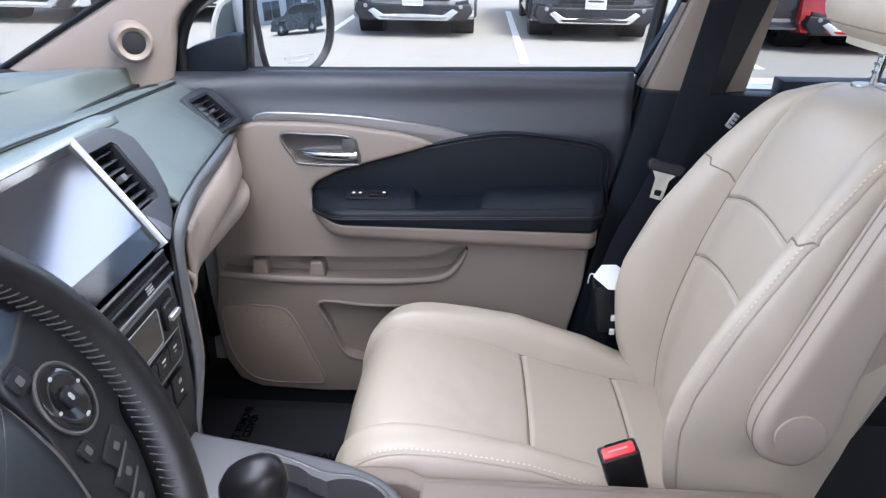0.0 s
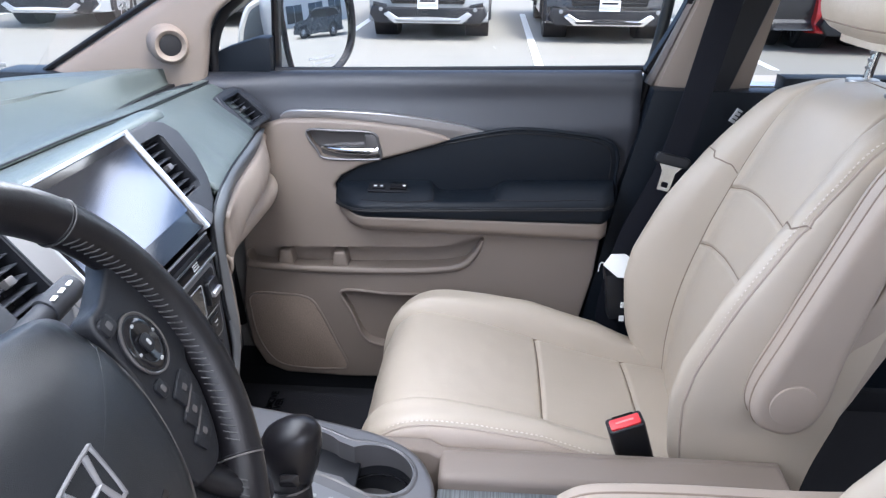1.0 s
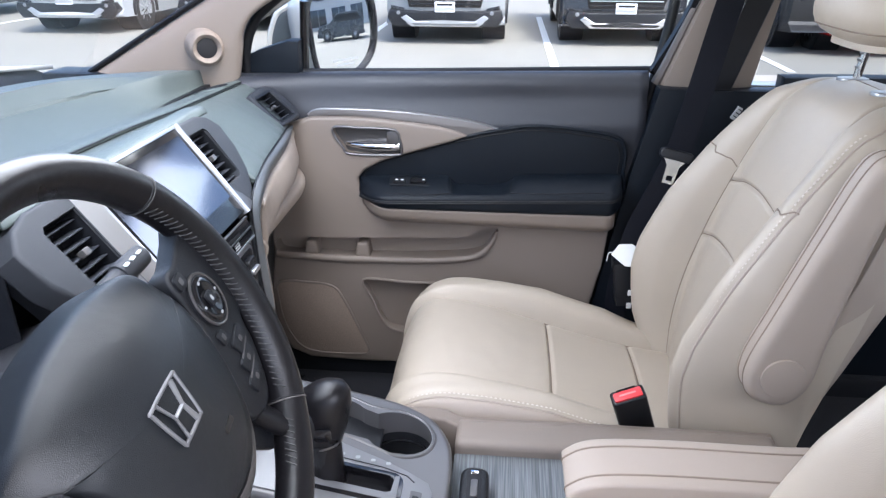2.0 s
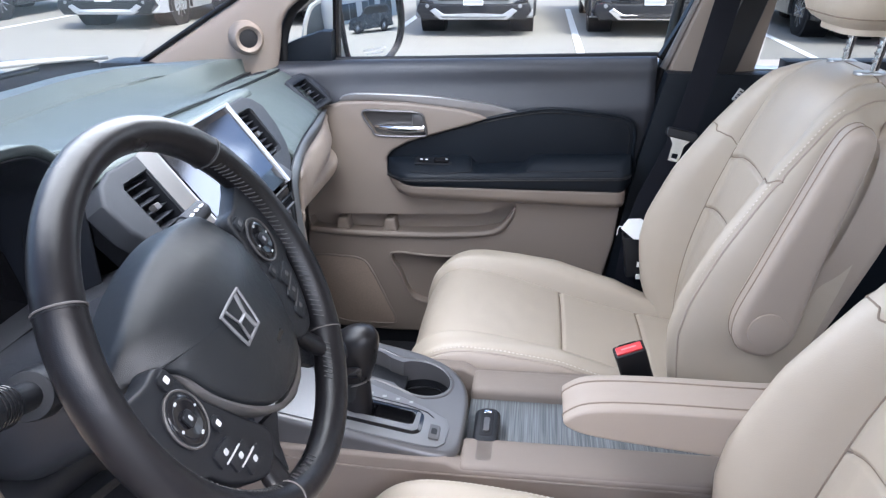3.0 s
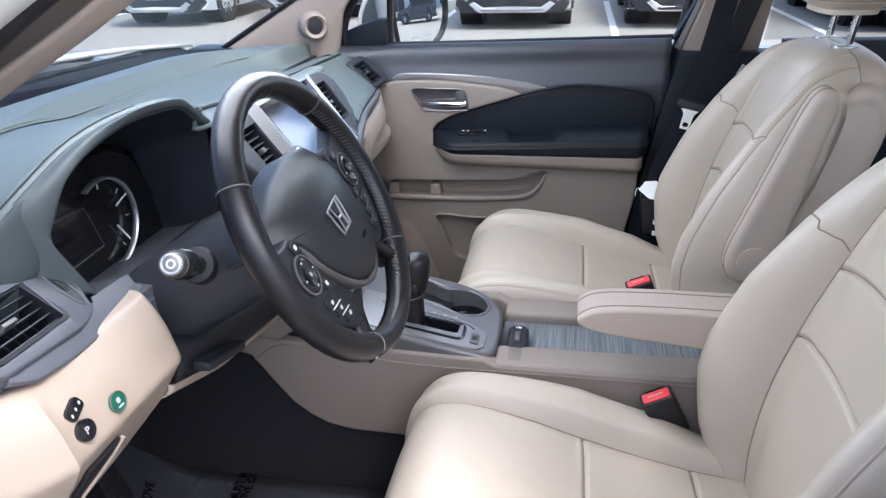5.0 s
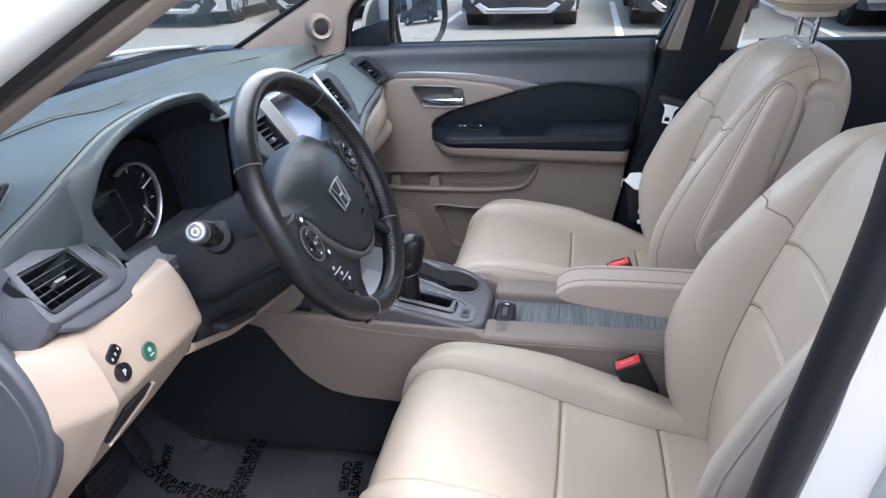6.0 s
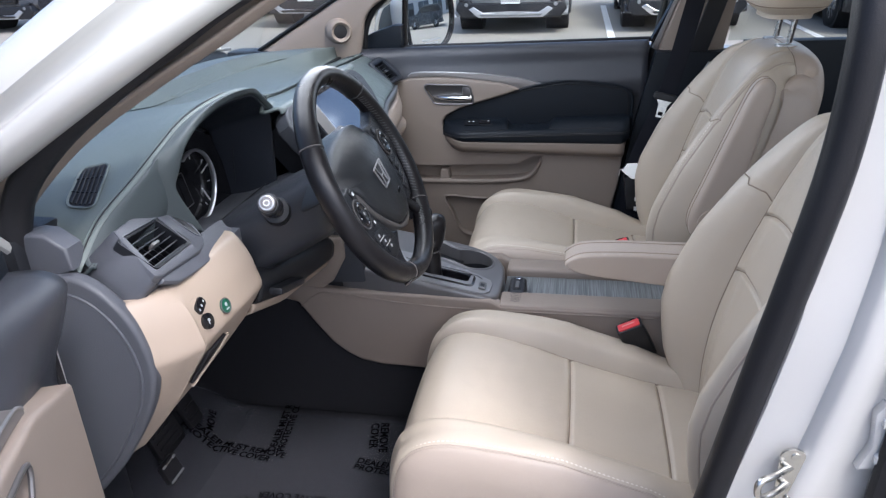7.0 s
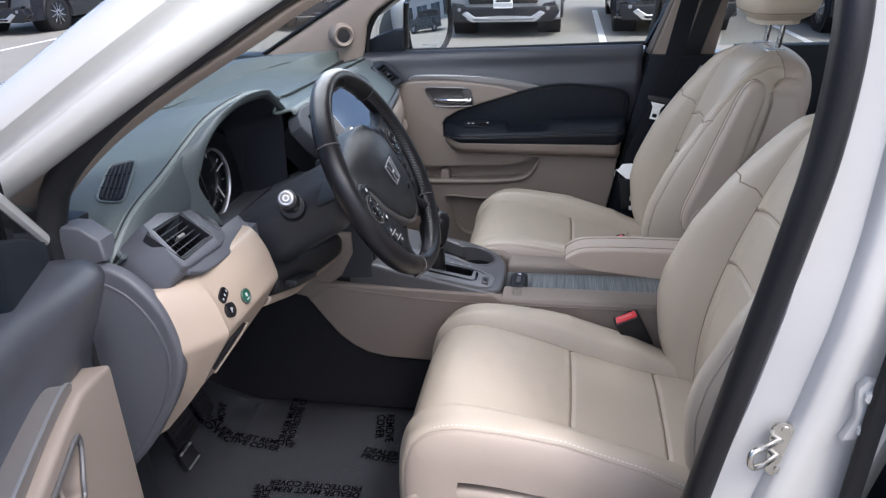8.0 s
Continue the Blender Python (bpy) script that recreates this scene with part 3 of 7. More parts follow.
def car_seat(name, cy, label):
    s = thing(name, (0.08, cy, FLOOR), label, "car seat", "front seats")

    def cush(t):
        x, z = CUSH.at(t)
        b = np.interp(x, [-0.18, -0.14, -0.05, 0.09, 0.22, 0.33], [-0.004, 0.004, 0.018, 0.040, 0.036, 0.012])
        if z < 0.78 and x < -0.1:
            b = np.interp(z, [0.6, 0.78], [-0.012, 0.004])
        return sym([(0, 0.006), (0.07, 0.005), (0.125, 0.001), (SE, -0.001), (0.158, 0.010 + b * 0.5), (0.180, b + 0.003), (0.203, b), (0.221, b - 0.016), (0.231, b - 0.05), (0.232, b - 0.10)]), SE

    def cgroove(t, v, sv):
        g = 0.0065 * math.exp(-((abs(v) - sv) / 0.0032) ** 2)
        if abs(v) < sv:
            for k in TC:
                g += 0.0065 * math.exp(-((t - k) * CUSH.length / 0.0032) ** 2)
        g += 0.003 * math.exp(-((abs(v) - 0.212) / 0.003) ** 2)
        # soft pillow and creases of the front panel
        x, z = CUSH.at(t)
        if x < 0.1:
            g += 0.0012 * noise.noise((x * 14, (v + cy) * 9, 3.0)) + 0.0009 * noise.noise((x * 40, (v + cy) * 22, 7.0))
        return g
    ts = rows_at(130, TC, CUSH.length)
    rows, profs = pad(CUSH, ts, cush, cy, cgroove)
    n = len(ts) - 1
    i1, i2 = (int(np.argmin([abs(t - k) for t in ts])) for k in TC)
    part("cushion_bolster", piece(rows, 0, n, JE0, J0), LEATHER, s)
    part("cushion_bolster", piece(rows, 0, n, J1, JE1), LEATHER, s)
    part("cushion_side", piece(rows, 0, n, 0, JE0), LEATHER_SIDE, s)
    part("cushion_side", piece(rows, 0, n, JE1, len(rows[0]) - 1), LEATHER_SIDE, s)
    for a, b, nm in ((0, i1, "cushion_front_panel"), (i1, i2, "cushion_middle_panel"), (i2, n, "cushion_rear_panel")):
        part(nm, piece(rows, a, b, J0, J1), LEATHER, s)
    first = int(np.argmin([abs(t - CUSH.find(1, 0.70, 0.4)) for t in ts]))
    for sg in (-1, 1):
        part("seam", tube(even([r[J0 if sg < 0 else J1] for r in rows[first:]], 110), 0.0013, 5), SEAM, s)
        line = [r[JE0 if sg < 0 else JE1] for r in rows[first:]]
        line = even(line, 110)
        part("piping", tube(line, 0.0019, 6), LEATHER_SIDE, s)
        stitches([(x, y - sg * 0.0045, z + 0.001) for x, y, z in line], s, np.array((0, 0, 0.0036)), THREAD)
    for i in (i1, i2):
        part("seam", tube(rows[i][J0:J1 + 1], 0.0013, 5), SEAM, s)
    # hard base under the cushion
    ob = [(-0.168, 0.53), (0.37, 0.53), (0.40, 0.65), (0.36, 0.674), (0.20, 0.690), (-0.06, 0.698), (-0.146, 0.688), (-0.168, 0.66)]
    part("seat_base", prism(ob, plane_y(cy - 0.2285), 0.457, 0.012, 3), LEATHER_SIDE, s, "tan plastic seat base")
    for v in (-0.17, 0.17):
        part("seat_rail", block((0.10, cy + v, 0.525), (0.52, 0.05, 0.07), bevel=0.006), DASH_DARK, s)

    def hw(z):
        return np.interp(z, [0.64, 0.75, 0.88, 1.0, 1.1, 1.18, 1.235, 1.265], [0.205, 0.230, 0.240, 0.238, 0.226, 0.211, 0.194, 0.165])

    def back(t):
        x, z = BACK.at(t)
        f = hw(z) / 0.24
        if t >= TTOP:
            return sym([(0, 0.0), (0.08 * f, -0.002), (SE * f, -0.006), (0.19 * f, -0.016), (0.224 * f, -0.038), (0.236 * f, -0.07), (0.240 * f, -0.105)]), SE * f
        b = np.interp(z, [0.68, 0.76, 0.85, 0.9, 1.0, 1.1, 1.18, 1.24], [0.03, 0.065, 0.090, 0.092, 0.076, 0.048, 0.02, 0.0])
        d = 0.11 if z < 1.2 else np.interp(z, [1.2, 1.265], [0.11, 0.06])
        k = min(1, max(0, (TTOP - t) / 0.06))
        return sym([(0, 0.008 * k), (0.07 * f, 0.006 * k), (0.122 * f, -0.002), (SE * f, -0.006 * (1 - k) + b * 0.10), (0.160 * f, b * 0.55 + 0.004 - 0.012 * (1 - k)), (0.182 * f, b * 0.92 + 0.003 - 0.014 * (1 - k)), (0.203 * f, b - 0.02 * (1 - k)), (0.222 * f, b * 0.8 - 0.014 - 0.018 * (1 - k)), (0.236 * f, b * 0.4 - 0.045 - 0.02 * (1 - k)), (0.241 * f, -d)]), SE * f

    def bgroove(t, v, sv):
        if t > TTOP:
            return 0.0
        g = 0.0065 * math.exp(-((abs(v) - sv) / 0.0032) ** 2)
        if abs(v) < sv:
            for k in TB:
                g += 0.0065 * math.exp(-((t - k) * BACK.length / 0.0032) ** 2)
        elif abs(v) < 0.225:
            z = BACK.at(t)[1]
            g += 0.004 * math.exp(-((z - 1.094 - 0.35 * (abs(v) - sv)) / 0.003) ** 2)
        g += 0.003 * math.exp(-((abs(v) - 0.212 * sv / SE) / 0.003) ** 2)
        return g

    def bwarp(t, v, sv):
        if abs(v) >= sv or t > TTOP:
            return 0.0
        w = max(math.exp(-((t - k) * BACK.length / 0.05) ** 2) for k in TB)
        if TB[0] < t < TB[1]:
            w = 1.0
        return 0.024 / BACK.length * (1 - (v / sv) ** 2) * w
    ts = rows_at(150, [*TB, TTOP], BACK.length)
    rows, profs = pad(BACK, ts, back, cy, bgroove, bwarp)
    n = len(ts) - 1
    i1, i2, i3 = (int(np.argmin([abs(t - k) for t in ts])) for k in (*TB, TTOP))
    last = len(rows[0]) - 1
    part("backrest_bolster", piece(rows, 0, i3, JE0, J0), LEATHER, s)
    part("backrest_bolster", piece(rows, 0, i3, J1, JE1), LEATHER, s)
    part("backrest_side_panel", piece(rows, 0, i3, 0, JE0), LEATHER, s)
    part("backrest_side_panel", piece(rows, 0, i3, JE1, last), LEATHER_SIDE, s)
    for a, b, nm in ((0, i1, "backrest_lower_panel"), (i1, i2, "backrest_middle_panel"), (i2, i3, "backrest_upper_panel")):
        part(nm, piece(rows, a, b, J0, J1), LEATHER, s)
    part("backrest_rear_cover", piece(rows, i3, n, 0, last), LEATHER_SIDE, s)
    for sg in (-1, 1):
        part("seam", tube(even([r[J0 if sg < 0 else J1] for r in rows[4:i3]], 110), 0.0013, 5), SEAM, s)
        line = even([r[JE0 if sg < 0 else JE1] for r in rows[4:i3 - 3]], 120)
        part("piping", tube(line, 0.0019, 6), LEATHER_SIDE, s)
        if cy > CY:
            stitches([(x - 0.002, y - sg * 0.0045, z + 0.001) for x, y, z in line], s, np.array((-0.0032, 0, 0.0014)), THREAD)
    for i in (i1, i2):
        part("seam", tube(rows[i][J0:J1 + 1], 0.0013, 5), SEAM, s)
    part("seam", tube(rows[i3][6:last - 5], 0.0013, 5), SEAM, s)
    # split seam across each bolster
    for sg in (-1, 1):
        line = []
        for v in np.linspace(SE + 0.002, 0.211, 16):
            fz = hw(1.10) / 0.24
            zt = 1.094 + 0.35 * fz * (v - SE)
            i = int(np.argmin([abs(BACK.at(t)[1] - zt) + (t > TTOP) for t in ts]))
            line.append(on_row(rows[i], profs[i], sg * v * fz))
        part("seam", tube(cr([(x - 0.0006, y, z + 0.0002) for x, y, z in line], 48), 0.0013, 5), SEAM, s)
    # inner body that closes the sides
    ob = [(0.390, 0.62), (0.405, 0.80), (0.440, 0.98), (0.480, 1.10), (0.518, 1.182), (0.56, 1.218), (0.600, 1.20), (0.605, 1.13), (0.56, 0.98), (0.485, 0.78), (0.45, 0.62)]
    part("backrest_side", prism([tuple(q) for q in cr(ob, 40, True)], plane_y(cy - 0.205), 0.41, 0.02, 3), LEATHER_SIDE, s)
    # head restraint
    P = []
    for f, zz in zip(np.linspace(0, 1, 22), np.linspace(1.322, 1.515, 22)):
        e = max((1 - abs(2 * f - 1) ** 5) ** 0.5, 0.62 if f < 0.5 else 0.4)
        cx = 0.562 + 0.03 * f
        P.append([(cx + 0.072 * e * math.copysign(abs(math.cos(a)) ** 0.7, math.cos(a)) - 0.02 * (math.cos(a) < 0) * e, cy + 0.130 * e * math.copysign(abs(math.sin(a)) ** 0.55, math.sin(a)), zz) for a in np.linspace(0, 2 * math.pi, 40, endpoint=False)])
    hd = part("head_restraint", grid(P, False, True, True), LEATHER, s, "beige leather head restraint", 60)
    part("seam", tube([(x, y, z) for x, y, z in P[3]], 0.0013, 5, True), SEAM, hd)
    for v in (-0.058, 0.058):
        part("post", rod((0.556, cy + v, 1.22), (0.572, cy + v, 1.35), 0.0062, n=16), CHROME, hd, "notched chrome post")
        for k in range(4):
            zz = 1.283 + 0.011 * k
            part("notch", block((0.556 + 0.016 * (zz - 1.22) / 0.13 - 0.0035, cy + v, zz), (0.0068, 0.010, 0.0045), bevel=0.001), GRAPHITE, hd)
        part("post_guide", prism(rounded(0.046, 0.032, 0.014), Matrix.Translation((0.556, cy + v, 1.254)), 0.013, 0.003), GRAPHITE, s, "grey plastic post guide")
    return s


driver_seat = car_seat("car_seat", YD, "creased beige leather driver seat, sunlit at the front")
passenger_seat = car_seat("car_seat", YP, "beige leather passenger seat with raised inboard armrest")


def armrest(seat, y0, y1, pivot, ang, name):
    """A padded armrest between y0 and y1; ang is its pitch above level, forwards."""
    if ang > 1:
        side = [(0.040, 0.030), (0.0, 0.046), (-0.08, 0.036), (-0.20, 0.027), (-0.29, 0.022), (-0.318, 0.008), (-0.318, -0.012), (-0.29, -0.026), (-0.20, -0.034), (-0.08, -0.042), (0.0, -0.046), (0.040, -0.030), (0.050, 0.0)]
    else:
        side = [(0.045, 0.036), (0.0, 0.040), (-0.10, 0.032), (-0.22, 0.027), (-0.30, 0.019), (-0.330, 0.004), (-0.333, -0.008), (-0.30, -0.020), (-0.20, -0.028), (-0.06, -0.034), (0.02, -0.033), (0.055, -0.013), (0.06, 0.02)]
    ca, sa = math.cos(ang), math.sin(ang)
    out = [(pivot[0] + ca * a + sa * b, pivot[1] - sa * a + ca * b) for a, b in cr(side, 60, True)]
    a = part(name, prism(out, plane_y(y0), y1 - y0, 0.018, 4), LEATHER_SIDE, seat, "padded beige leather armrest")
    for y in (y0 + 0.016, y1 - 0.016):
        part("piping", tube([(x, y, z) for x, z in out], 0.0013, 6, True), SEAM, a)
    return a


arm_p = armrest(passenger_seat, 0.690, 0.742, (0.400, 0.918), radians(105), "armrest")
part("pivot_cap", rod((0.402, 0.6935, 0.917), (0.402, 0.687, 0.917), 0.030, n=36, bevel=0.003), LEATHER_SIDE, arm_p, "round tan pivot cap")
armrest(driver_seat, 0.422, 0.500, (0.425, 0.915), radians(2.5), "armrest")


# ---- dashboard ----
dash = thing("dashboard", (-0.6, CY, 1.0), "slate and tan dashboard with vents, screen and instrument hood", "dashboard")
part("inner_body", prism([(-0.95, 1.15), (-0.61, 1.185), (-0.60, 1.06), (-0.50, 1.04), (-0.49, 0.99), (-0.56, 0.88), (-0.92, 0.82)], plane_y(-0.10), 1.42, 0), DASH_DARK, dash)
SX = ([-0.14, -0.112, -0.10, -0.061, -0.013, 0.05, 0.111, 0.167, 0.25, 0.32, 0.37, 0.43, 0.50, 0.55, 0.80, 0.95, 1.06, 1.22, 1.36], [-0.512, -0.508, -0.506, -0.50, -0.492, -0.481, -0.474, -0.466, -0.462, -0.463, -0.475, -0.515, -0.54, -0.548, -0.552, -0.552, -0.550, -0.545, -0.54])
SZ = ([-0.14, -0.112, -0.10, -0.061, -0.013, 0.05, 0.111, 0.167, 0.25, 0.32, 0.37, 0.43, 0.52, 0.66, 0.84, 1.0, 1.36], [1.140, 1.164, 1.182, 1.207, 1.225, 1.256, 1.282, 1.294, 1.297, 1.290, 1.274, 1.246, 1.226, 1.212, 1.206, 1.197, 1.190])


SY = np.linspace(-0.20, 1.42, 649)
SXS, SZS = (np.convolve(np.pad(np.interp(SY, *tab), 10, "edge"), np.ones(21) / 21, "valid") for tab in (SX, SZ))


def seam(y):
    return np.interp(y, SY, SXS), np.interp(y, SY, SZS)


ys = np.linspace(-0.13, 1.355, 110)


def pad_line(y):
    """The run of the dashboard top from the windscreen over its step to the front seam."""
    sx, sz = seam(y)
    k = 0.16 * ((y - CY) / 0.68) ** 2
    q = max(0, abs(y - CY) / 0.745 - 0.55) / 0.45
    e = -0.030 * q * q
    dp = np.interp(y, [0.36, 0.45], [max(0.003, (sz - 1.225) * 0.27), 0.010])
    f = min(1, max(0, (y - 0.36) / 0.16))
    st_ = f * f * (3 - 2 * f) * min(1, max(0, (1.13 - y) / 0.14))
    xt = np.interp(y, [-0.14, 0.10, 0.30, 0.52, 0.69, 0.86, 0.95, 1.02, 1.08, 1.13, 1.36], [-0.70, -0.74, -0.76, -0.757, -0.757, -0.755, -0.735, -0.708, -0.672, -0.645, -0.63])
    x0 = -1.055 + k * 0.3
    run = [(x0, 1.172 + e), (x0 + 0.05, 1.196 + e), (x0 + 0.12, 1.215 + e), (xt - 0.07, 1.231 + 0.006 * st_ + e), (xt - 0.034, 1.232 + 0.010 * st_ + e), (xt - 0.026, 1.232 + 0.008 * st_ + e), (xt, 1.230 - 0.013 * st_ + e * 0.95), (xt + 0.008, 1.229 - 0.015 * st_ + e * 0.9), (sx - 0.075, sz - dp + e * 0.2), (sx - 0.03, sz - dp * 0.25), (sx - 0.010, sz + 0.0008), (sx - 0.003, sz - 0.0004), (sx, sz - 0.004)]
    keep = [run[0]]
    for p in run[1:]:
        if p[0] > keep[-1][0] + 0.0025:
            keep.append(p)
    return [(x, y, z) for x, z in cr(keep, 64)]


def pad_at(x, y):
    p = np.array(pad_line(y))
    return float(np.interp(x, p[:, 0], p[:, 2]))


rows = [pad_line(y) for y in ys]
solid(part("top_pad", grid(rows), DASH, dash, "slate soft-touch dashboard top"), 0.006)
stitch_line = []
for y in np.linspace(-0.112, 0.245, 110):
    x = seam(y)[0] - 0.006
    stitch_line.append((x, y, pad_at(x, y) + 0.0004))
part("top_seam", tube(stitch_line, 0.0011, 6), DASH_DARK, dash)
part("seam_ridge", tube([(x - 0.005, y, pad_at(x - 0.005, y) - 0.0008) for x, y, z in stitch_line], 0.0016, 6), DASH, dash)
# passenger side face, from the seam down to the grey strip
PO = cr([(-0.452, 1.335, 1.094), (-0.425, 1.22, 1.092), (-0.400, 1.10, 1.100), (-0.393, 0.987, 1.090), (-0.370, 0.89, 1.096), (-0.358, 0.838, 1.096), (-0.353, 0.804, 1.077), (-0.349, 0.79, 1.044), (-0.340, 0.776, 1.005), (-0.332, 0.762, 0.95), (-0.332, 0.742, 0.90), (-0.335, 0.715, 0.845)], 90)
PI = cr([(-0.456, 1.335, 1.092), (-0.430, 1.22, 1.112), (-0.406, 1.10, 1.124), (-0.396, 0.99, 1.120), (-0.374, 0.885, 1.127), (-0.365, 0.835, 1.124), (-0.355, 0.785, 1.108), (-0.345, 0.760, 1.070), (-0.338, 0.747, 1.01), (-0.330, 0.740, 0.95), (-0.330, 0.727, 0.90), (-0.333, 0.705, 0.845)], 90)
rows = []
for y in np.linspace(0.845, 1.345, 44):
    sx, sz = seam(y)
    k = int(np.argmin(abs(PI[:48, 1] - y)))
    xi, zi = PI[k, 0], PI[k, 2]
    rows.append([(x, y, z) for x, z in cr([(sx, sz - 0.006), (sx + 0.012, sz - 0.007), (sx * 0.6 + xi * 0.4, sz * 0.6 + zi * 0.4 + 0.012), (sx * 0.2 + xi * 0.8, sz * 0.2 + zi * 0.8 + 0.008), (xi - 0.002, zi + 0.002), (xi - 0.010, zi - 0.008)], 24)])
solid(part("passenger_face", grid(rows), DASH, dash, "slate dashboard face"), 0.006)
part("face_seam", tube([(seam(y)[0] - 0.001, y, seam(y)[1] - 0.0015) for y in np.linspace(0.46, 1.34, 90)], 0.0016, 6), DASH_DARK, dash)
# grey strip that runs below it and turns down the side of the centre stack
rows = [[tuple(a + (b - a) * f + np.array((0.006, 0.002, 0.004)) * math.sin(math.pi * f)) for f in np.linspace(0, 1, 9)] for a, b in zip(PI, PO)]
solid(part("trim_strip", grid(rows), STRIP, dash, "grey metallic trim strip"), 0.008)
part("strip_joint", tube([tuple(p) for p in PI[:70]], 0.0016, 6), DASH_DARK, dash)
# tan flank behind the lower end of the strip
rows = [[tuple(p + np.array(d) * min(1, i / 12)) for d in ((0.001, 0.000, 0), (0.002, 0.008, -0.001), (-0.004, 0.017, -0.004), (-0.03, 0.026, -0.01), (-0.07, 0.028, -0.02))] for i, p in enumerate(PO[48:])]
solid(part("stack_flank", grid(rows), TAUPE, dash, "tan flank of the centre stack"), 0.006)
# tan panel and glove box
rows = []
for y in np.linspace(0.835, 1.345, 40):
    q = max(0, (y - 1.20) / 0.145) ** 2 * 0.062
    k = int(np.argmin(abs(PO[:48, 1] - y)))
    xo, zo = PO[k, 0], PO[k, 2]
    f = min(1, max(0, (y - 0.835) / 0.16))
    d = 0.015 * f * (2 - f)
    rows.append([(x, y, z) for x, z in cr([(xo - 0.012, zo + 0.002), (xo + 0.004, zo - 0.004), (xo + d * 0.75 - q * 0.4, zo - 0.022), (xo + d - q * 0.7, zo - 0.048), (xo + d * 0.55 - q * 0.9, zo - 0.069), (xo - 0.004 - q, zo - 0.079)], 20)])
solid(part("upper_tan_panel", grid(rows), LEATHER_SIDE, dash, "stitched tan dashboard panel"), 0.006)
rows = []
for y in np.linspace(0.83, 1.335, 40):
    q = max(0, (y - 1.18) / 0.15) ** 2 * 0.062
    f = min(1, max(0, (y - 0.83) / 0.18))
    d = 0.028 * (1 - f) ** 2
    e = 0.022 * (1 - f)
    rows.append([(x - q + d - 0.016 * f, y, z + e) for x, z in cr([(-0.408, 1.018), (-0.386, 1.010), (-0.380, 0.996), (-0.392, 0.972), (-0.43, 0.938), (-0.50, 0.905), (-0.58, 0.89)], 22)])
solid(part("glove_box_lid", grid(rows), LEATHER_SIDE, dash, "tan glove box lid"), 0.006)


def vent(o, u, v, w, h, slats, cut=0.0, frame_mat=DASH_DARK, vert=5, depth=0.05, lever=True, rim=0.012, name="air_vent"):
    """An air vent: dark box, slats across, uprights behind, a chromed lever."""
    m = face_frame(o, u, v)
    outer = rounded(w + 2 * rim, h + 2 * rim, rim * 1.3)
    inner = rounded(w, h, rim * 0.5)
    k = len(outer)
    pts = [m @ Vector((a, b, z)) for lst, z in ((outer, -0.008), (outer, 0.004), (inner, 0.002), (inner, -depth)) for a, b in lst]
    fs = [(r * k + i, r * k + (i + 1) % k, (r + 1) * k + (i + 1) % k, (r + 1) * k + i) for r in range(3) for i in range(k)] + [tuple(3 * k + i for i in range(k))]
    f = part(name, (pts, fs), frame_mat, dash, "black louvred air vent")
    for i in range(slats):
        b = -h / 2 + h * (i + 0.5) / slats
        g = block((0, 0, 0), (w, h / slats * 0.16, 0.016), bevel=0.0010)
        bmesh.ops.transform(g, matrix=m @ Matrix.Translation((0, b, -0.012)) @ Matrix.Rotation(radians(18), 4, "X"), verts=g.verts)
        part("slat", g, DOOR_SLATE, f)
    for i in range(vert):
        a = -w / 2 + w * (i + 0.5) / vert
        g = block((0, 0, 0), (0.0025, h, 0.012), bevel=0)
        bmesh.ops.transform(g, matrix=m @ Matrix.Translation((a, 0, -0.032)), verts=g.verts)
        part("upright_slat", g, DASH_DARK, f)
    if lever:
        g = block((0, 0, 0), (w * 0.2, h * 0.10, 0.010), bevel=0.002)
        bmesh.ops.transform(g, matrix=m @ Matrix.Translation((0, 0, -0.002)), verts=g.verts)
        part("lever", g, SMOKED, f, "smoked silver vent lever")
    return f


# driver's outer vent in its pod
vm = ((-0.4555, -0.0365, 1.1555), (-0.013, 0.108, -0.011), (-0.046, 0.021, 0.036))
pod = face_frame(*vm)
pod_out = [(-0.050, 0.0427), (-0.004, 0.0455), (0.073, 0.0445), (0.098, 0.0395), (0.110, 0.0225), (0.109, 0.0), (0.090, -0.0375), (0.078, -0.044), (0.052, -0.049), (-0.066, -0.042), (-0.075, -0.036), (-0.0725, -0.020), (-0.064, 0.003)]


def pod_body(name, frame_, outline, hole, back, mat, label, lift=0.0):
    """A vent surround swept back into the dashboard from its sloping front."""
    k = len(outline)
    pts = [frame_ @ Vector((a, b, w)) for sc, w in ((0.95, 0.0), (0.985, -0.0015), (1.0, -0.006)) for a, b in [(p[0] * sc, p[1] * sc) for p in outline]]
    pts = [p + Vector((0, 0, lift)) for p in pts] + [frame_ @ Vector((a, b, -0.004)) + Vector(back) for a, b in outline]
    fs = [tuple(range(k))] + [(r * k + i, r * k + (i + 1) % k, (r + 1) * k + (i + 1) % k, (r + 1) * k + i) for r in range(3) for i in range(k)] + [tuple(3 * k + i for i in range(k))]
    bm = to_bm((pts, fs))
    return part(name, carve(bm, [prism(hole, frame_ @ Matrix.Translation((0, 0, -0.045)), 0.1)]) if hole else bm, mat, dash, label)


pod_body("vent_pod", pod, pod_out, [(-0.063, -0.031), (0.047, -0.032), (0.050, 0.027), (-0.046, 0.029)], (-0.030, 0.0, -0.035), GREY_LIT, "grey vent surround")
vent(pod @ Vector((-0.006, -0.001, -0.004)), vm[1], (-0.050, 0.012, 0.036), 0.106, 0.052, 5, vert=7, rim=0.005)
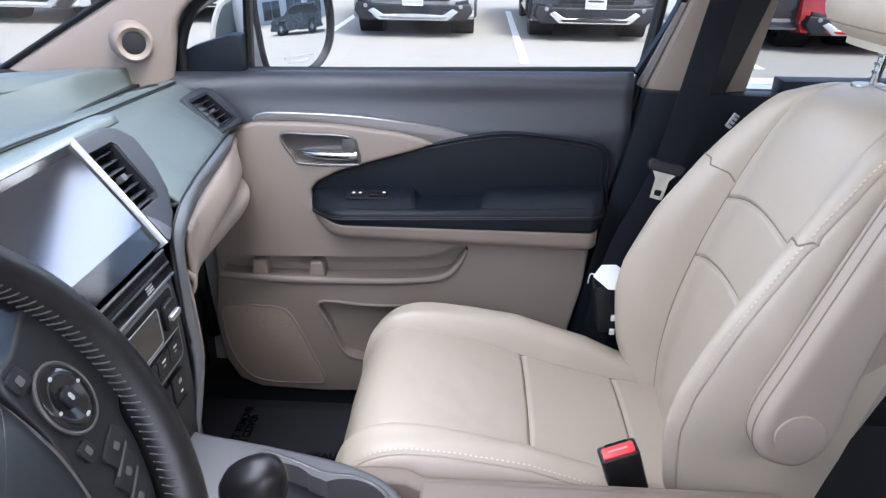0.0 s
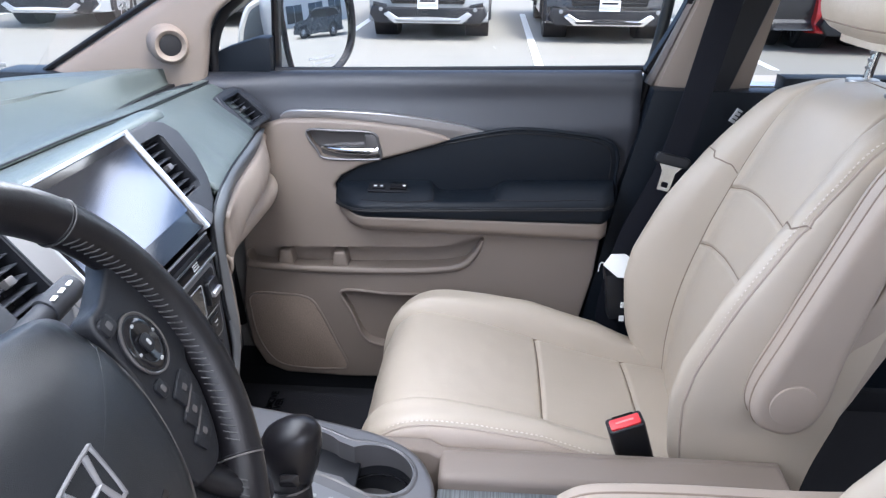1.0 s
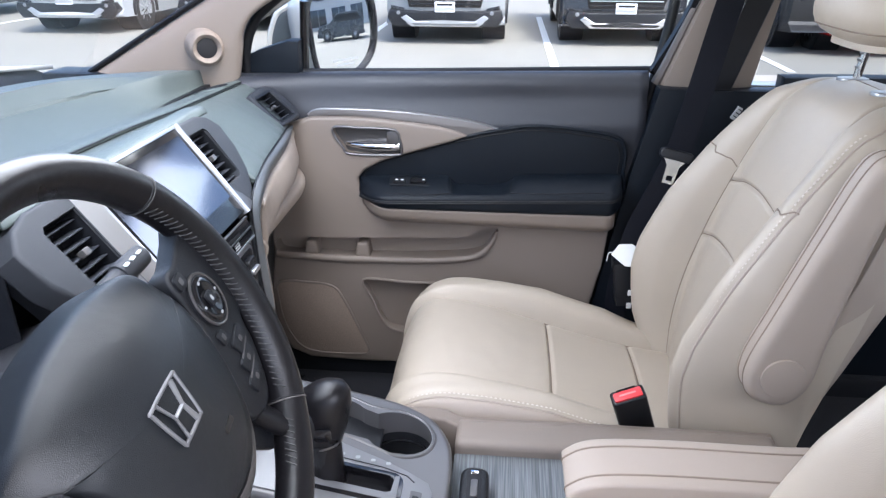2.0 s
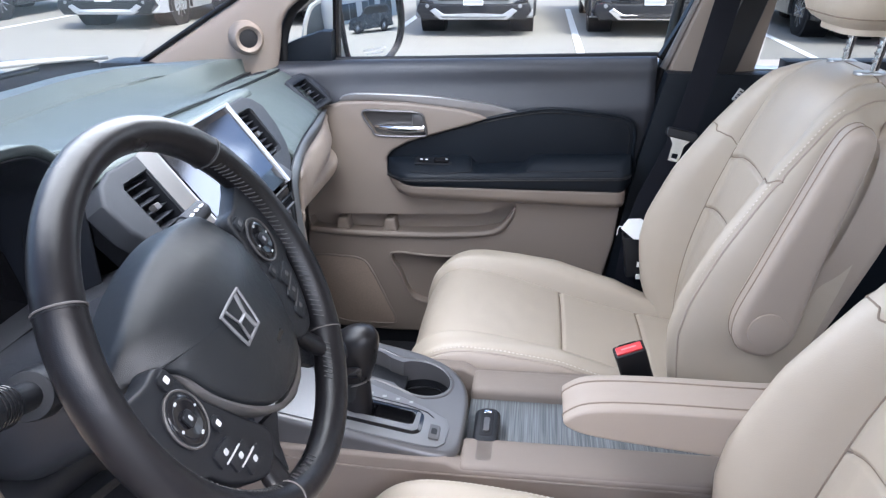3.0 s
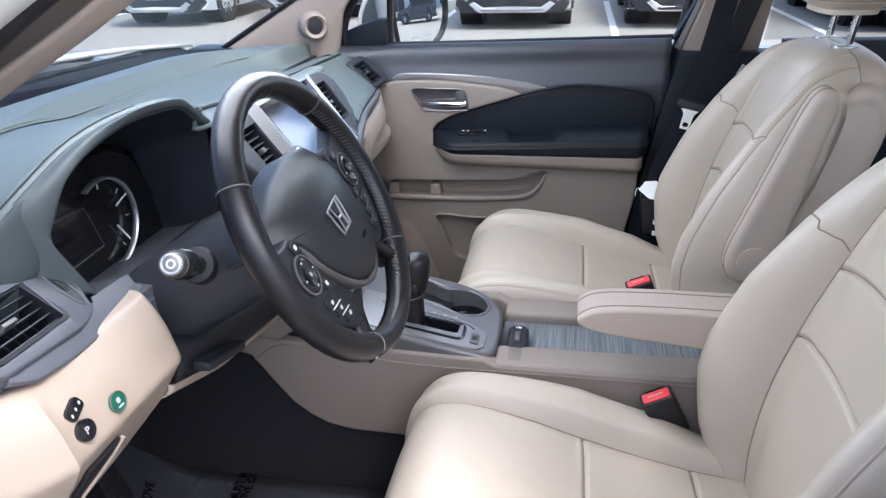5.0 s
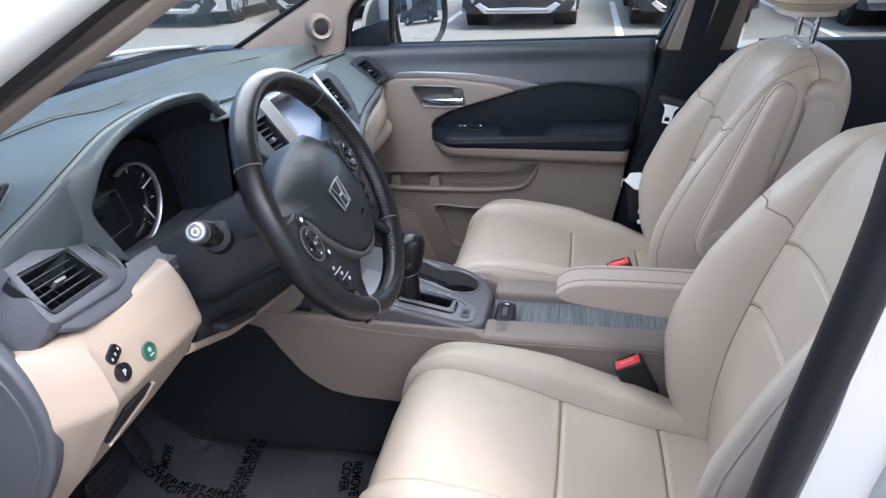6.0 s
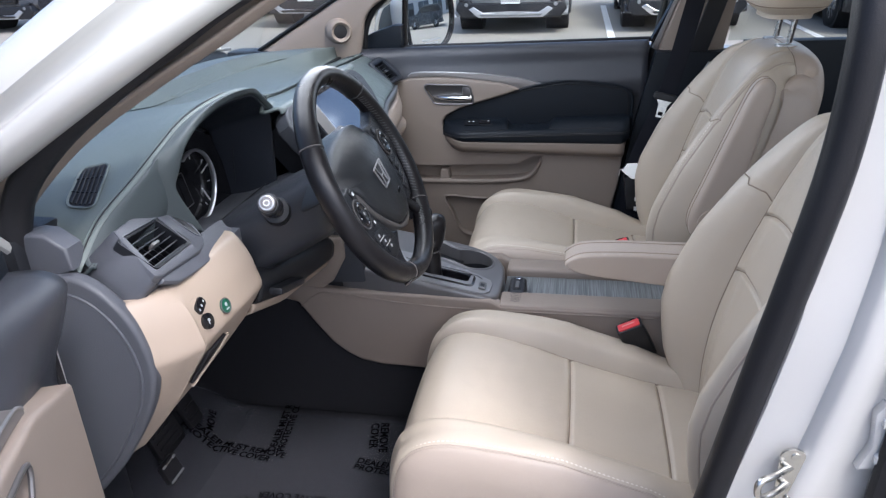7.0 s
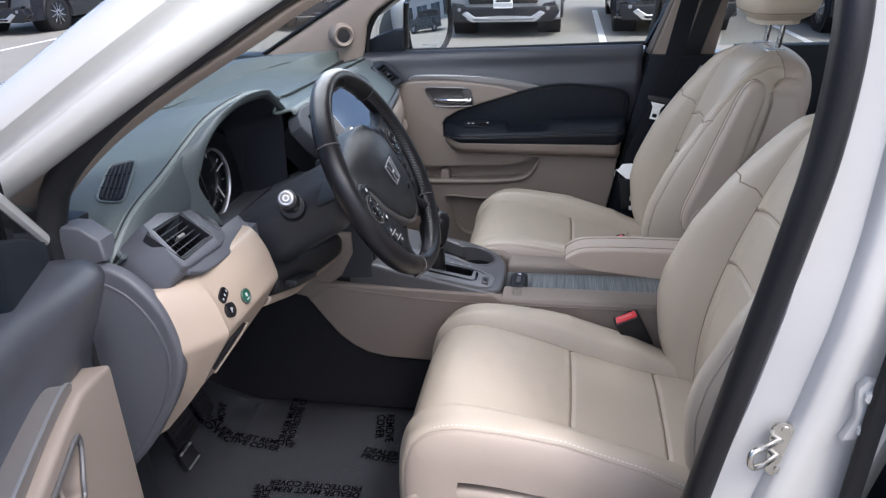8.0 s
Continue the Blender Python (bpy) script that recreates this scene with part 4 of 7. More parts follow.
# flank that falls away from the surround to the corner piece
rows = []
for i_, o_ in (((-0.049, 0.0432, -0.002), (-0.0684, 0.0440, -0.039)), ((-0.0635, 0.003, -0.002), (-0.074, 0.005, -0.044)), ((-0.0720, -0.020, -0.004), (-0.079, -0.020, -0.048)), ((-0.0742, -0.0335, -0.008), (-0.0797, -0.031, -0.049)), ((-0.0735, -0.0375, -0.013), (-0.0797, -0.036, -0.0495)), ((-0.066, -0.043, -0.016), (-0.074, -0.043, -0.050))):
    a_, b_ = np.array(i_), np.array(o_)
    rows.append([tuple(pod @ Vector(q)) for q in (a_ + np.array((0.004, 0, 0.0005)), a_, a_ * 0.7 + b_ * 0.3 + np.array((-0.0012, 0, 0)), a_ * 0.3 + b_ * 0.7 + np.array((-0.0010, 0, 0)), b_, b_ + np.array((0.0, 0, -0.05)))])
solid(part("pod_flank", grid(rows), GREY_LIT, dash, "grey flank of the vent surround", 45), 0.002)
part("wheel_slot", prism(ellipse(0.0070, 0.0300, 32), pod @ Matrix.Translation((0.083, 0.001, -0.004)), 0.0044), RUBBER, dash)
part("vent_wheel", rod(pod @ Vector((0.0795, 0.001, -0.0260)), pod @ Vector((0.0865, 0.001, -0.0260)), 0.0282, n=44, bevel=0.001), DASH_DARK, dash, "ribbed vent wheel")
part("wheel_surround", tube([tuple(pod @ Vector((0.083 + 0.0085 * math.cos(q), 0.001 + 0.0315 * math.sin(q), 0.0003))) for q in np.linspace(0, 2 * math.pi, 32, endpoint=False)], 0.0013, 6, True), GREY_LIT, dash)
part("wheel_mark", block(pod @ Vector((0.083, 0.018, 0.0005)), (0.004, 0.006, 0.0012), pod.to_3x3().to_4x4(), 0), SILVER, dash)
# dark ledge that carries the pod above the tan panel
ledge = [(-0.0616, -0.0472), (-0.039, -0.0602), (0.004, -0.065), (0.087, -0.069), (0.155, -0.0745), (0.198, -0.076), (0.197, -0.060), (0.186, -0.045), (0.193, -0.0305), (0.112, -0.028), (0.108, -0.034), (-0.060, -0.040)]
pod_body("pod_ledge", pod @ Matrix.Translation((0, 0, -0.007)), ledge, None, (-0.08, 0, -0.02), GREY_LIT, "grey ledge under the vent")
# left part of the face, between top pad, pod and tan panel
rows = []
for y in np.linspace(-0.118, 0.0425, 26):
    sx, sz = seam(y)
    zl = np.interp(y, [-0.118, -0.075, -0.02, 0.06], [1.140, 1.125, 1.10, 1.095])
    xl = np.interp(y, [-0.118, -0.05], [-0.512, -0.492])
    f_ = min(1, max(0, (y + 0.035) / 0.075))
    bx = 0.006 * f_ * f_ * (3 - 2 * f_)
    rows.append([(x, y, z) for x, z in cr([(sx, sz - 0.004), (sx + 0.004, sz - 0.012), (sx * 0.6 - 0.4 * 0.477 + bx * 0.6, sz * 0.55 + 0.45 * zl), (xl + bx, zl * 0.6 + sz * 0.4 - 0.01), (xl - 0.003 + bx, zl)], 16)])
solid(part("outer_face", grid(rows), BROW_SHADED, dash), 0.005)
# corner piece at the pillar and round end cap with a raised rim
ec = [(-0.610, 1.19), (-0.560, 1.203), (-0.540, 1.202), (-0.514, 1.184), (-0.512, 1.155), (-0.565, 1.136), (-0.61, 1.13)]
part("end_corner", prism(ec, plane_y(-0.140), 0.034, 0.005, 3), GREY_LIT, dash, "grained slate corner piece")
cap = [(-0.60, 1.125), (-0.53, 1.150), (-0.49, 1.142), (-0.455, 1.110), (-0.434, 1.070), (-0.426, 1.02), (-0.437, 0.97), (-0.47, 0.91), (-0.525, 0.835), (-0.58, 0.80), (-0.62, 0.95)]
capc = cr(cap, 60, True)
part("end_cap", prism([tuple(q) for q in capc], plane_y(-0.150), 0.022, 0.007, 3), GREY_LIT, dash, "grey dashboard end cap with raised rim")
cc = np.array((-0.53, 0.975))
inner = [tuple(cc + (q - cc) * np.array((0.83, 0.86))) for q in capc]
part("cap_rim", tube([(x, -0.1505, z) for x, z in inner], 0.0022, 8, True), GREY_LIT, dash)
part("cap_panel", prism(inner, plane_y(-0.1515), 0.004, 0.001), GREY_LIT, dash, "grey grained cap panel")

# instrument hood: a soft brow that rolls over from the seam to its lip, and a smooth tunnel behind
lip = np.array([(-0.452, 0.078, 1.122), (-0.460, 0.064, 1.158), (-0.466, 0.053, 1.187), (-0.468, 0.052, 1.205), (-0.464, 0.060, 1.223), (-0.460, 0.085, 1.255), (-0.461, 0.143, 1.276), (-0.462, 0.230, 1.287), (-0.462, 0.310, 1.283), (-0.462, 0.354, 1.275), (-0.461, 0.388, 1.252), (-0.461, 0.414, 1.231), (-0.463, 0.421, 1.205), (-0.467, 0.427, 1.17), (-0.472, 0.434, 1.10)])
lipc = even(cr(lip, 140), 96)
rows = []
for x, y, z in lipc[:1 + max(i for i, q in enumerate(lipc) if q[2] > 1.229)]:
    ysm = np.interp(y, [0.05, 0.086, 0.147, 0.23, 0.31, 0.352, 0.412, 0.46], [0.018, 0.055, 0.118, 0.215, 0.305, 0.348, 0.425, 0.475])
    sx, sz = seam(ysm)
    k = 0.0
    if y < 0.09 and z < 1.24:
        k = min(1, (1.24 - z) / 0.07)
        k = k * k * (3 - 2 * k)
        sx, ysm, sz = sx * (1 - k) - 0.487 * k, ysm * (1 - k) + 0.026 * k, sz * (1 - k) + (z + 0.012) * k
    a_, b_ = np.array((sx - 0.001, ysm, sz - 0.002)), np.array((x, y, z))
    row = []
    for f in np.linspace(0, 1, 11):
        h = 0.0045 * (1 - k * 0.5) * min(1, max(0, (0.41 - y) / 0.06)) * math.sin(math.pi * f ** 1.6)
        row.append(tuple(a_ * (1 - f) + b_ * f + np.array((h * 0.6, 0, h))))
    row += [tuple(b_ + np.array(d) + np.array((0, (0.235 - y) * e, 0))) for d, e in (((-0.001, 0, -0.003), 0.008), ((-0.005, 0, -0.006), 0.022), ((-0.012, 0, -0.007), 0.030))]
    rows.append(row)
solid(part("hood", grid(rows), BROW_SHADED, dash, "arched slate instrument hood", 70), 0.002)
rows = []
for x, y, z in [(-0.452, 0.080, 1.04), (-0.452, 0.079, 1.085)] + [tuple(q) for q in lipc] + [(-0.473, 0.436, 1.06), (-0.473, 0.436, 1.03)]:
    v, top = y - 0.235, max(0, (z - 1.12) / 0.165)
    rows.append([tuple(q) for q in cr([(x - 0.008, 0.235 + v * 0.972, z - 0.0055 * top), (x - 0.024, 0.235 + v * 0.955, z - 0.012 * top), (-0.525, 0.235 + v * 0.93, z - 0.026 * top), (-0.565, 0.235 + v * 0.91, z - 0.044 * top), (-0.592, 0.235 + v * 0.89, z - 0.058 * top)], 14)])
solid(part("hood_lining", grid(rows), HOOD, dash, "smooth dark hood lining", 60), 0.003)
part("lining_joint", tube([(-0.541, 0.4085, 1.192), (-0.551, 0.4075, 1.176), (-0.558, 0.4095, 1.13), (-0.562, 0.4085, 1.085)], 0.0012, 6), DASH_DARK, dash)
part("cluster_face", prism([(0.07, 1.05), (0.07, 1.13), (0.10, 1.17), (0.16, 1.205), (0.24, 1.22), (0.32, 1.215), (0.37, 1.19), (0.40, 1.13), (0.42, 1.05)], plane_x(-0.586), 0.010, 0.003), GLOSS_BLACK, dash, "glossy black instrument cluster")
yc, zc, r = 0.272, 1.121, 0.066
a = np.linspace(radians(-80), radians(118), 44)
part("gauge_ring", tube([(-0.566, yc + r * math.cos(q), zc + r * math.sin(q)) for q in a], 0.0052, 8, False, 0.5), SILVER, dash, "silver gauge ring")
for q in a[6::10]:
    part("tick", block((-0.5715, yc + (r - 0.011) * math.cos(q), zc + (r - 0.011) * math.sin(q)), (0.002, 0.008, 0.0014), Matrix.Rotation(q, 4, "X"), 0), PRINT_GREY, dash)
part("needle", block((-0.570, yc + 0.036, zc - 0.026), (0.002, 0.036, 0.0022), Matrix.Rotation(radians(-55), 4, "X"), 0), PRINT_WHITE, dash)
part("needle_tip", block((-0.570, yc + 0.046, zc + 0.021), (0.002, 0.030, 0.0016), Matrix.Rotation(radians(18), 4, "X"), 0), PRINT_WHITE, dash)
# display beside the gauge, with its thin frame
part("display_frame", tube([(-0.570, 0.12, 1.165), (-0.568, 0.236, 1.160), (-0.568, 0.258, 1.096), (-0.570, 0.12, 1.088)], 0.0009, 5), SMOKED, dash)
part("cluster_apron", grid([[(-0.59, y, 1.055), (-0.54, y, 1.062), (-0.50, y, 1.076), (-0.455, y, 1.096), (-0.43, y, 1.098), (-0.425, y, 1.06)] for y in np.linspace(0.06, 0.47, 10)]), GREY_LIT, dash)
part("apron_edge", tube([(-0.502, y, 1.079) for y in np.linspace(0.09, 0.42, 12)], 0.0012, 6), DASH_DARK, dash)

# knee panel, tan
KN = np.array([(-0.455, 1.104), (-0.428, 1.106), (-0.416, 1.098), (-0.400, 1.070), (-0.391, 1.040), (-0.387, 1.022), (-0.391, 1.012), (-0.408, 0.985), (-0.414, 0.976), (-0.455, 0.915), (-0.505, 0.855), (-0.545, 0.81)])
rows = []
for y in np.linspace(-0.147, 0.124, 42):
    q = max(0, (-0.085 - y) / 0.049) ** 1.6 * 0.030
    c = max(0, (y - 0.108) / 0.016) ** 2 * 0.010
    t = (y + 0.134) / 0.258
    rg = 0.004 * math.exp(-((y + 0.088) / 0.006) ** 2)
    kn = cr(KN, 240)
    kn = kn[kn[:, 1] >= np.interp(y, [-0.134, 0.124], [0.812, 0.968])]
    rows.append([(x - q - c + rg * (z < 1.09), y, z + 0.006 * (0.5 - t)) for x, z in even(kn, 60)])
solid(part("knee_panel", grid(rows), CREAM, dash, "tan knee panel with switches"), 0.006)
rows, rows2 = [], []
for y in np.linspace(0.108, 0.465, 24):
    zt, zb = np.interp(y, [0.11, 0.36, 0.47], [1.030, 0.966, 0.942]), np.interp(y, [0.10, 0.24, 0.47], [0.984, 0.936, 0.896])
    rows.append([(x, y, z) for x, z in cr([(-0.43, zt + 0.012), (-0.400, zt + 0.004), (-0.391, zt - 0.008), (-0.391, (zt + zb) / 2), (-0.397, zb + 0.004), (-0.410, zb), (-0.44, zb)], 16)])
    rows2.append([(x, y, z) for x, z in cr([(-0.418, zb + 0.003), (-0.412, zb - 0.004), (-0.418, zb - 0.014), (-0.438, zb - 0.020), (-0.50, zb - 0.018)], 12)])
solid(part("column_cover", grid(rows), DASH_DARK, dash, "black cover under the steering column"), 0.005)
solid(part("lower_panel", grid(rows2), CREAM, dash, "tan panel under the steering column"), 0.005)
# switches on the knee panel
sm = face_frame((-0.3975, -0.062, 1.056), (0.03, 1, 0.03), (-0.30, 0, 1))
part("switch_plate", prism(rounded(0.032, 0.054, 0.011), sm @ Matrix.Translation((0.002, 0.0, -0.003)), 0.0045, 0.0015), CREAM, dash)
sw = part("rocker_switch", prism(rounded(0.024, 0.016, 0.005), sm @ Matrix.Translation((0.003, 0.013, 0)) @ Matrix.Rotation(radians(25), 4, "Z"), 0.006, 0.002), GLOSS_BLACK, dash, "black rocker switch")
for a in (-0.007, 0.0, 0.007):
    part("mark", prism(rounded(0.0022, 0.004, 0.0008, 2), sm @ Matrix.Translation((0.003 + a, 0.013 + a * 0.46, 0.0062)), 0.0005), PRINT_GREY, sw)
sw = part("round_switch", rod(sm @ Vector((0.001, -0.011, 0)), sm @ Vector((0.001, -0.011, 0.008)), 0.0115, n=28, bevel=0.0015), GLOSS_BLACK, dash, "round black switch marked P")
letters("P", 0.0105, sm @ Matrix.Translation((-0.002, -0.0145, 0.0082)), PRINT_GREY, sw, "letter")
eco = part("green_button", rod(sm @ Vector((0.053, -0.016, -0.004)), sm @ Vector((0.053, -0.016, 0.004)), 0.0108, n=28, bevel=0.0015), material("green_plastic", (0.010, 0.085, 0.050), 0.3, vary=0.1), dash, "round black button with green ring")
gm = sm @ Matrix.Translation((0.053, -0.016, 0.0034))
part("button_ring", tube([tuple(gm @ Vector((0.0110 * math.cos(q), 0.0110 * math.sin(q), 0))) for q in np.linspace(0, 2 * math.pi, 28, endpoint=False)], 0.0011, 6, True), SMOKED, eco)
part("mark", prism(rounded(0.005, 0.006, 0.002), gm @ Matrix.Translation((0, 0.002, 0.0008)), 0.0006), PRINT_GREY, eco)
part("mark", prism(rounded(0.008, 0.002, 0.0005, 2), gm @ Matrix.Translation((0, -0.005, 0.0008)), 0.0006), PRINT_GREY, eco)
pk = face_frame((-0.4095, -0.050, 0.978), (0, 1, 0), (0.028, 0, 0.045))
part("coin_pocket", prism([(-0.012, 0.020), (0.040, 0.022), (0.034, 0.002), (-0.018, -0.034), (-0.028, -0.028)], pk @ Matrix.Translation((0, 0, -0.002)), 0.005, 0.001), RUBBER, dash, "dark open pocket")
part("pocket_edge", tube([tuple(pk @ Vector((a, b, 0.003))) for a, b in ((-0.020, -0.040), (0.036, -0.003), (0.043, 0.022))], 0.0028, 8), CREAM, dash)

# centre stack: a sloping face with the screen between two tall vents
S0, SU, SV = (-0.389, 0.606, 1.1755), (0, 1, 0), (-0.595, 0, 0.803)
sf = face_frame(S0, SU, SV)
stack_o = [(-0.180, 0.058), (-0.165, 0.074), (0.20, 0.074), (0.244, 0.050), (0.240, -0.02), (0.205, -0.062), (0.13, -0.080), (-0.13, -0.080), (-0.160, -0.062), (-0.172, -0.015)]
part("stack_body", prism(stack_o, sf @ Matrix.Translation((0, 0, -0.10)), 0.070, 0.004), DASH_DARK, dash, "dark centre stack")
rows = []
for y in np.linspace(0.385, 0.850, 30):
    sx, sz = seam(y)
    rows.append([(x, y, z) for x, z in cr([(sx, sz - 0.006), (sx + 0.03, sz - 0.003), (-0.475, 1.231), (-0.446, 1.238), (-0.436, 1.236), (-0.432, 1.228)], 16)])
solid(part("stack_brow", grid(rows), DASH, dash, "slate ledge over the screen"), 0.005)
for sg in (-1, 1):
    o_ = [(sg * a, b) for a, b in ((0.120, 0.073), (0.195, 0.073), (0.222, 0.064), (0.240, 0.044), (0.236, 0.005), (0.218, -0.030), (0.190, -0.056), (0.160, -0.070), (0.120, -0.076))]
    hole = [(sg * a, b) for a, b in ((0.136, 0.053), (0.190, 0.052), (0.196, 0.046), (0.193, -0.022), (0.186, -0.031), (0.136, -0.032))]
    part("vent_surround", carve(prism(o_, sf @ Matrix.Translation((0, 0, -0.030)), 0.032, 0.005, 3), [prism(hole, sf @ Matrix.Translation((0, 0, -0.06)), 0.12)]), DASH_GREY, dash, "slate vent surround")
    vent(sf @ Vector((sg * 0.165, 0.011, -0.003)), sf.to_3x3() @ Vector((1, 0, 0)), sf.to_3x3() @ Vector((0, 1, 0)), 0.056, 0.082, 7, vert=2, rim=0.003)
    # bright ridge along the side of the screen
    sec = [(0.136, -0.004), (0.1345, 0.002), (0.1185, 0.0145), (0.1150, 0.0145), (0.1125, 0.0100), (0.1125, -0.004)]
    part("screen_ridge", grid([[tuple(sf @ Vector((sg * (a - 0.002 * (b < -0.05)), b, w))) for a, w in sec] for b in (-0.074, -0.071, 0.0, 0.070, 0.0735)], False, True, True), SILVER, dash, "bright silver ridge beside the screen", 30)
    part("ridge_foot", prism([(sg * 0.1365, -0.072), (sg * 0.1365, -0.036), (sg * 0.150, -0.050), (sg * 0.160, -0.068), (sg * 0.140, -0.076)], sf @ Matrix.Translation((0, 0, -0.004)), 0.008, 0.002), SMOKED, dash)
part("screen_frame", prism(rounded(0.232, 0.0045, 0.001, 2), sf @ Matrix.Translation((0, 0.0715, -0.004)), 0.0165, 0.001), SILVER, dash, "silver edge above the screen")
part("screen_border", prism(rounded(0.226, 0.140, 0.003), sf @ Matrix.Translation((0, 0.0, -0.004)), 0.014, 0.001), GLOSS_BLACK, dash, "gloss black screen border")
part("screen", prism(rounded(0.210, 0.102, 0.002), sf @ Matrix.Translation((0.0, 0.0085, 0.008)), 0.0030), material("screen_glass", (0.15, 0.158, 0.185), 0.12, metal=0.95, vary=0.03), dash, "glossy touch screen reflecting the sky")
# sloping slot panel under the screen, then the climate panel
sl = face_frame((-0.3405, 0.606, 1.101), (0, 1, 0), (-0.30, 0, 1))
part("disc_slot_panel", prism(rounded(0.226, 0.030, 0.003), sl @ Matrix.Translation((0, 0, -0.03)), 0.036, 0.002), GLOSS_BLACK, dash, "gloss black disc slot panel")
part("slot", prism(rounded(0.150, 0.004, 0.0015, 2), sl @ Matrix.Translation((0, 0.004, 0.0055)), 0.001), RUBBER, dash)
for b_, m_ in ((0.0145, SILVER), (-0.0005, DASH_GREY), (-0.0145, SILVER)):
    part("strip_edge", prism(rounded(0.224, 0.0026, 0.001, 2), sl @ Matrix.Translation((0, b_, 0.004)), 0.0035, 0.0008), m_, dash)
for i in range(3):
    part("mark", prism(rounded(0.016, 0.0018, 0.0005, 2), sl @ Matrix.Translation((0.055, -0.004 - 0.003 * i, 0.0062)), 0.0003), PRINT_GREY, dash)
part("hazard_button", prism(rounded(0.010, 0.006, 0.001), sl @ Matrix.Translation((-0.03, -0.008, 0.005)), 0.003, 0.001), RED, dash)
lf = face_frame((-0.335, 0.606, 1.034), (0, 1, 0), (-0.05, 0, 1))
part("lower_fascia", prism([(-0.125, 0.055), (0.128, 0.055), (0.134, 0.0), (0.130, -0.19), (-0.135, -0.19), (-0.130, 0.0)], lf @ Matrix.Translation((0, 0, -0.10)), 0.096, 0.006), DASH_GREY, dash, "slate lower centre stack")
cm = lf @ Matrix.Translation((0.0, -0.002, -0.006))
cl = part("climate_panel", prism(rounded(0.214, 0.100, 0.012), cm, 0.010, 0.0025), GRAPHITE, dash, "grey climate panel with display and keys")
part("panel_inlay", prism(rounded(0.204, 0.090, 0.009), cm @ Matrix.Translation((0, 0, 0.009)), 0.002, 0.0008), DASH_DARK, cl)
part("display", prism(rounded(0.105, 0.040, 0.004), cm @ Matrix.Translation((0.004, 0.018, 0.010)), 0.003), GLOSS_BLACK, cl)
part("display_edge", tube([tuple(cm @ Vector((0.004 + a, 0.018 + b, 0.0128))) for a, b in rounded(0.108, 0.043, 0.005)], 0.0008, 5, True), PRINT_GREY, cl)
for a in (-0.081, 0.081):
    kn_ = part("temperature_rocker", prism(rounded(0.028, 0.034, 0.006), cm @ Matrix.Translation((a, 0.019, 0.010)), 0.008, 0.002), DASH_DARK, cl)
    part("rocker_bar", prism(rounded(0.024, 0.007, 0.002), cm @ Matrix.Translation((a, 0.019, 0.016)), 0.007, 0.0015), SILVER, kn_)
for i in range(6):
    k = part("climate_key", prism(rounded(0.029, 0.021, 0.003), cm @ Matrix.Translation((-0.0775 + 0.031 * i, -0.024, 0.010)), 0.004, 0.0012), DASH_DARK, cl)
    part("mark", prism(rounded(0.009, 0.0022, 0.0006, 2), cm @ Matrix.Translation((-0.0775 + 0.031 * i, -0.021, 0.0141)), 0.0004), PRINT_WHITE, k)
    part("mark", prism(rounded(0.006, 0.0016, 0.0005, 2), cm @ Matrix.Translation((-0.0775 + 0.031 * i, -0.027, 0.0141)), 0.0004), PRINT_GREY, k)
part("key_line", prism(rounded(0.196, 0.0016, 0.0005, 2), cm @ Matrix.Translation((0, -0.0085, 0.0105)), 0.001), PRINT_GREY, cl)
for i in range(5):
    k = part("seat_heat_key", prism(rounded(0.036, 0.034, 0.004), lf @ Matrix.Translation((-0.082 + 0.041 * i, -0.079, -0.004)), 0.007, 0.0015), DASH_DARK, dash)
    part("mark", prism(rounded(0.008, 0.006, 0.001, 2), lf @ Matrix.Translation((-0.082 + 0.041 * i, -0.073, 0.0031)), 0.0004), PRINT_GREY, k)
    part("mark", prism(rounded(0.006, 0.0018, 0.0005, 2), lf @ Matrix.Translation((-0.082 + 0.041 * i, -0.087, 0.0031)), 0.0004), PRINT_WHITE, k)
part("lower_tray", prism(rounded(0.22, 0.07, 0.01), lf @ Matrix.Translation((0.0, -0.140, -0.005)), 0.004, 0.002), DASH_DARK, dash)
# far outer vent, passenger side
fm = ((-0.456, 1.2365, 1.154), (0.008, 0.054, 0.0035), (-0.0375, 0.018, 0.0365))
fpod = face_frame(*fm)
FK = 1.18
far_out = [(a * FK, b * FK) for a, b in ((-0.034, 0.038), (0.0, 0.042), (0.030, 0.040), (0.046, 0.028), (0.050, -0.024), (0.036, -0.038), (-0.045, -0.036), (-0.052, -0.028))]
pod_body("vent_pod", fpod, far_out, rounded(0.056 * FK, 0.058 * FK, 0.004), (-0.06, 0.0, -0.035), DASH_GREY, "grey vent surround")
vent(fpod @ Vector((0, 0, -0.003)), fm[1], fm[2], 0.050 * FK, 0.052 * FK, 5, vert=4, rim=0.005)


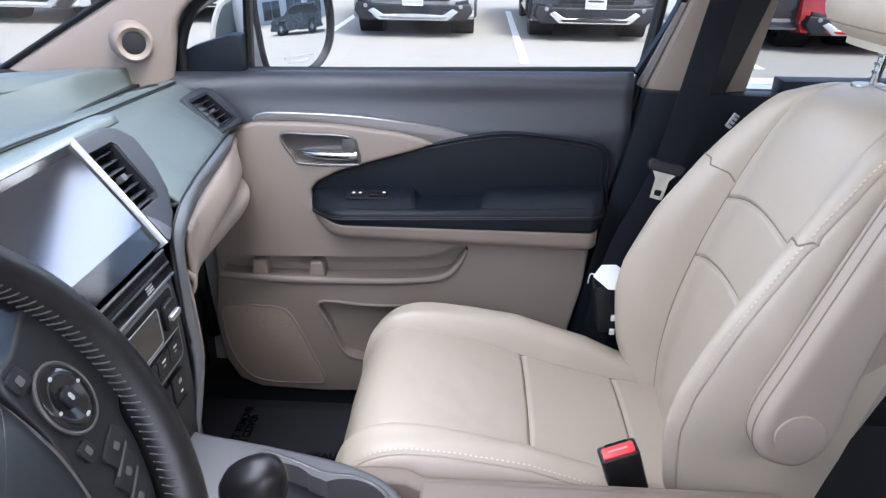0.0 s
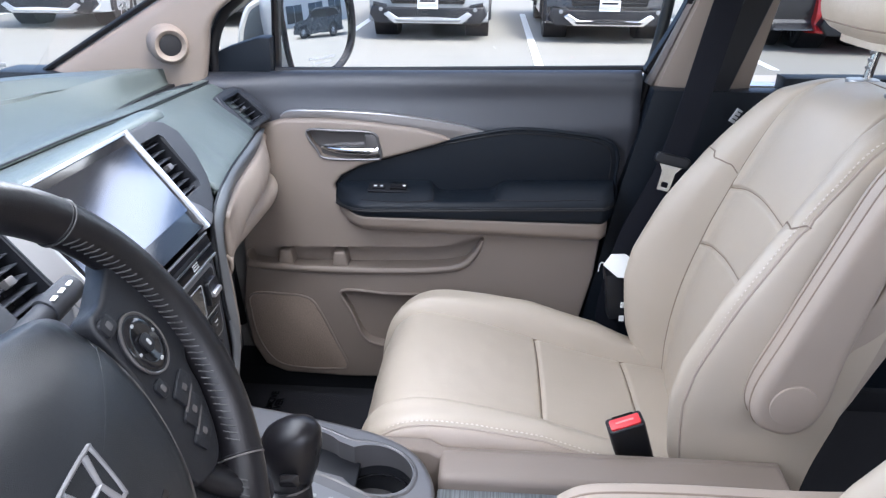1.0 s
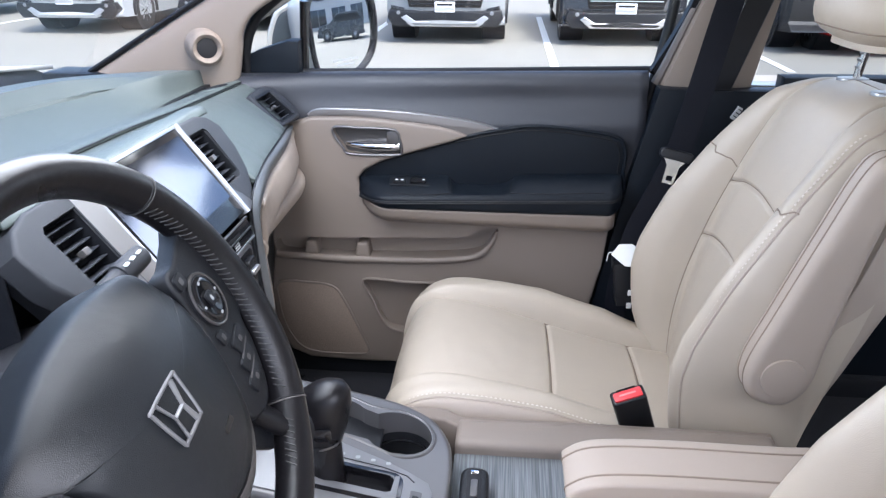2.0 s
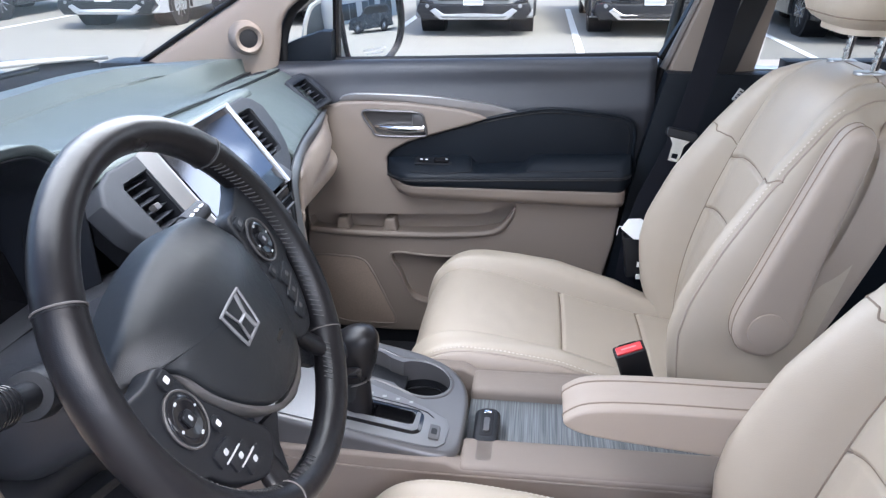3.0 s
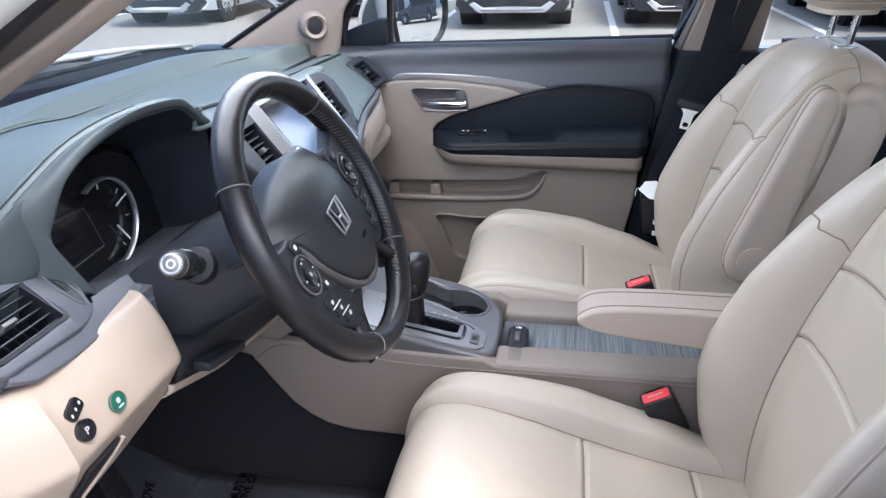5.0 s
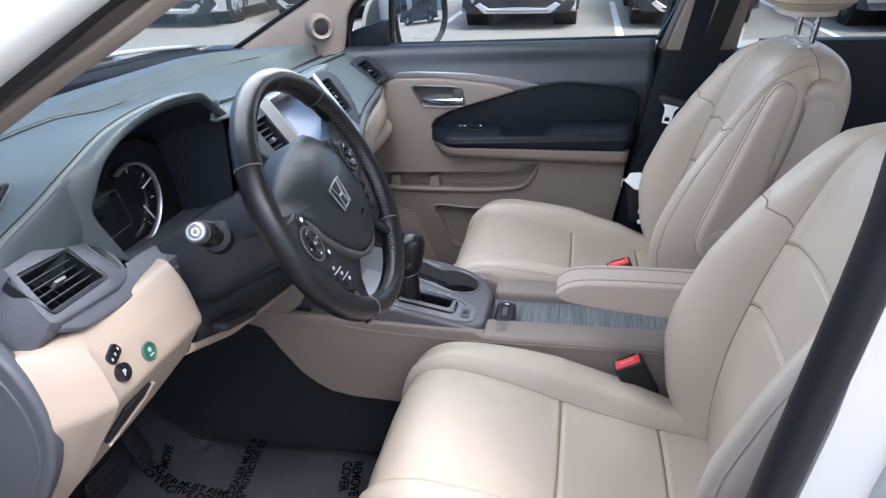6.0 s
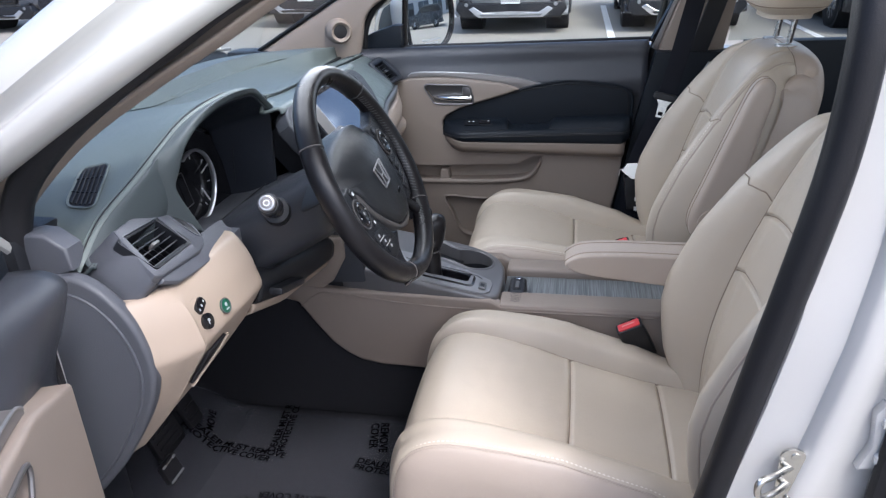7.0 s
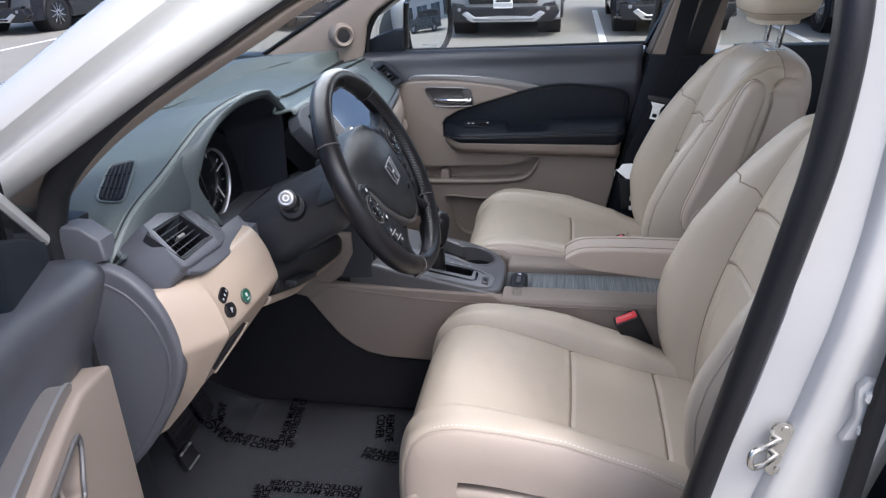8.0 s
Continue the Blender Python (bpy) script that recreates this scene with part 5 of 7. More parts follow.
def pad_vent(corners, slats):
    """A demister grille let into the dashboard top: a slanting rounded outline, thin pale rim, dark slats."""
    n = len(corners)
    o = []
    for i in range(n):
        p, a, b = (np.array(corners[k % n]) for k in (i, i - 1, i + 1))
        ea, eb = p + (a - p) * min(0.3, 0.012 / np.linalg.norm(a - p)), p + (b - p) * min(0.3, 0.012 / np.linalg.norm(b - p))
        o += [tuple((1 - t) ** 2 * ea + 2 * t * (1 - t) * p + t * t * eb) for t in (0, 0.25, 0.5, 0.75, 1)]
    def up(x, y, h):
        return (x, y, pad_at(x, y) + h)
    c = np.mean(np.array(o), axis=0)
    rim_ = [tuple(c + (np.array(q) - c) * 1.05) for q in o]
    f = part("demister_vent", tube([up(x, y, 0.0008) for x, y in rim_], 0.0026, 8, True, 0.6), DASH, dash, "slatted demister vent")
    rows_ = [[up(*(c + (np.array(q) - c) * k), 0.0006) for q in o] for k in (0.02, 0.35, 0.7, 1.0)]
    part("backing", grid(rows_, False, True), RUBBER, f)
    A, B, C, D = (np.array(corners[k]) for k in (0, 1, 2, 3))
    for i in range(slats):
        t = (i + 1) / (slats + 1)
        p, q = A * (1 - t) + D * t, B * (1 - t) + C * t
        part("slat", tube([up(*(p * (1 - k) + q * k), 0.0022) for k in (0.04, 0.35, 0.65, 0.96)], 0.0014, 6), DASH_DARK, f)
    for t in (0.33, 0.67):
        p, q = A * (1 - t) + B * t, D * (1 - t) + C * t
        part("slat", tube([up(*(p * (1 - k) + q * k), 0.0018) for k in (0.02, 0.35, 0.65, 0.98)], 0.0011, 6), DASH_DARK, f)


pad_vent([(-0.574, -0.046), (-0.590, 0.022), (-0.552, 0.032), (-0.526, -0.056)], 5)
pad_vent([(-0.60, 1.185), (-0.575, 1.245), (-0.545, 1.24), (-0.568, 1.18)], 4)


# ---- steering wheel and column ----
wheel = thing("steering_wheel", (-0.227, 0.225, 1.169), "worn black leather steering wheel with silver trim", "steering wheel")
wa = radians(26)
WN = Vector((math.cos(wa), 0, math.sin(wa)))
WE0, WG0 = Vector((0, 1, 0)), Vector((-math.sin(wa), 0, math.cos(wa)))
tw = radians(12.5)
WE = WE0 * math.cos(tw) + WG0 * math.sin(tw)
WG = -WE0 * math.sin(tw) + WG0 * math.cos(tw)
WC = Vector((-0.2268, 0.2251, 1.1694))
WM = Matrix(((WE.x, WG.x, WN.x, WC.x), (WE.y, WG.y, WN.y, WC.y), (WE.z, WG.z, WN.z, WC.z), (0, 0, 0, 1)))
RW = 0.1715


def on_wheel(u, v, w=0.0):
    return tuple(WM @ Vector((u, v, w)))


def grip(a):
    """The rim's half thickness at an angle: fuller where the palms lie."""
    return 0.0156 + 0.0016 * (math.exp(-((a - 212) / 22) ** 2) + math.exp(-((a - 328) / 22) ** 2)) + 0.0006 * (math.exp(-((a - 140) / 18) ** 2) + math.exp(-((a - 40) / 18) ** 2))


def rim_at(a, q, lift=0.0):
    """A point of the rim's skin: angle round the wheel, angle round the section (0 outwards, 90 to the driver)."""
    c, r = radians(a), grip(a % 360) + lift
    d = RW + r * math.cos(q)
    return on_wheel(d * math.cos(c), d * math.sin(c), 1.12 * r * math.sin(q))


rim = part("rim", grid([[rim_at(a, q) for q in np.linspace(0, 2 * math.pi, 28, endpoint=False)] for a in np.linspace(0, 360, 140, endpoint=False)], True, True), WHEEL_LEATHER, wheel, "stitched black leather rim", 60)
for a, m_ in ((136, WORN_THREAD), (33, DARK_THREAD), (-50, WORN_THREAD), (-127, WORN_THREAD)):
    part("rim_seam", tube([rim_at(a, q, 0.0003) for q in np.linspace(0, 2 * math.pi, 28, endpoint=False)], 0.0008, 6, True), m_, rim)
    part("rim_groove", tube([rim_at(a + 0.7, q, -0.0004) for q in np.linspace(0, 2 * math.pi, 28, endpoint=False)], 0.0010, 6, True), RUBBER, rim)
for a0, a1 in ((-46, 31), (139, 228), (236, 252), (288, 304)):
    g = []
    for i, a in enumerate(np.arange(a0, a1, 2.1)):
        for da, q0, q1 in ((0, 2.50, 2.80), (1.0, 2.80, 3.05)):
            g.append(tube([rim_at(a + da + 0.9 * k, q0 + (q1 - q0) * k, 0.0002) for k in (0, 0.5, 1)], 0.0007, 5))
    part("rim_stitching", merge(*g), DARK_THREAD, rim)


# hub cover: a domed shield whose shoulders run out to the rim
half = [(0.0, 0.078), (0.045, 0.074), (0.085, 0.062), (0.112, 0.048), (0.118, 0.038), (0.096, 0.028), (0.087, 0.010), (0.081, -0.020), (0.064, -0.055), (0.038, -0.084), (0.0, -0.092)]
out = cr(half + [(-a, b) for a, b in half[-2:0:-1]], 96, True)


def dome(a, b):
    """Height of the hub's skin over the wheel's plane."""
    return 0.024 - 2.4 * (a * a) - 1.1 * (b + 0.01) ** 2 - 6.0 * max(0, b - 0.010) ** 2 - 0.5 * max(0, abs(a) - 0.085)


rows = [[on_wheel(a, b, dome(a, b) - 0.040) for a, b in out]] + [[on_wheel(a * s, b * s, dome(a * s, b * s) - d) for a, b in out] for s, d in ((1.0, 0.010), (1.0, 0.005), (0.985, 0.0015), (0.965, 0.0), (0.85, 0.0), (0.7, 0.0), (0.5, 0.0), (0.3, 0.0), (0.12, 0.0), (0.01, 0.0))]
part("hub_cover", grid(rows, False, True, True), HUB_SKIN, wheel, "domed black grained hub cover", 50)
trim = cr([(0.103, 0.032), (0.094, 0.020), (0.088, -0.016), (0.072, -0.054), (0.046, -0.088), (0.018, -0.104), (0.0, -0.106), (-0.018, -0.104), (-0.046, -0.088), (-0.072, -0.054), (-0.088, -0.016), (-0.094, 0.020), (-0.103, 0.032)], 70)
tin = cr([(0.100, 0.030), (0.088, 0.014), (0.082, -0.020), (0.065, -0.056), (0.039, -0.086), (0.014, -0.094), (0.0, -0.095), (-0.014, -0.094), (-0.039, -0.086), (-0.065, -0.056), (-0.082, -0.020), (-0.088, 0.014), (-0.100, 0.030)], 70)
rows = [[on_wheel(*i_, dome(*i_) - 0.012), on_wheel(*i_, dome(*i_) - 0.003), on_wheel(*((i_ + o_) / 2), dome(*i_) - 0.003), on_wheel(*o_, dome(*i_) - 0.007), on_wheel(*o_, dome(*i_) - 0.020)] for i_, o_ in zip(tin, trim)]
part("hub_trim", grid(rows), SMOKED, wheel, "silver trim round the hub", 60)
for sgn in (-1, 1):
    # button module between hub and rim
    sp = cr([(0.098, 0.034), (0.120, 0.038), (0.146, 0.046), (0.164, 0.050), (0.166, 0.0), (0.158, -0.034), (0.142, -0.048), (0.132, -0.070), (0.108, -0.100), (0.086, -0.108), (0.060, -0.094), (0.074, -0.054), (0.090, -0.012)], 64, True)
    part("spoke", prism([(sgn * a, b) for a, b in sp], WM @ Matrix.Translation((0, 0, -0.020)), 0.022, 0.005, 3), DASH_DARK, wheel)
    # leather wrapped lower spoke
    lo = [(0.078, -0.088, -0.010, 0.017), (0.080, -0.106, -0.010, 0.016), (0.086, -0.124, -0.008, 0.017), (0.096, -0.142, -0.004, 0.021), (0.104, -0.156, 0.0, 0.024)]
    part("lower_spoke", tube([on_wheel(sgn * a, b, w) for a, b, w, r in lo], [r for a, b, w, r in lo], 16, False, 0.55), WHEEL_LEATHER, wheel, "leather wrapped lower spoke")
    part("spoke_plate", prism([(sgn * a, b) for a, b in ((0.020, -0.104), (0.058, -0.088), (0.074, -0.108), (0.078, -0.136), (0.066, -0.140), (0.050, -0.118))], WM @ Matrix.Translation((0, 0, -0.018)), 0.010, 0.003), DASH_DARK, wheel, "black plate of the lower spoke")
    cx, cyy = sgn * 0.119, -0.005
    well = part("control_pad", prism(ellipse(0.0215, 0.0255, 36), WM @ Matrix.Translation((cx, cyy, -0.002)), 0.0065, 0.002), DASH_DARK, wheel, "round black control pad")
    part("pad_ring", tube([on_wheel(cx + 0.0205 * math.cos(q), cyy + 0.0245 * math.sin(q), 0.0042) for q in np.linspace(0, 2 * math.pi, 36, endpoint=False)], 0.0012, 6, True), SMOKED, well)
    part("pad_dish", grid([[on_wheel(cx + 0.018 * s * math.cos(q), cyy + 0.0215 * s * math.sin(q), w) for q in np.linspace(0, 2 * math.pi, 32, endpoint=False)] for s, w in ((1.0, 0.0046), (0.9, 0.0062), (0.7, 0.0060), (0.5, 0.0050), (0.02, 0.0050))], False, True), GLOSS_BLACK, well, "", 60)
    part("pad_centre", prism(rounded(0.011, 0.013, 0.003), WM @ Matrix.Translation((cx, cyy, 0.005)), 0.0025, 0.001), DASH_DARK, well)
    part("mark", prism(rounded(0.0030, 0.0055, 0.0008, 2), WM @ Matrix.Translation((cx, cyy, 0.0076)), 0.0003), PRINT_GREY, well)
    for q, w_ in ((0, 0.004), (90, 0.005), (180, 0.004), (270, 0.006)):
        part("mark", prism(rounded(w_ * 0.7, 0.0024, 0.0008, 2), WM @ Matrix.Translation((cx + 0.0135 * math.cos(radians(q)), cyy + 0.0165 * math.sin(radians(q)), 0.0061)), 0.0004), PRINT_GREY, well)
    for (bx, by), (bw, bh) in (((0.106, 0.026), (0.015, 0.014)), ((0.100, -0.034), (0.012, 0.014))):
        kb = part("spoke_button", prism(rounded(bw, bh, 0.004), WM @ Matrix.Translation((sgn * bx, by, -0.001)), 0.0055, 0.0015), DASH_DARK, wheel)
        part("mark", prism(rounded(bw * 0.36, bh * 0.42, 0.001, 3), WM @ Matrix.Translation((sgn * bx, by, 0.0044)), 0.0004), PRINT_WHITE if sgn < 0 else SMOKED, kb)
    for i in range(3):
        kx, ky = sgn * (0.116 - 0.0085 * i), -0.051 - 0.0160 * i
        turn_ = Matrix.Rotation(radians(sgn * 12), 4, "Z")
        kb = part("spoke_key", prism(rounded(0.027, 0.0148, 0.003), WM @ Matrix.Translation((kx, ky, -0.001)) @ turn_, 0.0055, 0.0014), DASH_DARK, wheel)
        part("mark", prism(rounded(0.0055, 0.0050, 0.0012, 3), WM @ Matrix.Translation((kx, ky, 0.0044)) @ turn_, 0.0004), PRINT_GREY if sgn < 0 else SMOKED, kb)
        if i:
            part("key_edge", prism(rounded(0.025, 0.0018, 0.0005, 2), WM @ Matrix.Translation((kx + sgn * 0.00425, ky + 0.0080, 0.0036)) @ turn_, 0.0010), PRINT_GREY if sgn < 0 else SMOKED, wheel)
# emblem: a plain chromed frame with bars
em = WM @ Matrix.Translation((-0.016, -0.003, dome(-0.016, -0.003) - 0.001)) @ Matrix.Rotation(radians(-4), 4, "Z") @ Matrix.Diagonal((0.86, 0.90, 1.0, 1.0))
fr_ = cr([(-0.0235, 0.0165), (-0.0205, 0.0205), (0.0205, 0.0205), (0.0235, 0.0165), (0.0185, -0.0165), (0.0145, -0.0195), (-0.0145, -0.0195), (-0.0185, -0.0165)], 48, True)
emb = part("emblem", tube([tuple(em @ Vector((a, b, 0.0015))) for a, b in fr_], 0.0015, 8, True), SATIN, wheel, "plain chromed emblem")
for sgn in (-1, 1):
    part("bar", tube([tuple(em @ Vector((sgn * a, b, 0.002))) for a, b in ((0.0150, 0.0195), (0.0080, 0.0), (0.0105, -0.0185))], [0.0024, 0.0018, 0.0024], 8, False, 0.6), SATIN, emb)
part("bar", tube([tuple(em @ Vector((a, 0.0, 0.002))) for a in (-0.0085, 0.0085)], 0.0017, 8, False, 0.6), SATIN, emb)
part("airbag_mark", prism(rounded(0.016, 0.005, 0.001), WM @ Matrix.Translation((0.012, -0.052, dome(0.012, -0.052) - 0.0008)), 0.0012), GLOSS_BLACK, wheel)

column = thing("steering_column", (-0.35, 0.245, 1.08), "black steering column shroud with stalks", "steering column")
rows = []
for f in np.linspace(0, 1, 14):
    c = Vector((-0.275, 0.240, 1.146)).lerp(Vector((-0.48, 0.240, 1.036)), f)
    hw_, up, dn = 0.086 + 0.014 * f, 0.060, 0.066 + 0.012 * f
    if f == 0:
        hw_, up, dn = 0.066, 0.044, 0.05
    ring = []
    for a in np.linspace(0, 2 * math.pi, 36, endpoint=False):
        ca, sa = math.cos(a), math.sin(a)
        ring.append(c + Vector((0, hw_ * math.copysign(abs(ca) ** 0.6, ca), (up if sa > 0 else dn) * math.copysign(abs(sa) ** 0.6, sa))))
    rows.append(ring)
part("shroud", grid(rows, False, True, True), SHROUD, column, "black two-part shroud", 50)
part("collar", tube([on_wheel(0.052 * math.cos(q), 0.052 * math.sin(q), -0.046) for q in np.linspace(0, 2 * math.pi, 40, endpoint=False)], 0.022, 12, True), DASH_DARK, column)
part("hub_back", rod(on_wheel(0, 0, -0.05), on_wheel(0, 0, -0.005), 0.07, 0.06, 36, 0.006), DASH_DARK, column)
part("release_lever", block((-0.378, 0.185, 0.978), (0.024, 0.105, 0.013), Matrix.Rotation(radians(-16), 4, "X"), 0.005), DASH_DARK, column)
sa_, sb_ = Vector((-0.362, 0.150, 1.128)), Vector((-0.3245, 0.036, 1.186))
sq = lambda f: sa_.lerp(sb_, f)
st = part("stalk", rod(sq(0.0), sq(0.62), 0.0125, 0.0115, 24), DASH_DARK, column, "black light stalk")
part("stalk_collar", rod(sq(-0.15), sq(0.18), 0.024, 0.021, 32, 0.003), DASH_DARK, st)
part("stalk_knob", rod(sq(0.50), sq(0.90), 0.0160, 0.0155, 32, 0.002), DASH_DARK, st)
for k in range(5):
    part("knob_ring", tube([tuple(face_frame(sq(0.55 + 0.05 * k), (0.94, 0.3, 0), (0, 0.45, 0.89)) @ Vector((0.0160 * math.cos(q), 0.0160 * math.sin(q), 0))) for q in np.linspace(0, 2 * math.pi, 28, endpoint=False)], 0.0007, 5, True), GLOSS_BLACK, st)
part("stalk_end", rod(sq(0.88), sq(1.0), 0.0142, 0.0125, 32, 0.0025), SMOKED, st, "grey stalk end with ring")
_ax = (sb_ - sa_).normalized()
ef = face_frame(sq(1.002), (0.94, 0.3, 0), Vector((0.94, 0.3, 0)).cross(_ax) * -1)
part("stalk_ring", tube([tuple(ef @ Vector((0.0095 * math.cos(q), 0.0095 * math.sin(q), 0))) for q in np.linspace(0, 2 * math.pi, 28, endpoint=False)], 0.0013, 8, True), SILVER, st)
part("stalk_print", tube([tuple(ef @ Vector((0.004 * math.cos(q), 0.004 * math.sin(q), 0))) for q in np.linspace(0, 2 * math.pi, 16, endpoint=False)], 0.001, 6, True), PRINT_WHITE, st)
st = part("stalk", tube([(-0.365, 0.31, 1.150), (-0.355, 0.36, 1.163), (-0.345, 0.41, 1.176)], [0.0115, 0.0105, 0.0100], 16), DASH_GREY, column, "black wiper stalk")
part("stalk_tip", rod((-0.346, 0.405, 1.175), (-0.340, 0.440, 1.183), 0.0125, 0.0115, 20, 0.002), DASH_GREY, st)
for k in range(3):
    part("mark", block((-0.338 + 0.001 * k, 0.408 + 0.010 * k, 1.187 + 0.002 * k), (0.004, 0.006, 0.0008), Matrix.Rotation(radians(13), 4, "X"), 0), PRINT_WHITE, st)



# ---- centre console ----
console = thing("centre_console", (-0.05, CY, FLOOR), "tan and silver centre console with cup holders", "console")
part("tunnel", prism([(-0.92, 0.49), (0.9, 0.49), (0.9, 0.60), (0.44, 0.62), (-0.30, 0.70), (-0.55, 0.86), (-0.92, 0.95)], plane_y(0.475), 0.245, 0.01), CARPET, console, "black carpeted tunnel")
side = [(-0.53, 0.80), (-0.505, 0.835), (-0.40, 0.826), (-0.22, 0.822), (-0.062, 0.818), (-0.040, 0.805), (0.20, 0.806), (0.42, 0.806), (0.44, 0.60), (0.10, 0.608), (-0.218, 0.641), (-0.305, 0.643), (-0.352, 0.652), (-0.385, 0.670), (-0.416, 0.695), (-0.452, 0.742), (-0.485, 0.790)]
part("side_panel", prism(side, plane_y(0.462), 0.03, 0.006, 3), TAUPE, console, "tan console side")
part("side_panel", prism([(x, z - 0.012) for x, z in side], plane_y(0.706), 0.028, 0.006, 3), TAUPE, console, "tan console side")
part("side_lip", tube(cr([(-0.478, 0.4615, 0.782), (-0.45, 0.4612, 0.806), (-0.42, 0.461, 0.818), (-0.355, 0.461, 0.813), (-0.204, 0.461, 0.800), (-0.048, 0.461, 0.797), (0.40, 0.461, 0.797)], 60), 0.0016, 6), TAUPE, console)
part("rear_rim", prism([(-0.045, 0.70), (0.42, 0.70), (0.42, 0.809), (-0.045, 0.809)], plane_y(0.464), 0.066, 0.008, 3), TAUPE, console)
part("rear_rim", prism([(-0.045, 0.70), (0.42, 0.70), (0.42, 0.799), (-0.045, 0.799)], plane_y(0.662), 0.062, 0.012, 3), TAUPE, console)
def rise(x):
    """The console top climbs towards the dashboard."""
    return 0.20 * max(0.0, -0.055 - x)


def tilt(bm):
    for v in bm.verts:
        v.co.z += rise(v.co.x)
    return bm


top = cr([(-0.40, 0.50), (-0.33, 0.474), (-0.20, 0.469), (-0.078, 0.469), (-0.050, 0.482), (-0.043, 0.53), (-0.043, 0.595), (-0.050, 0.640), (-0.070, 0.676), (-0.105, 0.698), (-0.16, 0.708), (-0.30, 0.708), (-0.40, 0.69)], 72, True)
cup = Matrix.Translation((-0.122, 0.634, 0.74))
cup2 = Matrix.Translation((-0.205, 0.645, 0.742))
neck = [(-0.215, 0.612), (-0.150, 0.606), (-0.150, 0.664), (-0.215, 0.680)]
tp = carve(prism([tuple(q) for q in even(np.vstack([top, top[:1]]), 73)[:-1]], Matrix.Translation((0, 0, 0.7352)), 0.0838, 0.010, 4), [prism(ellipse(0.047, 0.044, 44), cup @ Matrix.Translation((0, 0, 0.008)), 0.2), prism(ellipse(0.039, 0.037, 40), cup2 @ Matrix.Translation((0, 0, 0.010)), 0.2), prism(neck, Matrix.Translation((0, 0, 0.790)), 0.1), prism(rounded(0.118, 0.056, 0.016), Matrix.Translation((-0.160, 0.523, 0.79)), 0.1)])
part("console_top", tilt(tp), CONSOLE_GREY, console, "satin grey console top")
part("front_tray", prism(rounded(0.12, 0.22, 0.02), Matrix.Translation((-0.39, 0.59, 0.79)), 0.07, 0.006), DASH_DARK, console)
for m, a, b in ((cup, 0.047, 0.044), (cup2, 0.039, 0.037)):
    e = ellipse(a, b, 44)
    rows = [[tuple(m @ Vector((x * s, y * s, z))) for x, y in e] for s, z in ((0.998, 0.060), (0.975, 0.055), (0.94, 0.03), (0.90, 0.0), (0.88, -0.008), (0.02, -0.010))]
    part("cup_holder", grid(rows, False, True), DASH_DARK, console, "black cup holder", 60)
    part("cup_ring", tube([tuple(m @ Vector((x * 0.955, y * 0.955, 0.046))) for x, y in e], 0.0022, 6, True), GLOSS_BLACK, console)
    part("cup_ridge", tube([tuple(m @ Vector((x * 0.93, y * 0.93, 0.012))) for x, y in e], 0.0016, 6, True), GLOSS_BLACK, console)
part("neck_floor", tilt(prism([(-0.218, 0.606), (-0.148, 0.600), (-0.148, 0.668), (-0.218, 0.684)], Matrix.Translation((0, 0, 0.786)), 0.006, 0.001)), DASH_DARK, console)
# bright raised edge round the cup opening
edge_ = cr([(-0.245, 0.690), (-0.200, 0.690), (-0.160, 0.680), (-0.122, 0.684), (-0.088, 0.670), (-0.071, 0.640), (-0.080, 0.604), (-0.112, 0.585), (-0.150, 0.595), (-0.185, 0.604), (-0.225, 0.604), (-0.250, 0.612)], 60, True)
part("opening_edge", tube([(x, y, 0.8185 + rise(x)) for x, y in edge_], 0.0026, 8, True, 0.7), SMOKED, console, "bright edge of the cup opening")
plate_ = [(-0.30, 0.478), (-0.10, 0.478), (-0.076, 0.482), (-0.066, 0.494), (-0.064, 0.530), (-0.070, 0.546), (-0.100, 0.560), (-0.135, 0.572), (-0.20, 0.590), (-0.30, 0.594)]
part("shift_plate", tilt(carve(prism(plate_, Matrix.Translation((0, 0, 0.8175)), 0.0040, 0.0012), [prism(rounded(0.118, 0.056, 0.016), Matrix.Translation((-0.160, 0.523, 0.80)), 0.1)])), SATIN, console, "silver shift gate plate")
part("gate", tilt(carve(prism(rounded(0.118, 0.056, 0.016), Matrix.Translation((-0.160, 0.523, 0.795)), 0.0275, 0.001), [prism(rounded(0.100, 0.030, 0.010), Matrix.Translation((-0.163, 0.529, 0.802)), 0.1)])), GLOSS_BLACK, console, "gloss black shift gate")
part("gate_insert", tilt(prism([(-0.212, 0.5015), (-0.113, 0.5015), (-0.1065, 0.508), (-0.1065, 0.545), (-0.1125, 0.545), (-0.1145, 0.516), (-0.121, 0.5125), (-0.212, 0.5125)], Matrix.Translation((0, 0, 0.8205)), 0.003, 0.0008)), SATIN, console, "silver gate insert")
part("plate_line", tube([(x, y, 0.8218 + rise(x)) for x, y in ((-0.26, 0.5615), (-0.19, 0.558), (-0.13, 0.5565), (-0.098, 0.550), (-0.088, 0.541))], 0.0009, 6), DASH_DARK, console)
for i in range(5):
    part("mark", prism(rounded(0.006, 0.005, 0.001, 2), Matrix.Translation((-0.205 + 0.02 * i, 0.565, 0.8217 + rise(-0.205 + 0.02 * i))), 0.0007), PRINT_GREY, console)
btn = part("park_button", tilt(prism(rounded(0.015, 0.030, 0.003), Matrix.Translation((-0.083, 0.509, 0.8210)), 0.0035, 0.001)), SMOKED, console, "grey park release button")
part("mark", tilt(prism(rounded(0.008, 0.012, 0.001), Matrix.Translation((-0.083, 0.509, 0.8246)), 0.0005)), DASH_DARK, btn)
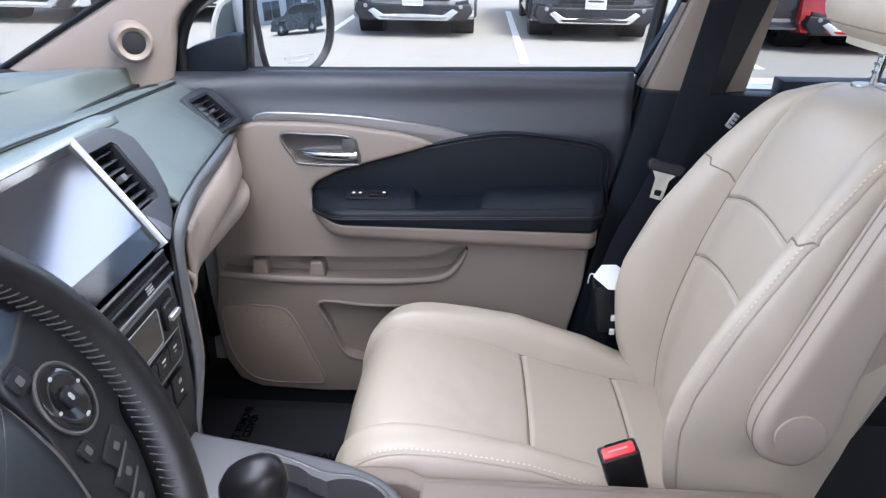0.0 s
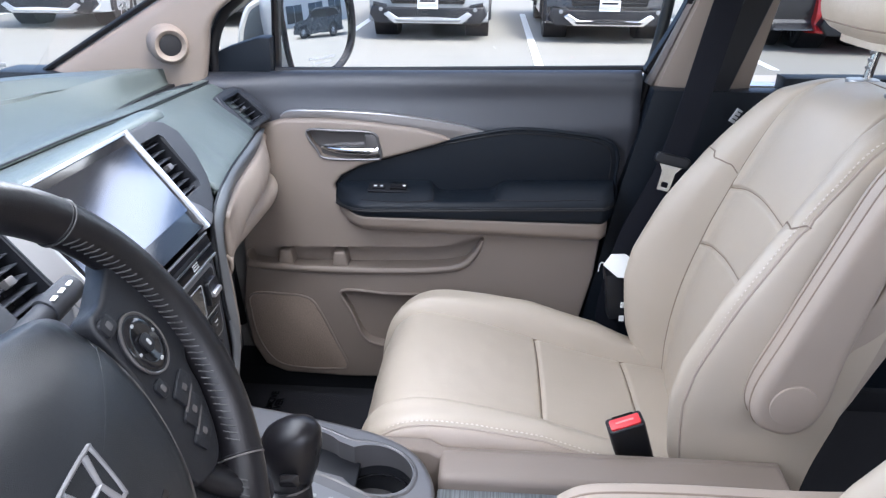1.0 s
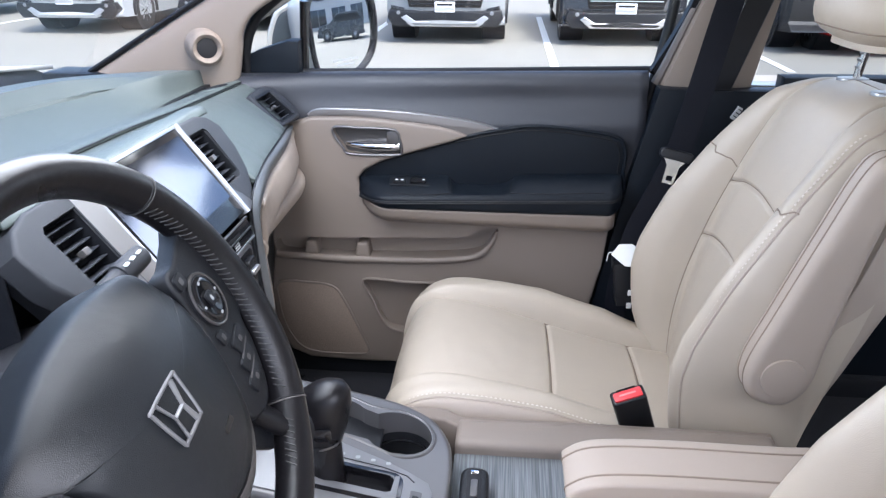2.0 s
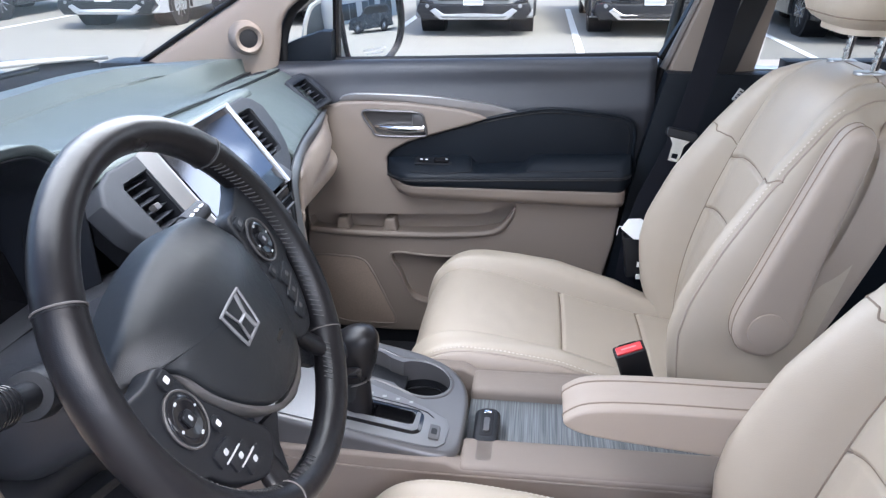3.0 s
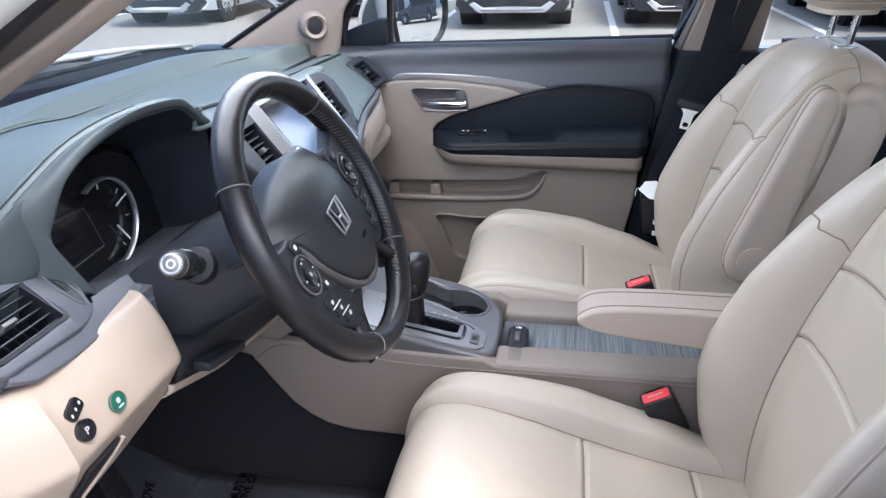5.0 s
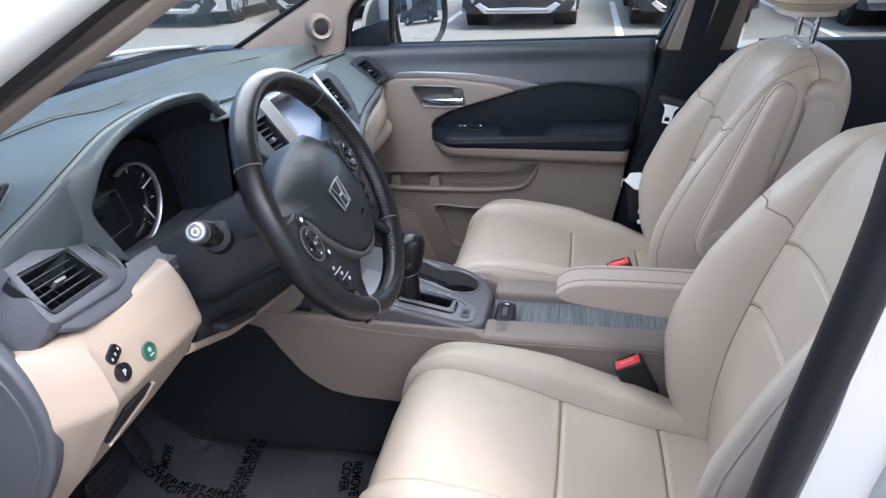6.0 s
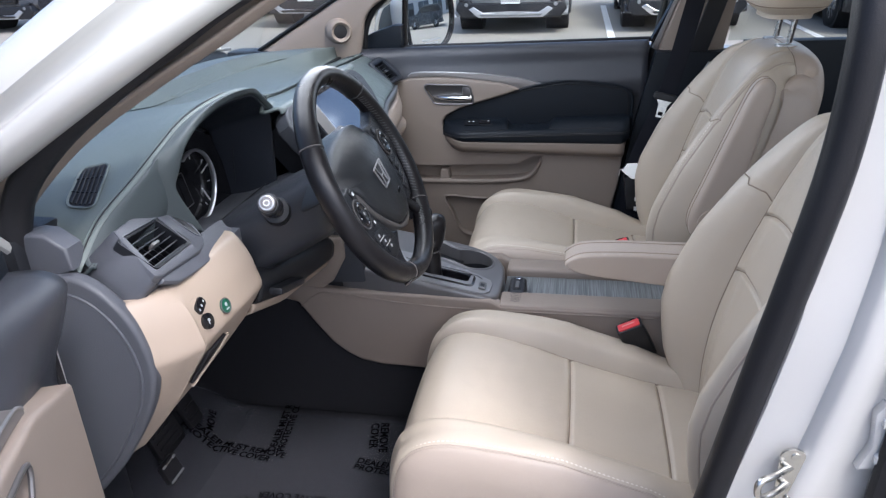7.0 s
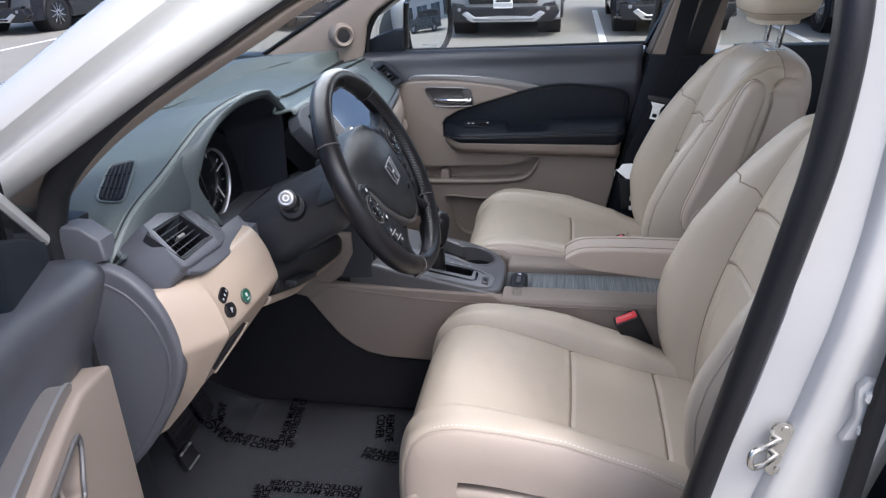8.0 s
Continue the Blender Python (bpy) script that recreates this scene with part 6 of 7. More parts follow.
part("lever_boot", grid([[(-0.197 + r1 * math.cos(q), 0.529 + r2 * math.sin(q), z) for q in np.linspace(0, 2 * math.pi, 28, endpoint=False)] for z, r1, r2 in ((0.83, 0.024, 0.020), (0.86, 0.022, 0.019), (0.89, 0.021, 0.018), (0.905, 0.018, 0.016))], False, True, True), WHEEL_LEATHER, console, "black lever boot", 60)
lev = part("gear_lever", tube([(-0.200, 0.528, 0.80), (-0.198, 0.527, 0.86), (-0.202, 0.526, 0.90)], [0.019, 0.016, 0.018], 20), DASH_DARK, console, "black leather gear lever")
rows = []
for f, r1, r2 in ((0, 0.018, 0.016), (0.12, 0.024, 0.020), (0.35, 0.031, 0.024), (0.6, 0.035, 0.027), (0.78, 0.034, 0.027), (0.9, 0.028, 0.023), (0.97, 0.017, 0.014), (1.0, 0.003, 0.003)):
    c = Vector((-0.198, 0.529, 0.888)).lerp(Vector((-0.196, 0.536, 0.978)), f)
    rows.append([(c.x + r1 * math.cos(a), c.y + r2 * math.sin(a), c.z + 0.22 * r1 * math.cos(a)) for a in np.linspace(0, 2 * math.pi, 28, endpoint=False)])
part("lever_knob", grid([list(r) for r in rows], False, True, True), WHEEL_LEATHER, lev, "black leather knob", 60)
part("knob_ring", tube([(-0.198 + 0.0225 * math.cos(q), 0.529 + 0.019 * math.sin(q), 0.897 + 0.005 * math.cos(q)) for q in np.linspace(0, 2 * math.pi, 28, endpoint=False)], 0.0018, 6, True), SMOKED, lev)
part("lever_button", prism(rounded(0.022, 0.016, 0.005), face_frame((-0.192, 0.505, 0.925), (1, 0.1, 0), (0, 0.1, 1)), 0.004, 0.0015), GLOSS_BLACK, lev)
# sliding tray cover with fine ribs
TRAY = material("ribbed_grey_cover", (0.16, 0.175, 0.185), 0.42, vary=0.10, vary_scale=20)
_nt = TRAY.node_tree
_wv = _nt.nodes.new("ShaderNodeTexNoise")
_mp = _nt.nodes.new("ShaderNodeMapping")
_mp.inputs["Scale"].default_value = (450, 9, 1)
_tc = _nt.nodes.new("ShaderNodeTexCoord")
_nt.links.new(_tc.outputs["Object"], _mp.inputs["Vector"])
_nt.links.new(_mp.outputs[0], _wv.inputs["Vector"])
_wv.inputs["Scale"].default_value = 1.0
_mx = _nt.nodes.new("ShaderNodeValToRGB")
_mx.color_ramp.elements[0].color, _mx.color_ramp.elements[1].color = (0.085, 0.093, 0.10, 1), (0.20, 0.215, 0.225, 1)
_mx.color_ramp.elements[0].position, _mx.color_ramp.elements[1].position = 0.35, 0.66
_nt.links.new(_wv.outputs["Fac"], _mx.inputs[0])
_nt.links.new(_mx.outputs[0], _nt.nodes["Principled BSDF"].inputs["Base Color"])
part("tray_cover", block((0.19, 0.595, 0.772), (0.47, 0.135, 0.016), bevel=0.003), TRAY, console, "grey woven-look sliding cover")
h = part("cover_handle", prism([tuple(q) for q in rounded(0.038, 0.130, 0.014)], Matrix.Translation((-0.012, 0.538, 0.779)), 0.030, 0.008, 3), DASH_DARK, console, "black cover handle with chrome latch")
part("latch_well", prism(rounded(0.020, 0.062, 0.006), Matrix.Translation((-0.012, 0.565, 0.8075)), 0.002, 0.0008), RUBBER, h)
part("latch", prism(rounded(0.009, 0.032, 0.003), Matrix.Translation((-0.012, 0.558, 0.8090)), 0.003, 0.001), SMOKED, h)
part("latch", prism(rounded(0.011, 0.009, 0.003), Matrix.Translation((-0.012, 0.588, 0.8090)), 0.003, 0.001), CHROME, h)
# soft padded front flank of the console, tan, towards the foot well
part("flank", prism([(-0.53, 0.80), (-0.46, 0.80), (-0.40, 0.845), (-0.37, 0.90), (-0.37, 0.95), (-0.53, 0.95)], plane_y(0.465), 0.035, 0.01, 3), TAUPE, console)


# ---- belts ----
def buckle(name, at, lean, label):
    b = thing(name, at, label, "belt buckle", "front belt buckles")
    m = Matrix.Translation(at) @ Euler((radians(lean[0]), radians(lean[1]), radians(lean[2]))).to_matrix().to_4x4()
    part("body", prism(rounded(0.052, 0.027, 0.005), m @ Matrix.Translation((0, 0, -0.085)), 0.090, 0.004, 3), DASH_DARK, b)
    part("stem", prism(rounded(0.040, 0.016, 0.004), m @ Matrix.Translation((0, 0, -0.18)), 0.11, 0.003), BELT, b)
    r = part("release_button", prism(rounded(0.043, 0.017, 0.003), m @ Matrix.Translation((0, -0.0015, 0.002)), 0.006, 0.0015), RED, b, "red release button")
    part("mark", prism(rounded(0.026, 0.003, 0.001, 2), m @ Matrix.Translation((0, -0.001, 0.008)), 0.0005), material("pink_print", (0.80, 0.25, 0.25), 0.5), r)
    part("slot", prism(rounded(0.030, 0.004, 0.001, 2), m @ Matrix.Translation((0, 0.0105, 0.0045)), 0.001), GLOSS_BLACK, b)


buckle("belt_buckle", (0.212, 0.752, 0.832), (14, -20, 6), "black belt buckle with red button beside passenger seat")
buckle("belt_buckle", (0.219, 0.416, 0.802), (14, -26, 4), "black belt buckle with red button beside driver seat")


def strap(path, width, across, thick=0.0018):
    p = even(cr(path, 60), 40)
    a = np.array(across) / np.linalg.norm(across)
    rows = []
    for i in range(40):
        t = p[min(i + 1, 39)] - p[max(i - 1, 0)]
        t = t / np.linalg.norm(t)
        n = np.cross(t, a)
        rows.append([p[i] + a * width * k + n * thick * s for k, s in ((-0.5, -1), (-0.3, -1.5), (0, -1.3), (0.3, -1.5), (0.5, -1), (0.5, 1), (0.3, 1.5), (0, 1.3), (-0.3, 1.5), (-0.5, 1))])
    return grid(rows, False, True, True)


belt = thing("seat_belt", (0.30, 1.22, 0.70), "black passenger seat belt hanging with metal tongue", "seat belt")
part("webbing", strap([(0.445, 1.245, 1.52), (0.405, 1.225, 1.36), (0.345, 1.20, 1.09), (0.285, 1.205, 0.92), (0.265, 1.235, 0.76), (0.27, 1.25, 0.66)], 0.047, (0.97, -0.12, -0.2)), BELT, belt)
tm = face_frame((0.338, 1.192, 1.074), (0.97, -0.1, -0.2), (0.2, 0.15, 1))
part("tongue_grip", prism(rounded(0.064, 0.020, 0.008), tm @ Matrix.Translation((0, 0.012, -0.008)), 0.016, 0.004, 3), DASH_DARK, belt)
part("tongue", carve(prism([(-0.022, 0.004), (0.022, 0.004), (0.012, -0.010), (0.011, -0.045), (-0.011, -0.045), (-0.012, -0.010)], tm @ Matrix.Translation((0, 0, -0.0015)), 0.003, 0), [prism(rounded(0.012, 0.010, 0.002), tm @ Matrix.Translation((0, -0.034, -0.02)), 0.04)]), STEEL, belt, "steel belt tongue")
part("retractor_guide", block((0.275, 1.225, 0.80), (0.045, 0.05, 0.10), Matrix.Rotation(radians(-8), 4, "Y"), 0.006), DASH_DARK, belt)
lab = thing("paper_tag", (0.27, 1.20, 0.86), "crumpled white paper tag by the passenger seat", "tag")
part("paper", prism([(-0.035, -0.012), (0.0, -0.022), (0.032, -0.010), (0.026, 0.018), (-0.006, 0.026), (-0.030, 0.014)], face_frame((0.275, 1.195, 0.868), (0.8, -0.3, -0.25), (0.2, 0.4, 0.7)), 0.005, 0.001), PAPER, lab)
part("string", tube(cr([(0.25, 1.20, 0.868), (0.235, 1.205, 0.872), (0.232, 1.21, 0.85)], 10), 0.0012, 6), PAPER, lab)
for z in (0.755, 0.785):
    part("tag_print", block((0.285, 1.196, z), (0.010, 0.004, 0.012), bevel=0.001), PAPER, lab)


# ---- doors ----
door = thing("front_door", (-0.62, 1.44, 0.5), "white front passenger door, shut, tan and black lining", "car door", "front doors")
lower = [(-0.505, 1.085), (-0.40, 1.119), (-0.32, 1.121), (-0.25, 1.118), (-0.19, 1.112), (-0.13, 1.105), (-0.085, 1.094), (-0.068, 1.086), (-0.10, 1.074), (-0.14, 1.062), (-0.20, 1.044), (-0.252, 1.027), (-0.29, 1.006), (-0.303, 0.988), (-0.30, 0.965), (-0.275, 0.945), (-0.22, 0.932), (0.0, 0.926), (0.245, 0.922), (0.236, 0.80), (0.215, 0.70), (0.185, 0.60), (0.15, 0.545), (-0.05, 0.53), (-0.30, 0.523), (-0.44, 0.528), (-0.485, 0.548), (-0.512, 0.60), (-0.522, 0.70), (-0.508, 0.80)]
pocket = cr([(-0.49, 0.840), (-0.40, 0.846), (-0.20, 0.852), (-0.08, 0.858), (-0.03, 0.878), (0.004, 0.880), (-0.012, 0.845), (-0.045, 0.818), (-0.15, 0.806), (-0.32, 0.800), (-0.47, 0.802), (-0.498, 0.815)], 60, True)
bottle = cr([(-0.300, 0.745), (-0.20, 0.742), (-0.05, 0.740), (0.0, 0.70), (-0.03, 0.62), (-0.12, 0.60), (-0.22, 0.612), (-0.256, 0.632), (-0.28, 0.69)], 40, True)
hand = cr([(-0.352, 1.098), (-0.29, 1.100), (-0.222, 1.097), (-0.210, 1.075), (-0.206, 1.050), (-0.22, 1.043), (-0.315, 1.043), (-0.333, 1.058)], 44, True)
panel = carve(prism(lower, plane_y(1.29), 0.06, 0.007, 3), [prism([tuple(q) for q in pocket], plane_y(1.27), 0.060), prism([tuple(q) for q in bottle], plane_y(1.27), 0.048), prism([tuple(q) for q in hand], plane_y(1.27), 0.055)])
part("lower_lining", panel, TAUPE, door, "tan door lining with map pocket")
part("lining_back", prism([(-0.50, 0.55), (0.17, 0.55), (0.225, 0.9), (0.23, 1.06), (-0.50, 1.09)], plane_y(1.336), 0.03, 0.0), TAUPE, door)
# bulging pocket lip, speaker and dividers
part("pocket_lip", tube([(x, 1.288, z) for x, z in cr([(-0.498, 0.803), (-0.40, 0.797), (-0.25, 0.797), (-0.12, 0.802), (-0.045, 0.814), (-0.012, 0.845), (0.002, 0.876)], 40)], np.interp(np.arange(40), [0, 30, 39], [0.009, 0.007, 0.003]), 10), TAUPE, door)
for x in (-0.420, -0.302):
    part("pocket_divider", prism([(x - 0.018, 0.80), (x + 0.018, 0.80), (x + 0.012, 0.834), (x - 0.012, 0.834)], plane_y(1.293), 0.04, 0.006, 3), TAUPE, door)
spk = cr([(-0.500, 0.728), (-0.43, 0.732), (-0.375, 0.724), (-0.35, 0.69), (-0.318, 0.615), (-0.296, 0.555), (-0.33, 0.545), (-0.42, 0.546), (-0.465, 0.565), (-0.495, 0.62), (-0.505, 0.68)], 60, True)
part("speaker_rim", tube([(x, 1.289, z) for x, z in spk], 0.003, 8, True), TAUPE, door)
SPK = material("speaker_mesh", (0.30, 0.235, 0.19), 0.7, grain=1.0, grain_scale=420, vary=0.2, vary_scale=300)
part("speaker_grille", prism([tuple(q) for q in spk], plane_y(1.2875), 0.01, 0.002), SPK, door, "tan speaker grille")
part("bottle_rim", tube([(x, 1.289, z) for x, z in bottle], 0.0035, 8, True), TAUPE, door)
# dark upper lining with rounded sill
rows = []
for x in np.linspace(-0.565, 0.30, 44):
    f = (x + 0.565) / 0.865
    zt = 1.196 + 0.018 * f
    dip = 0.010 * math.exp(-((x - 0.05) / 0.35) ** 2)
    w = min(1, max(0, (-0.37 - x) / 0.18))
    w = w * w * (3 - 2 * w)
    mid = np.array([(1.375, -0.004), (1.362, 0.003), (1.345, 0), (1.333, -0.018), (1.326 + dip, -0.05), (1.315 + dip, -0.085), (1.318, -0.11), (1.326, -0.16), (1.33, -0.28)])
    end = np.array([(1.375, -0.004), (1.345, 0.004), (1.308, 0.001), (1.290, -0.014), (1.293, -0.036), (1.308, -0.077), (1.322, -0.11), (1.330, -0.16), (1.335, -0.28)])
    rows.append([(x, y, zt + z) for y, z in cr(mid * (1 - w) + end * w, 28)])
solid(part("upper_lining", grid(rows), DOOR_SLATE, door, "black upper door lining"), 0.01)
# trim blade
blade_t = cr([(-0.408, 1.122), (-0.385, 1.133), (-0.30, 1.134), (-0.20, 1.130), (-0.12, 1.122), (-0.05, 1.112), (0.006, 1.097)], 40)
blade_b = cr([(-0.408, 1.117), (-0.37, 1.121), (-0.30, 1.121), (-0.20, 1.113), (-0.13, 1.103), (-0.075, 1.086), (0.004, 1.095)], 40)
part("trim_blade", prism([tuple(q) for q in blade_t] + [tuple(q) for q in blade_b[::-1]], plane_y(1.302), 0.03, 0.004, 2), PEWTER, door, "pewter trim blade")
part("blade_edge", tube([(x, 1.303, z + 0.001) for x, z in blade_t], 0.0018, 6), GRAPHITE, door)
# black insert, arm pad, switch block
ins = cr([(-0.306, 0.985), (-0.285, 1.010), (-0.245, 1.030), (-0.14, 1.064), (-0.07, 1.083), (0.0, 1.099), (0.075, 1.109), (0.18, 1.101), (0.245, 1.088), (0.262, 1.06), (0.262, 1.02), (0.252, 0.95), (0.10, 0.94), (-0.15, 0.94), (-0.27, 0.95)], 80, True)
part("cloth_insert", prism([tuple(q) for q in ins], plane_y(1.303), 0.04, 0.006, 3), DOOR_BLACK, door, "black padded insert")
_ic = np.array((0.0, 1.02))
part("insert_seam", tube([(x, 1.3020, z) for x, z in [tuple(_ic + (q - _ic) * np.array((0.955, 0.90))) for q in ins]], 0.0013, 6, True), RUBBER, door)
part("insert_edge", tube([(x, 1.3025, z) for x, z in ins], 0.004, 8, True), DOOR_BLACK, door)
def pad_edge(x):
    """Inner edge, top and bottom of the arm pad at x."""
    f = (x + 0.30) / 0.56
    k = max(0, (-0.225 - x) / 0.075) ** 2.2
    r = max(0, (x - 0.228) / 0.030) ** 2
    return 1.232 + 0.052 * k + 0.030 * r, 0.967 + 0.020 * f, 0.938 + 0.022 * k + 0.010 * r


def pad_top(x, y):
    yf, zt, zb = pad_edge(x)
    up = 1 / (1 + math.exp((x + 0.098) / 0.0035)) + 1 / (1 + math.exp(-(x - 0.028) / 0.006))
    g = min(1, max(0, (y - yf - 0.008) / (1.303 - yf)))
    return zt + (0.004 + 0.020 * up) * g * (2 - g)


rows, rim_ = [], []
for x in np.linspace(-0.300, 0.258, 150):
    yf, zt, zb = pad_edge(x)
    sec = [(1.315, zb + 0.012), (yf + 0.018, zb), (yf + 0.004, zb + 0.003), (yf, zb + 0.010), (yf - 0.0005, zt - 0.014), (yf + 0.001, zt - 0.006), (yf + 0.006, zt - 0.001)]
    sec += [(y, pad_top(x, y)) for y in np.linspace(yf + 0.012, 1.315, 8)]
    rows.append([(x, y, z) for y, z in cr(sec, 40)])
    rim_.append((x, yf, zt))
arm = part("arm_pad", grid(rows, False, True, True), DOOR_BLACK, door, "black stitched arm pad", 60)
part("pad_seam", tube([(x, y - 0.0005, z - 0.016) for x, y, z in rim_], 0.0020, 6), RUBBER, arm)
part("pad_stitching", tube([(x, y - 0.0006, z - 0.0115) for x, y, z in rim_], 0.0007, 5), DARK_THREAD, arm)
part("pad_step", tube(cr([(-0.104, 1.300, pad_top(-0.104, 1.300)), (-0.100, 1.275, pad_top(-0.100, 1.275)), (-0.098, 1.250, pad_top(-0.098, 1.250) + 0.0005), (-0.104, 1.243, pad_top(-0.104, 1.243) + 0.0005), (-0.16, 1.240, pad_top(-0.16, 1.240) + 0.0005), (-0.24, 1.246, pad_top(-0.24, 1.246) + 0.0005)], 40), 0.0011, 6), RUBBER, arm)
part("pad_step", tube(cr([(0.030, 1.300, pad_top(0.030, 1.300)), (0.028, 1.275, pad_top(0.028, 1.275)), (0.026, 1.252, pad_top(0.026, 1.252) + 0.0005), (0.036, 1.243, pad_top(0.036, 1.243) + 0.0005), (0.12, 1.241, pad_top(0.12, 1.241) + 0.0005), (0.22, 1.243, pad_top(0.22, 1.243) + 0.0005)], 40), 0.0011, 6), RUBBER, arm)
sm_ = Matrix.Translation((-0.188, 1.276, pad_top(-0.188, 1.276) - 0.003)) @ Matrix.Rotation(radians(16), 4, "X")
part("switch_block", prism(rounded(0.088, 0.030, 0.006), sm_, 0.004, 0.0015), DASH_DARK, arm, "black window switch block")
part("window_switch", prism(rounded(0.034, 0.018, 0.004), sm_ @ Matrix.Translation((0.018, 0, 0.002)), 0.007, 0.002), GLOSS_BLACK, arm)
part("lock_switch", prism(rounded(0.026, 0.014, 0.003), sm_ @ Matrix.Translation((-0.022, 0, 0.002)), 0.005, 0.001), DASH_DARK, arm)
for a_, h_ in ((-0.028, 0.0071), (-0.016, 0.0071), (0.030, 0.0091)):
    part("mark", prism(rounded(0.006, 0.004, 0.001, 2), sm_ @ Matrix.Translation((a_, 0, h_)), 0.0005), PRINT_WHITE, arm)
rows = []
for x in np.linspace(-0.292, 0.246, 60):
    yf, zt, zb = pad_edge(x)
    yf, d = yf + 0.006, 0.020 + 0.010 * (x + 0.29) / 0.53
    k = max(0, (-0.225 - x) / 0.075) ** 2
    rows.append([(x, y, z) for y, z in cr([(1.312, zb + 0.006), (yf + 0.02, zb + 0.004), (yf + 0.001, zb + 0.001), (yf, zb - d * 0.4), (yf + 0.004, zb - d), (yf + 0.020 + 0.004 * k, zb - d - 0.012), (1.297, zb - d - 0.026), (1.312, zb - d - 0.03)], 30)])
part("arm_shelf", grid(rows, False, True, True), TAUPE, door, "tan ledge below the arm pad", 60)
# handle
part("handle_rim", tube([(x, 1.2885, z) for x, z in hand], 0.0030, 8, True), SMOKED, door)
part("handle_cup", prism([tuple(q) for q in hand], plane_y(1.311), 0.004), SMOKED, door, "smoked silver handle cup")
part("pull_handle", tube(cr([(-0.330, 1.312, 1.060), (-0.29, 1.300, 1.058), (-0.24, 1.296, 1.058), (-0.213, 1.300, 1.060)], 20), np.interp(np.arange(20), [0, 6, 19], [0.004, 0.0075, 0.0095]), 12), CHROME, door, "chrome pull handle")
part("handle_end", block((-0.226, 1.302, 1.074), (0.026, 0.022, 0.040), bevel=0.006), SMOKED, door)
# outer skin, window frame, glass, sail and mirror
part("outer_skin", prism([(-0.615, 0.42), (0.22, 0.42), (0.265, 0.75), (0.32, 1.20), (-0.63, 1.18)], plane_y(1.385), 0.05, 0.012), WHITE_PAINT, door, "white painted door skin")
part("window_seal", tube([(-0.60, 1.378, 1.196), (-0.2, 1.382, 1.203), (0.31, 1.382, 1.216)], 0.007, 8), RUBBER, door)
fr2d = cr([(-0.615, 1.395, 1.20), (-0.40, 1.368, 1.345), (-0.20, 1.340, 1.465), (0.0, 1.318, 1.545), (0.18, 1.305, 1.575), (0.33, 1.30, 1.575), (0.405, 1.312, 1.51), (0.372, 1.345, 1.345), (0.315, 1.378, 1.21)], 70)
fr2 = cr([(-0.585, 1.395, 1.19), (-0.572, 1.39, 1.25), (-0.552, 1.38, 1.305), (-0.50, 1.372, 1.352), (-0.38, 1.362, 1.40), (-0.20, 1.340, 1.465), (0.0, 1.318, 1.545), (0.18, 1.305, 1.575), (0.33, 1.30, 1.575), (0.405, 1.312, 1.51), (0.372, 1.345, 1.345), (0.315, 1.378, 1.21)], 84)
part("window_frame", tube(fr2, 0.013, 8), GLOSS_BLACK, door, "black window frame")
part("frame_skin", tube([(x * 1.0 - 0.012, y + 0.018, z + 0.018) for x, y, z in fr2[:64]], 0.012, 8), WHITE_PAINT, door)
gl = [[(x, y + 0.002, z) for x, y, z in ((a[0], a[1], a[2]), (a[0] * 0.98, 1.382, 1.19 + 0.02 * (a[0] + 0.6)))] for a in fr2]
g = part("window_glass", grid(gl), GLASS, door, "clear side window")
g.visible_shadow = False
part("divider", tube([(-0.432, 1.390, 1.195), (-0.420, 1.380, 1.345)], 0.010, 8), GLOSS_BLACK, door)
part("mirror_sail", prism([(-0.575, 1.19), (-0.432, 1.19), (-0.428, 1.268), (-0.455, 1.268), (-0.52, 1.248), (-0.575, 1.222)], plane_y(1.345), 0.05, 0.008), DOOR_BLACK, door, "black mirror sail")
MIRROR = material("mirror", (0.86, 0.88, 0.88), 0.0, metal=1.0, vary=0.0)
# the glass looks back and inwards
mm = face_frame((-0.405, 1.668, 1.243), (0.54, 0.84, 0.0), (-0.0420, 0.0027, 1))
mo = [tuple(q) for q in cr([(-0.100, 0.085), (0.0, 0.096), (0.085, 0.088), (0.108, 0.045), (0.102, -0.035), (0.055, -0.085), (-0.02, -0.100), (-0.085, -0.088), (-0.106, 0.0)], 50, True)]
mir = part("mirror_shell", grid([[tuple(mm @ Vector((a * s, b * s, w))) for a, b in mo] for s, w in ((1.02, -0.004), (1.06, 0.004), (1.10, -0.01), (1.10, -0.035), (1.0, -0.075), (0.75, -0.105), (0.35, -0.12), (0.02, -0.123))], False, True, True), WHITE_PAINT, door, "white door mirror", 60)
part("mirror_rim", tube([tuple(mm @ Vector((a * 1.05, b * 1.05, 0.003))) for a, b in mo], 0.007, 8, True), GLOSS_BLACK, mir)
part("mirror_glass", grid([[tuple(mm @ Vector((a * s, b * s, 0.004 - ((a * s) ** 2 + (b * s) ** 2) / 2.6))) for a, b in mo] for s in (1.0, 0.9, 0.8, 0.7, 0.6, 0.5, 0.4, 0.3, 0.2, 0.1, 0.004)], False, True), MIRROR, mir, "slightly domed mirror glass", 80)
for k, w in ((0, 0.085), (1, 0.060)):
    part("glass_print", prism(rounded(w, 0.005, 0.001, 2), mm @ Matrix.Translation((0.0, -0.062 - 0.011 * k, 0.0030 - 0.0013 * k)), 0.0006), PRINT_GREY, mir)
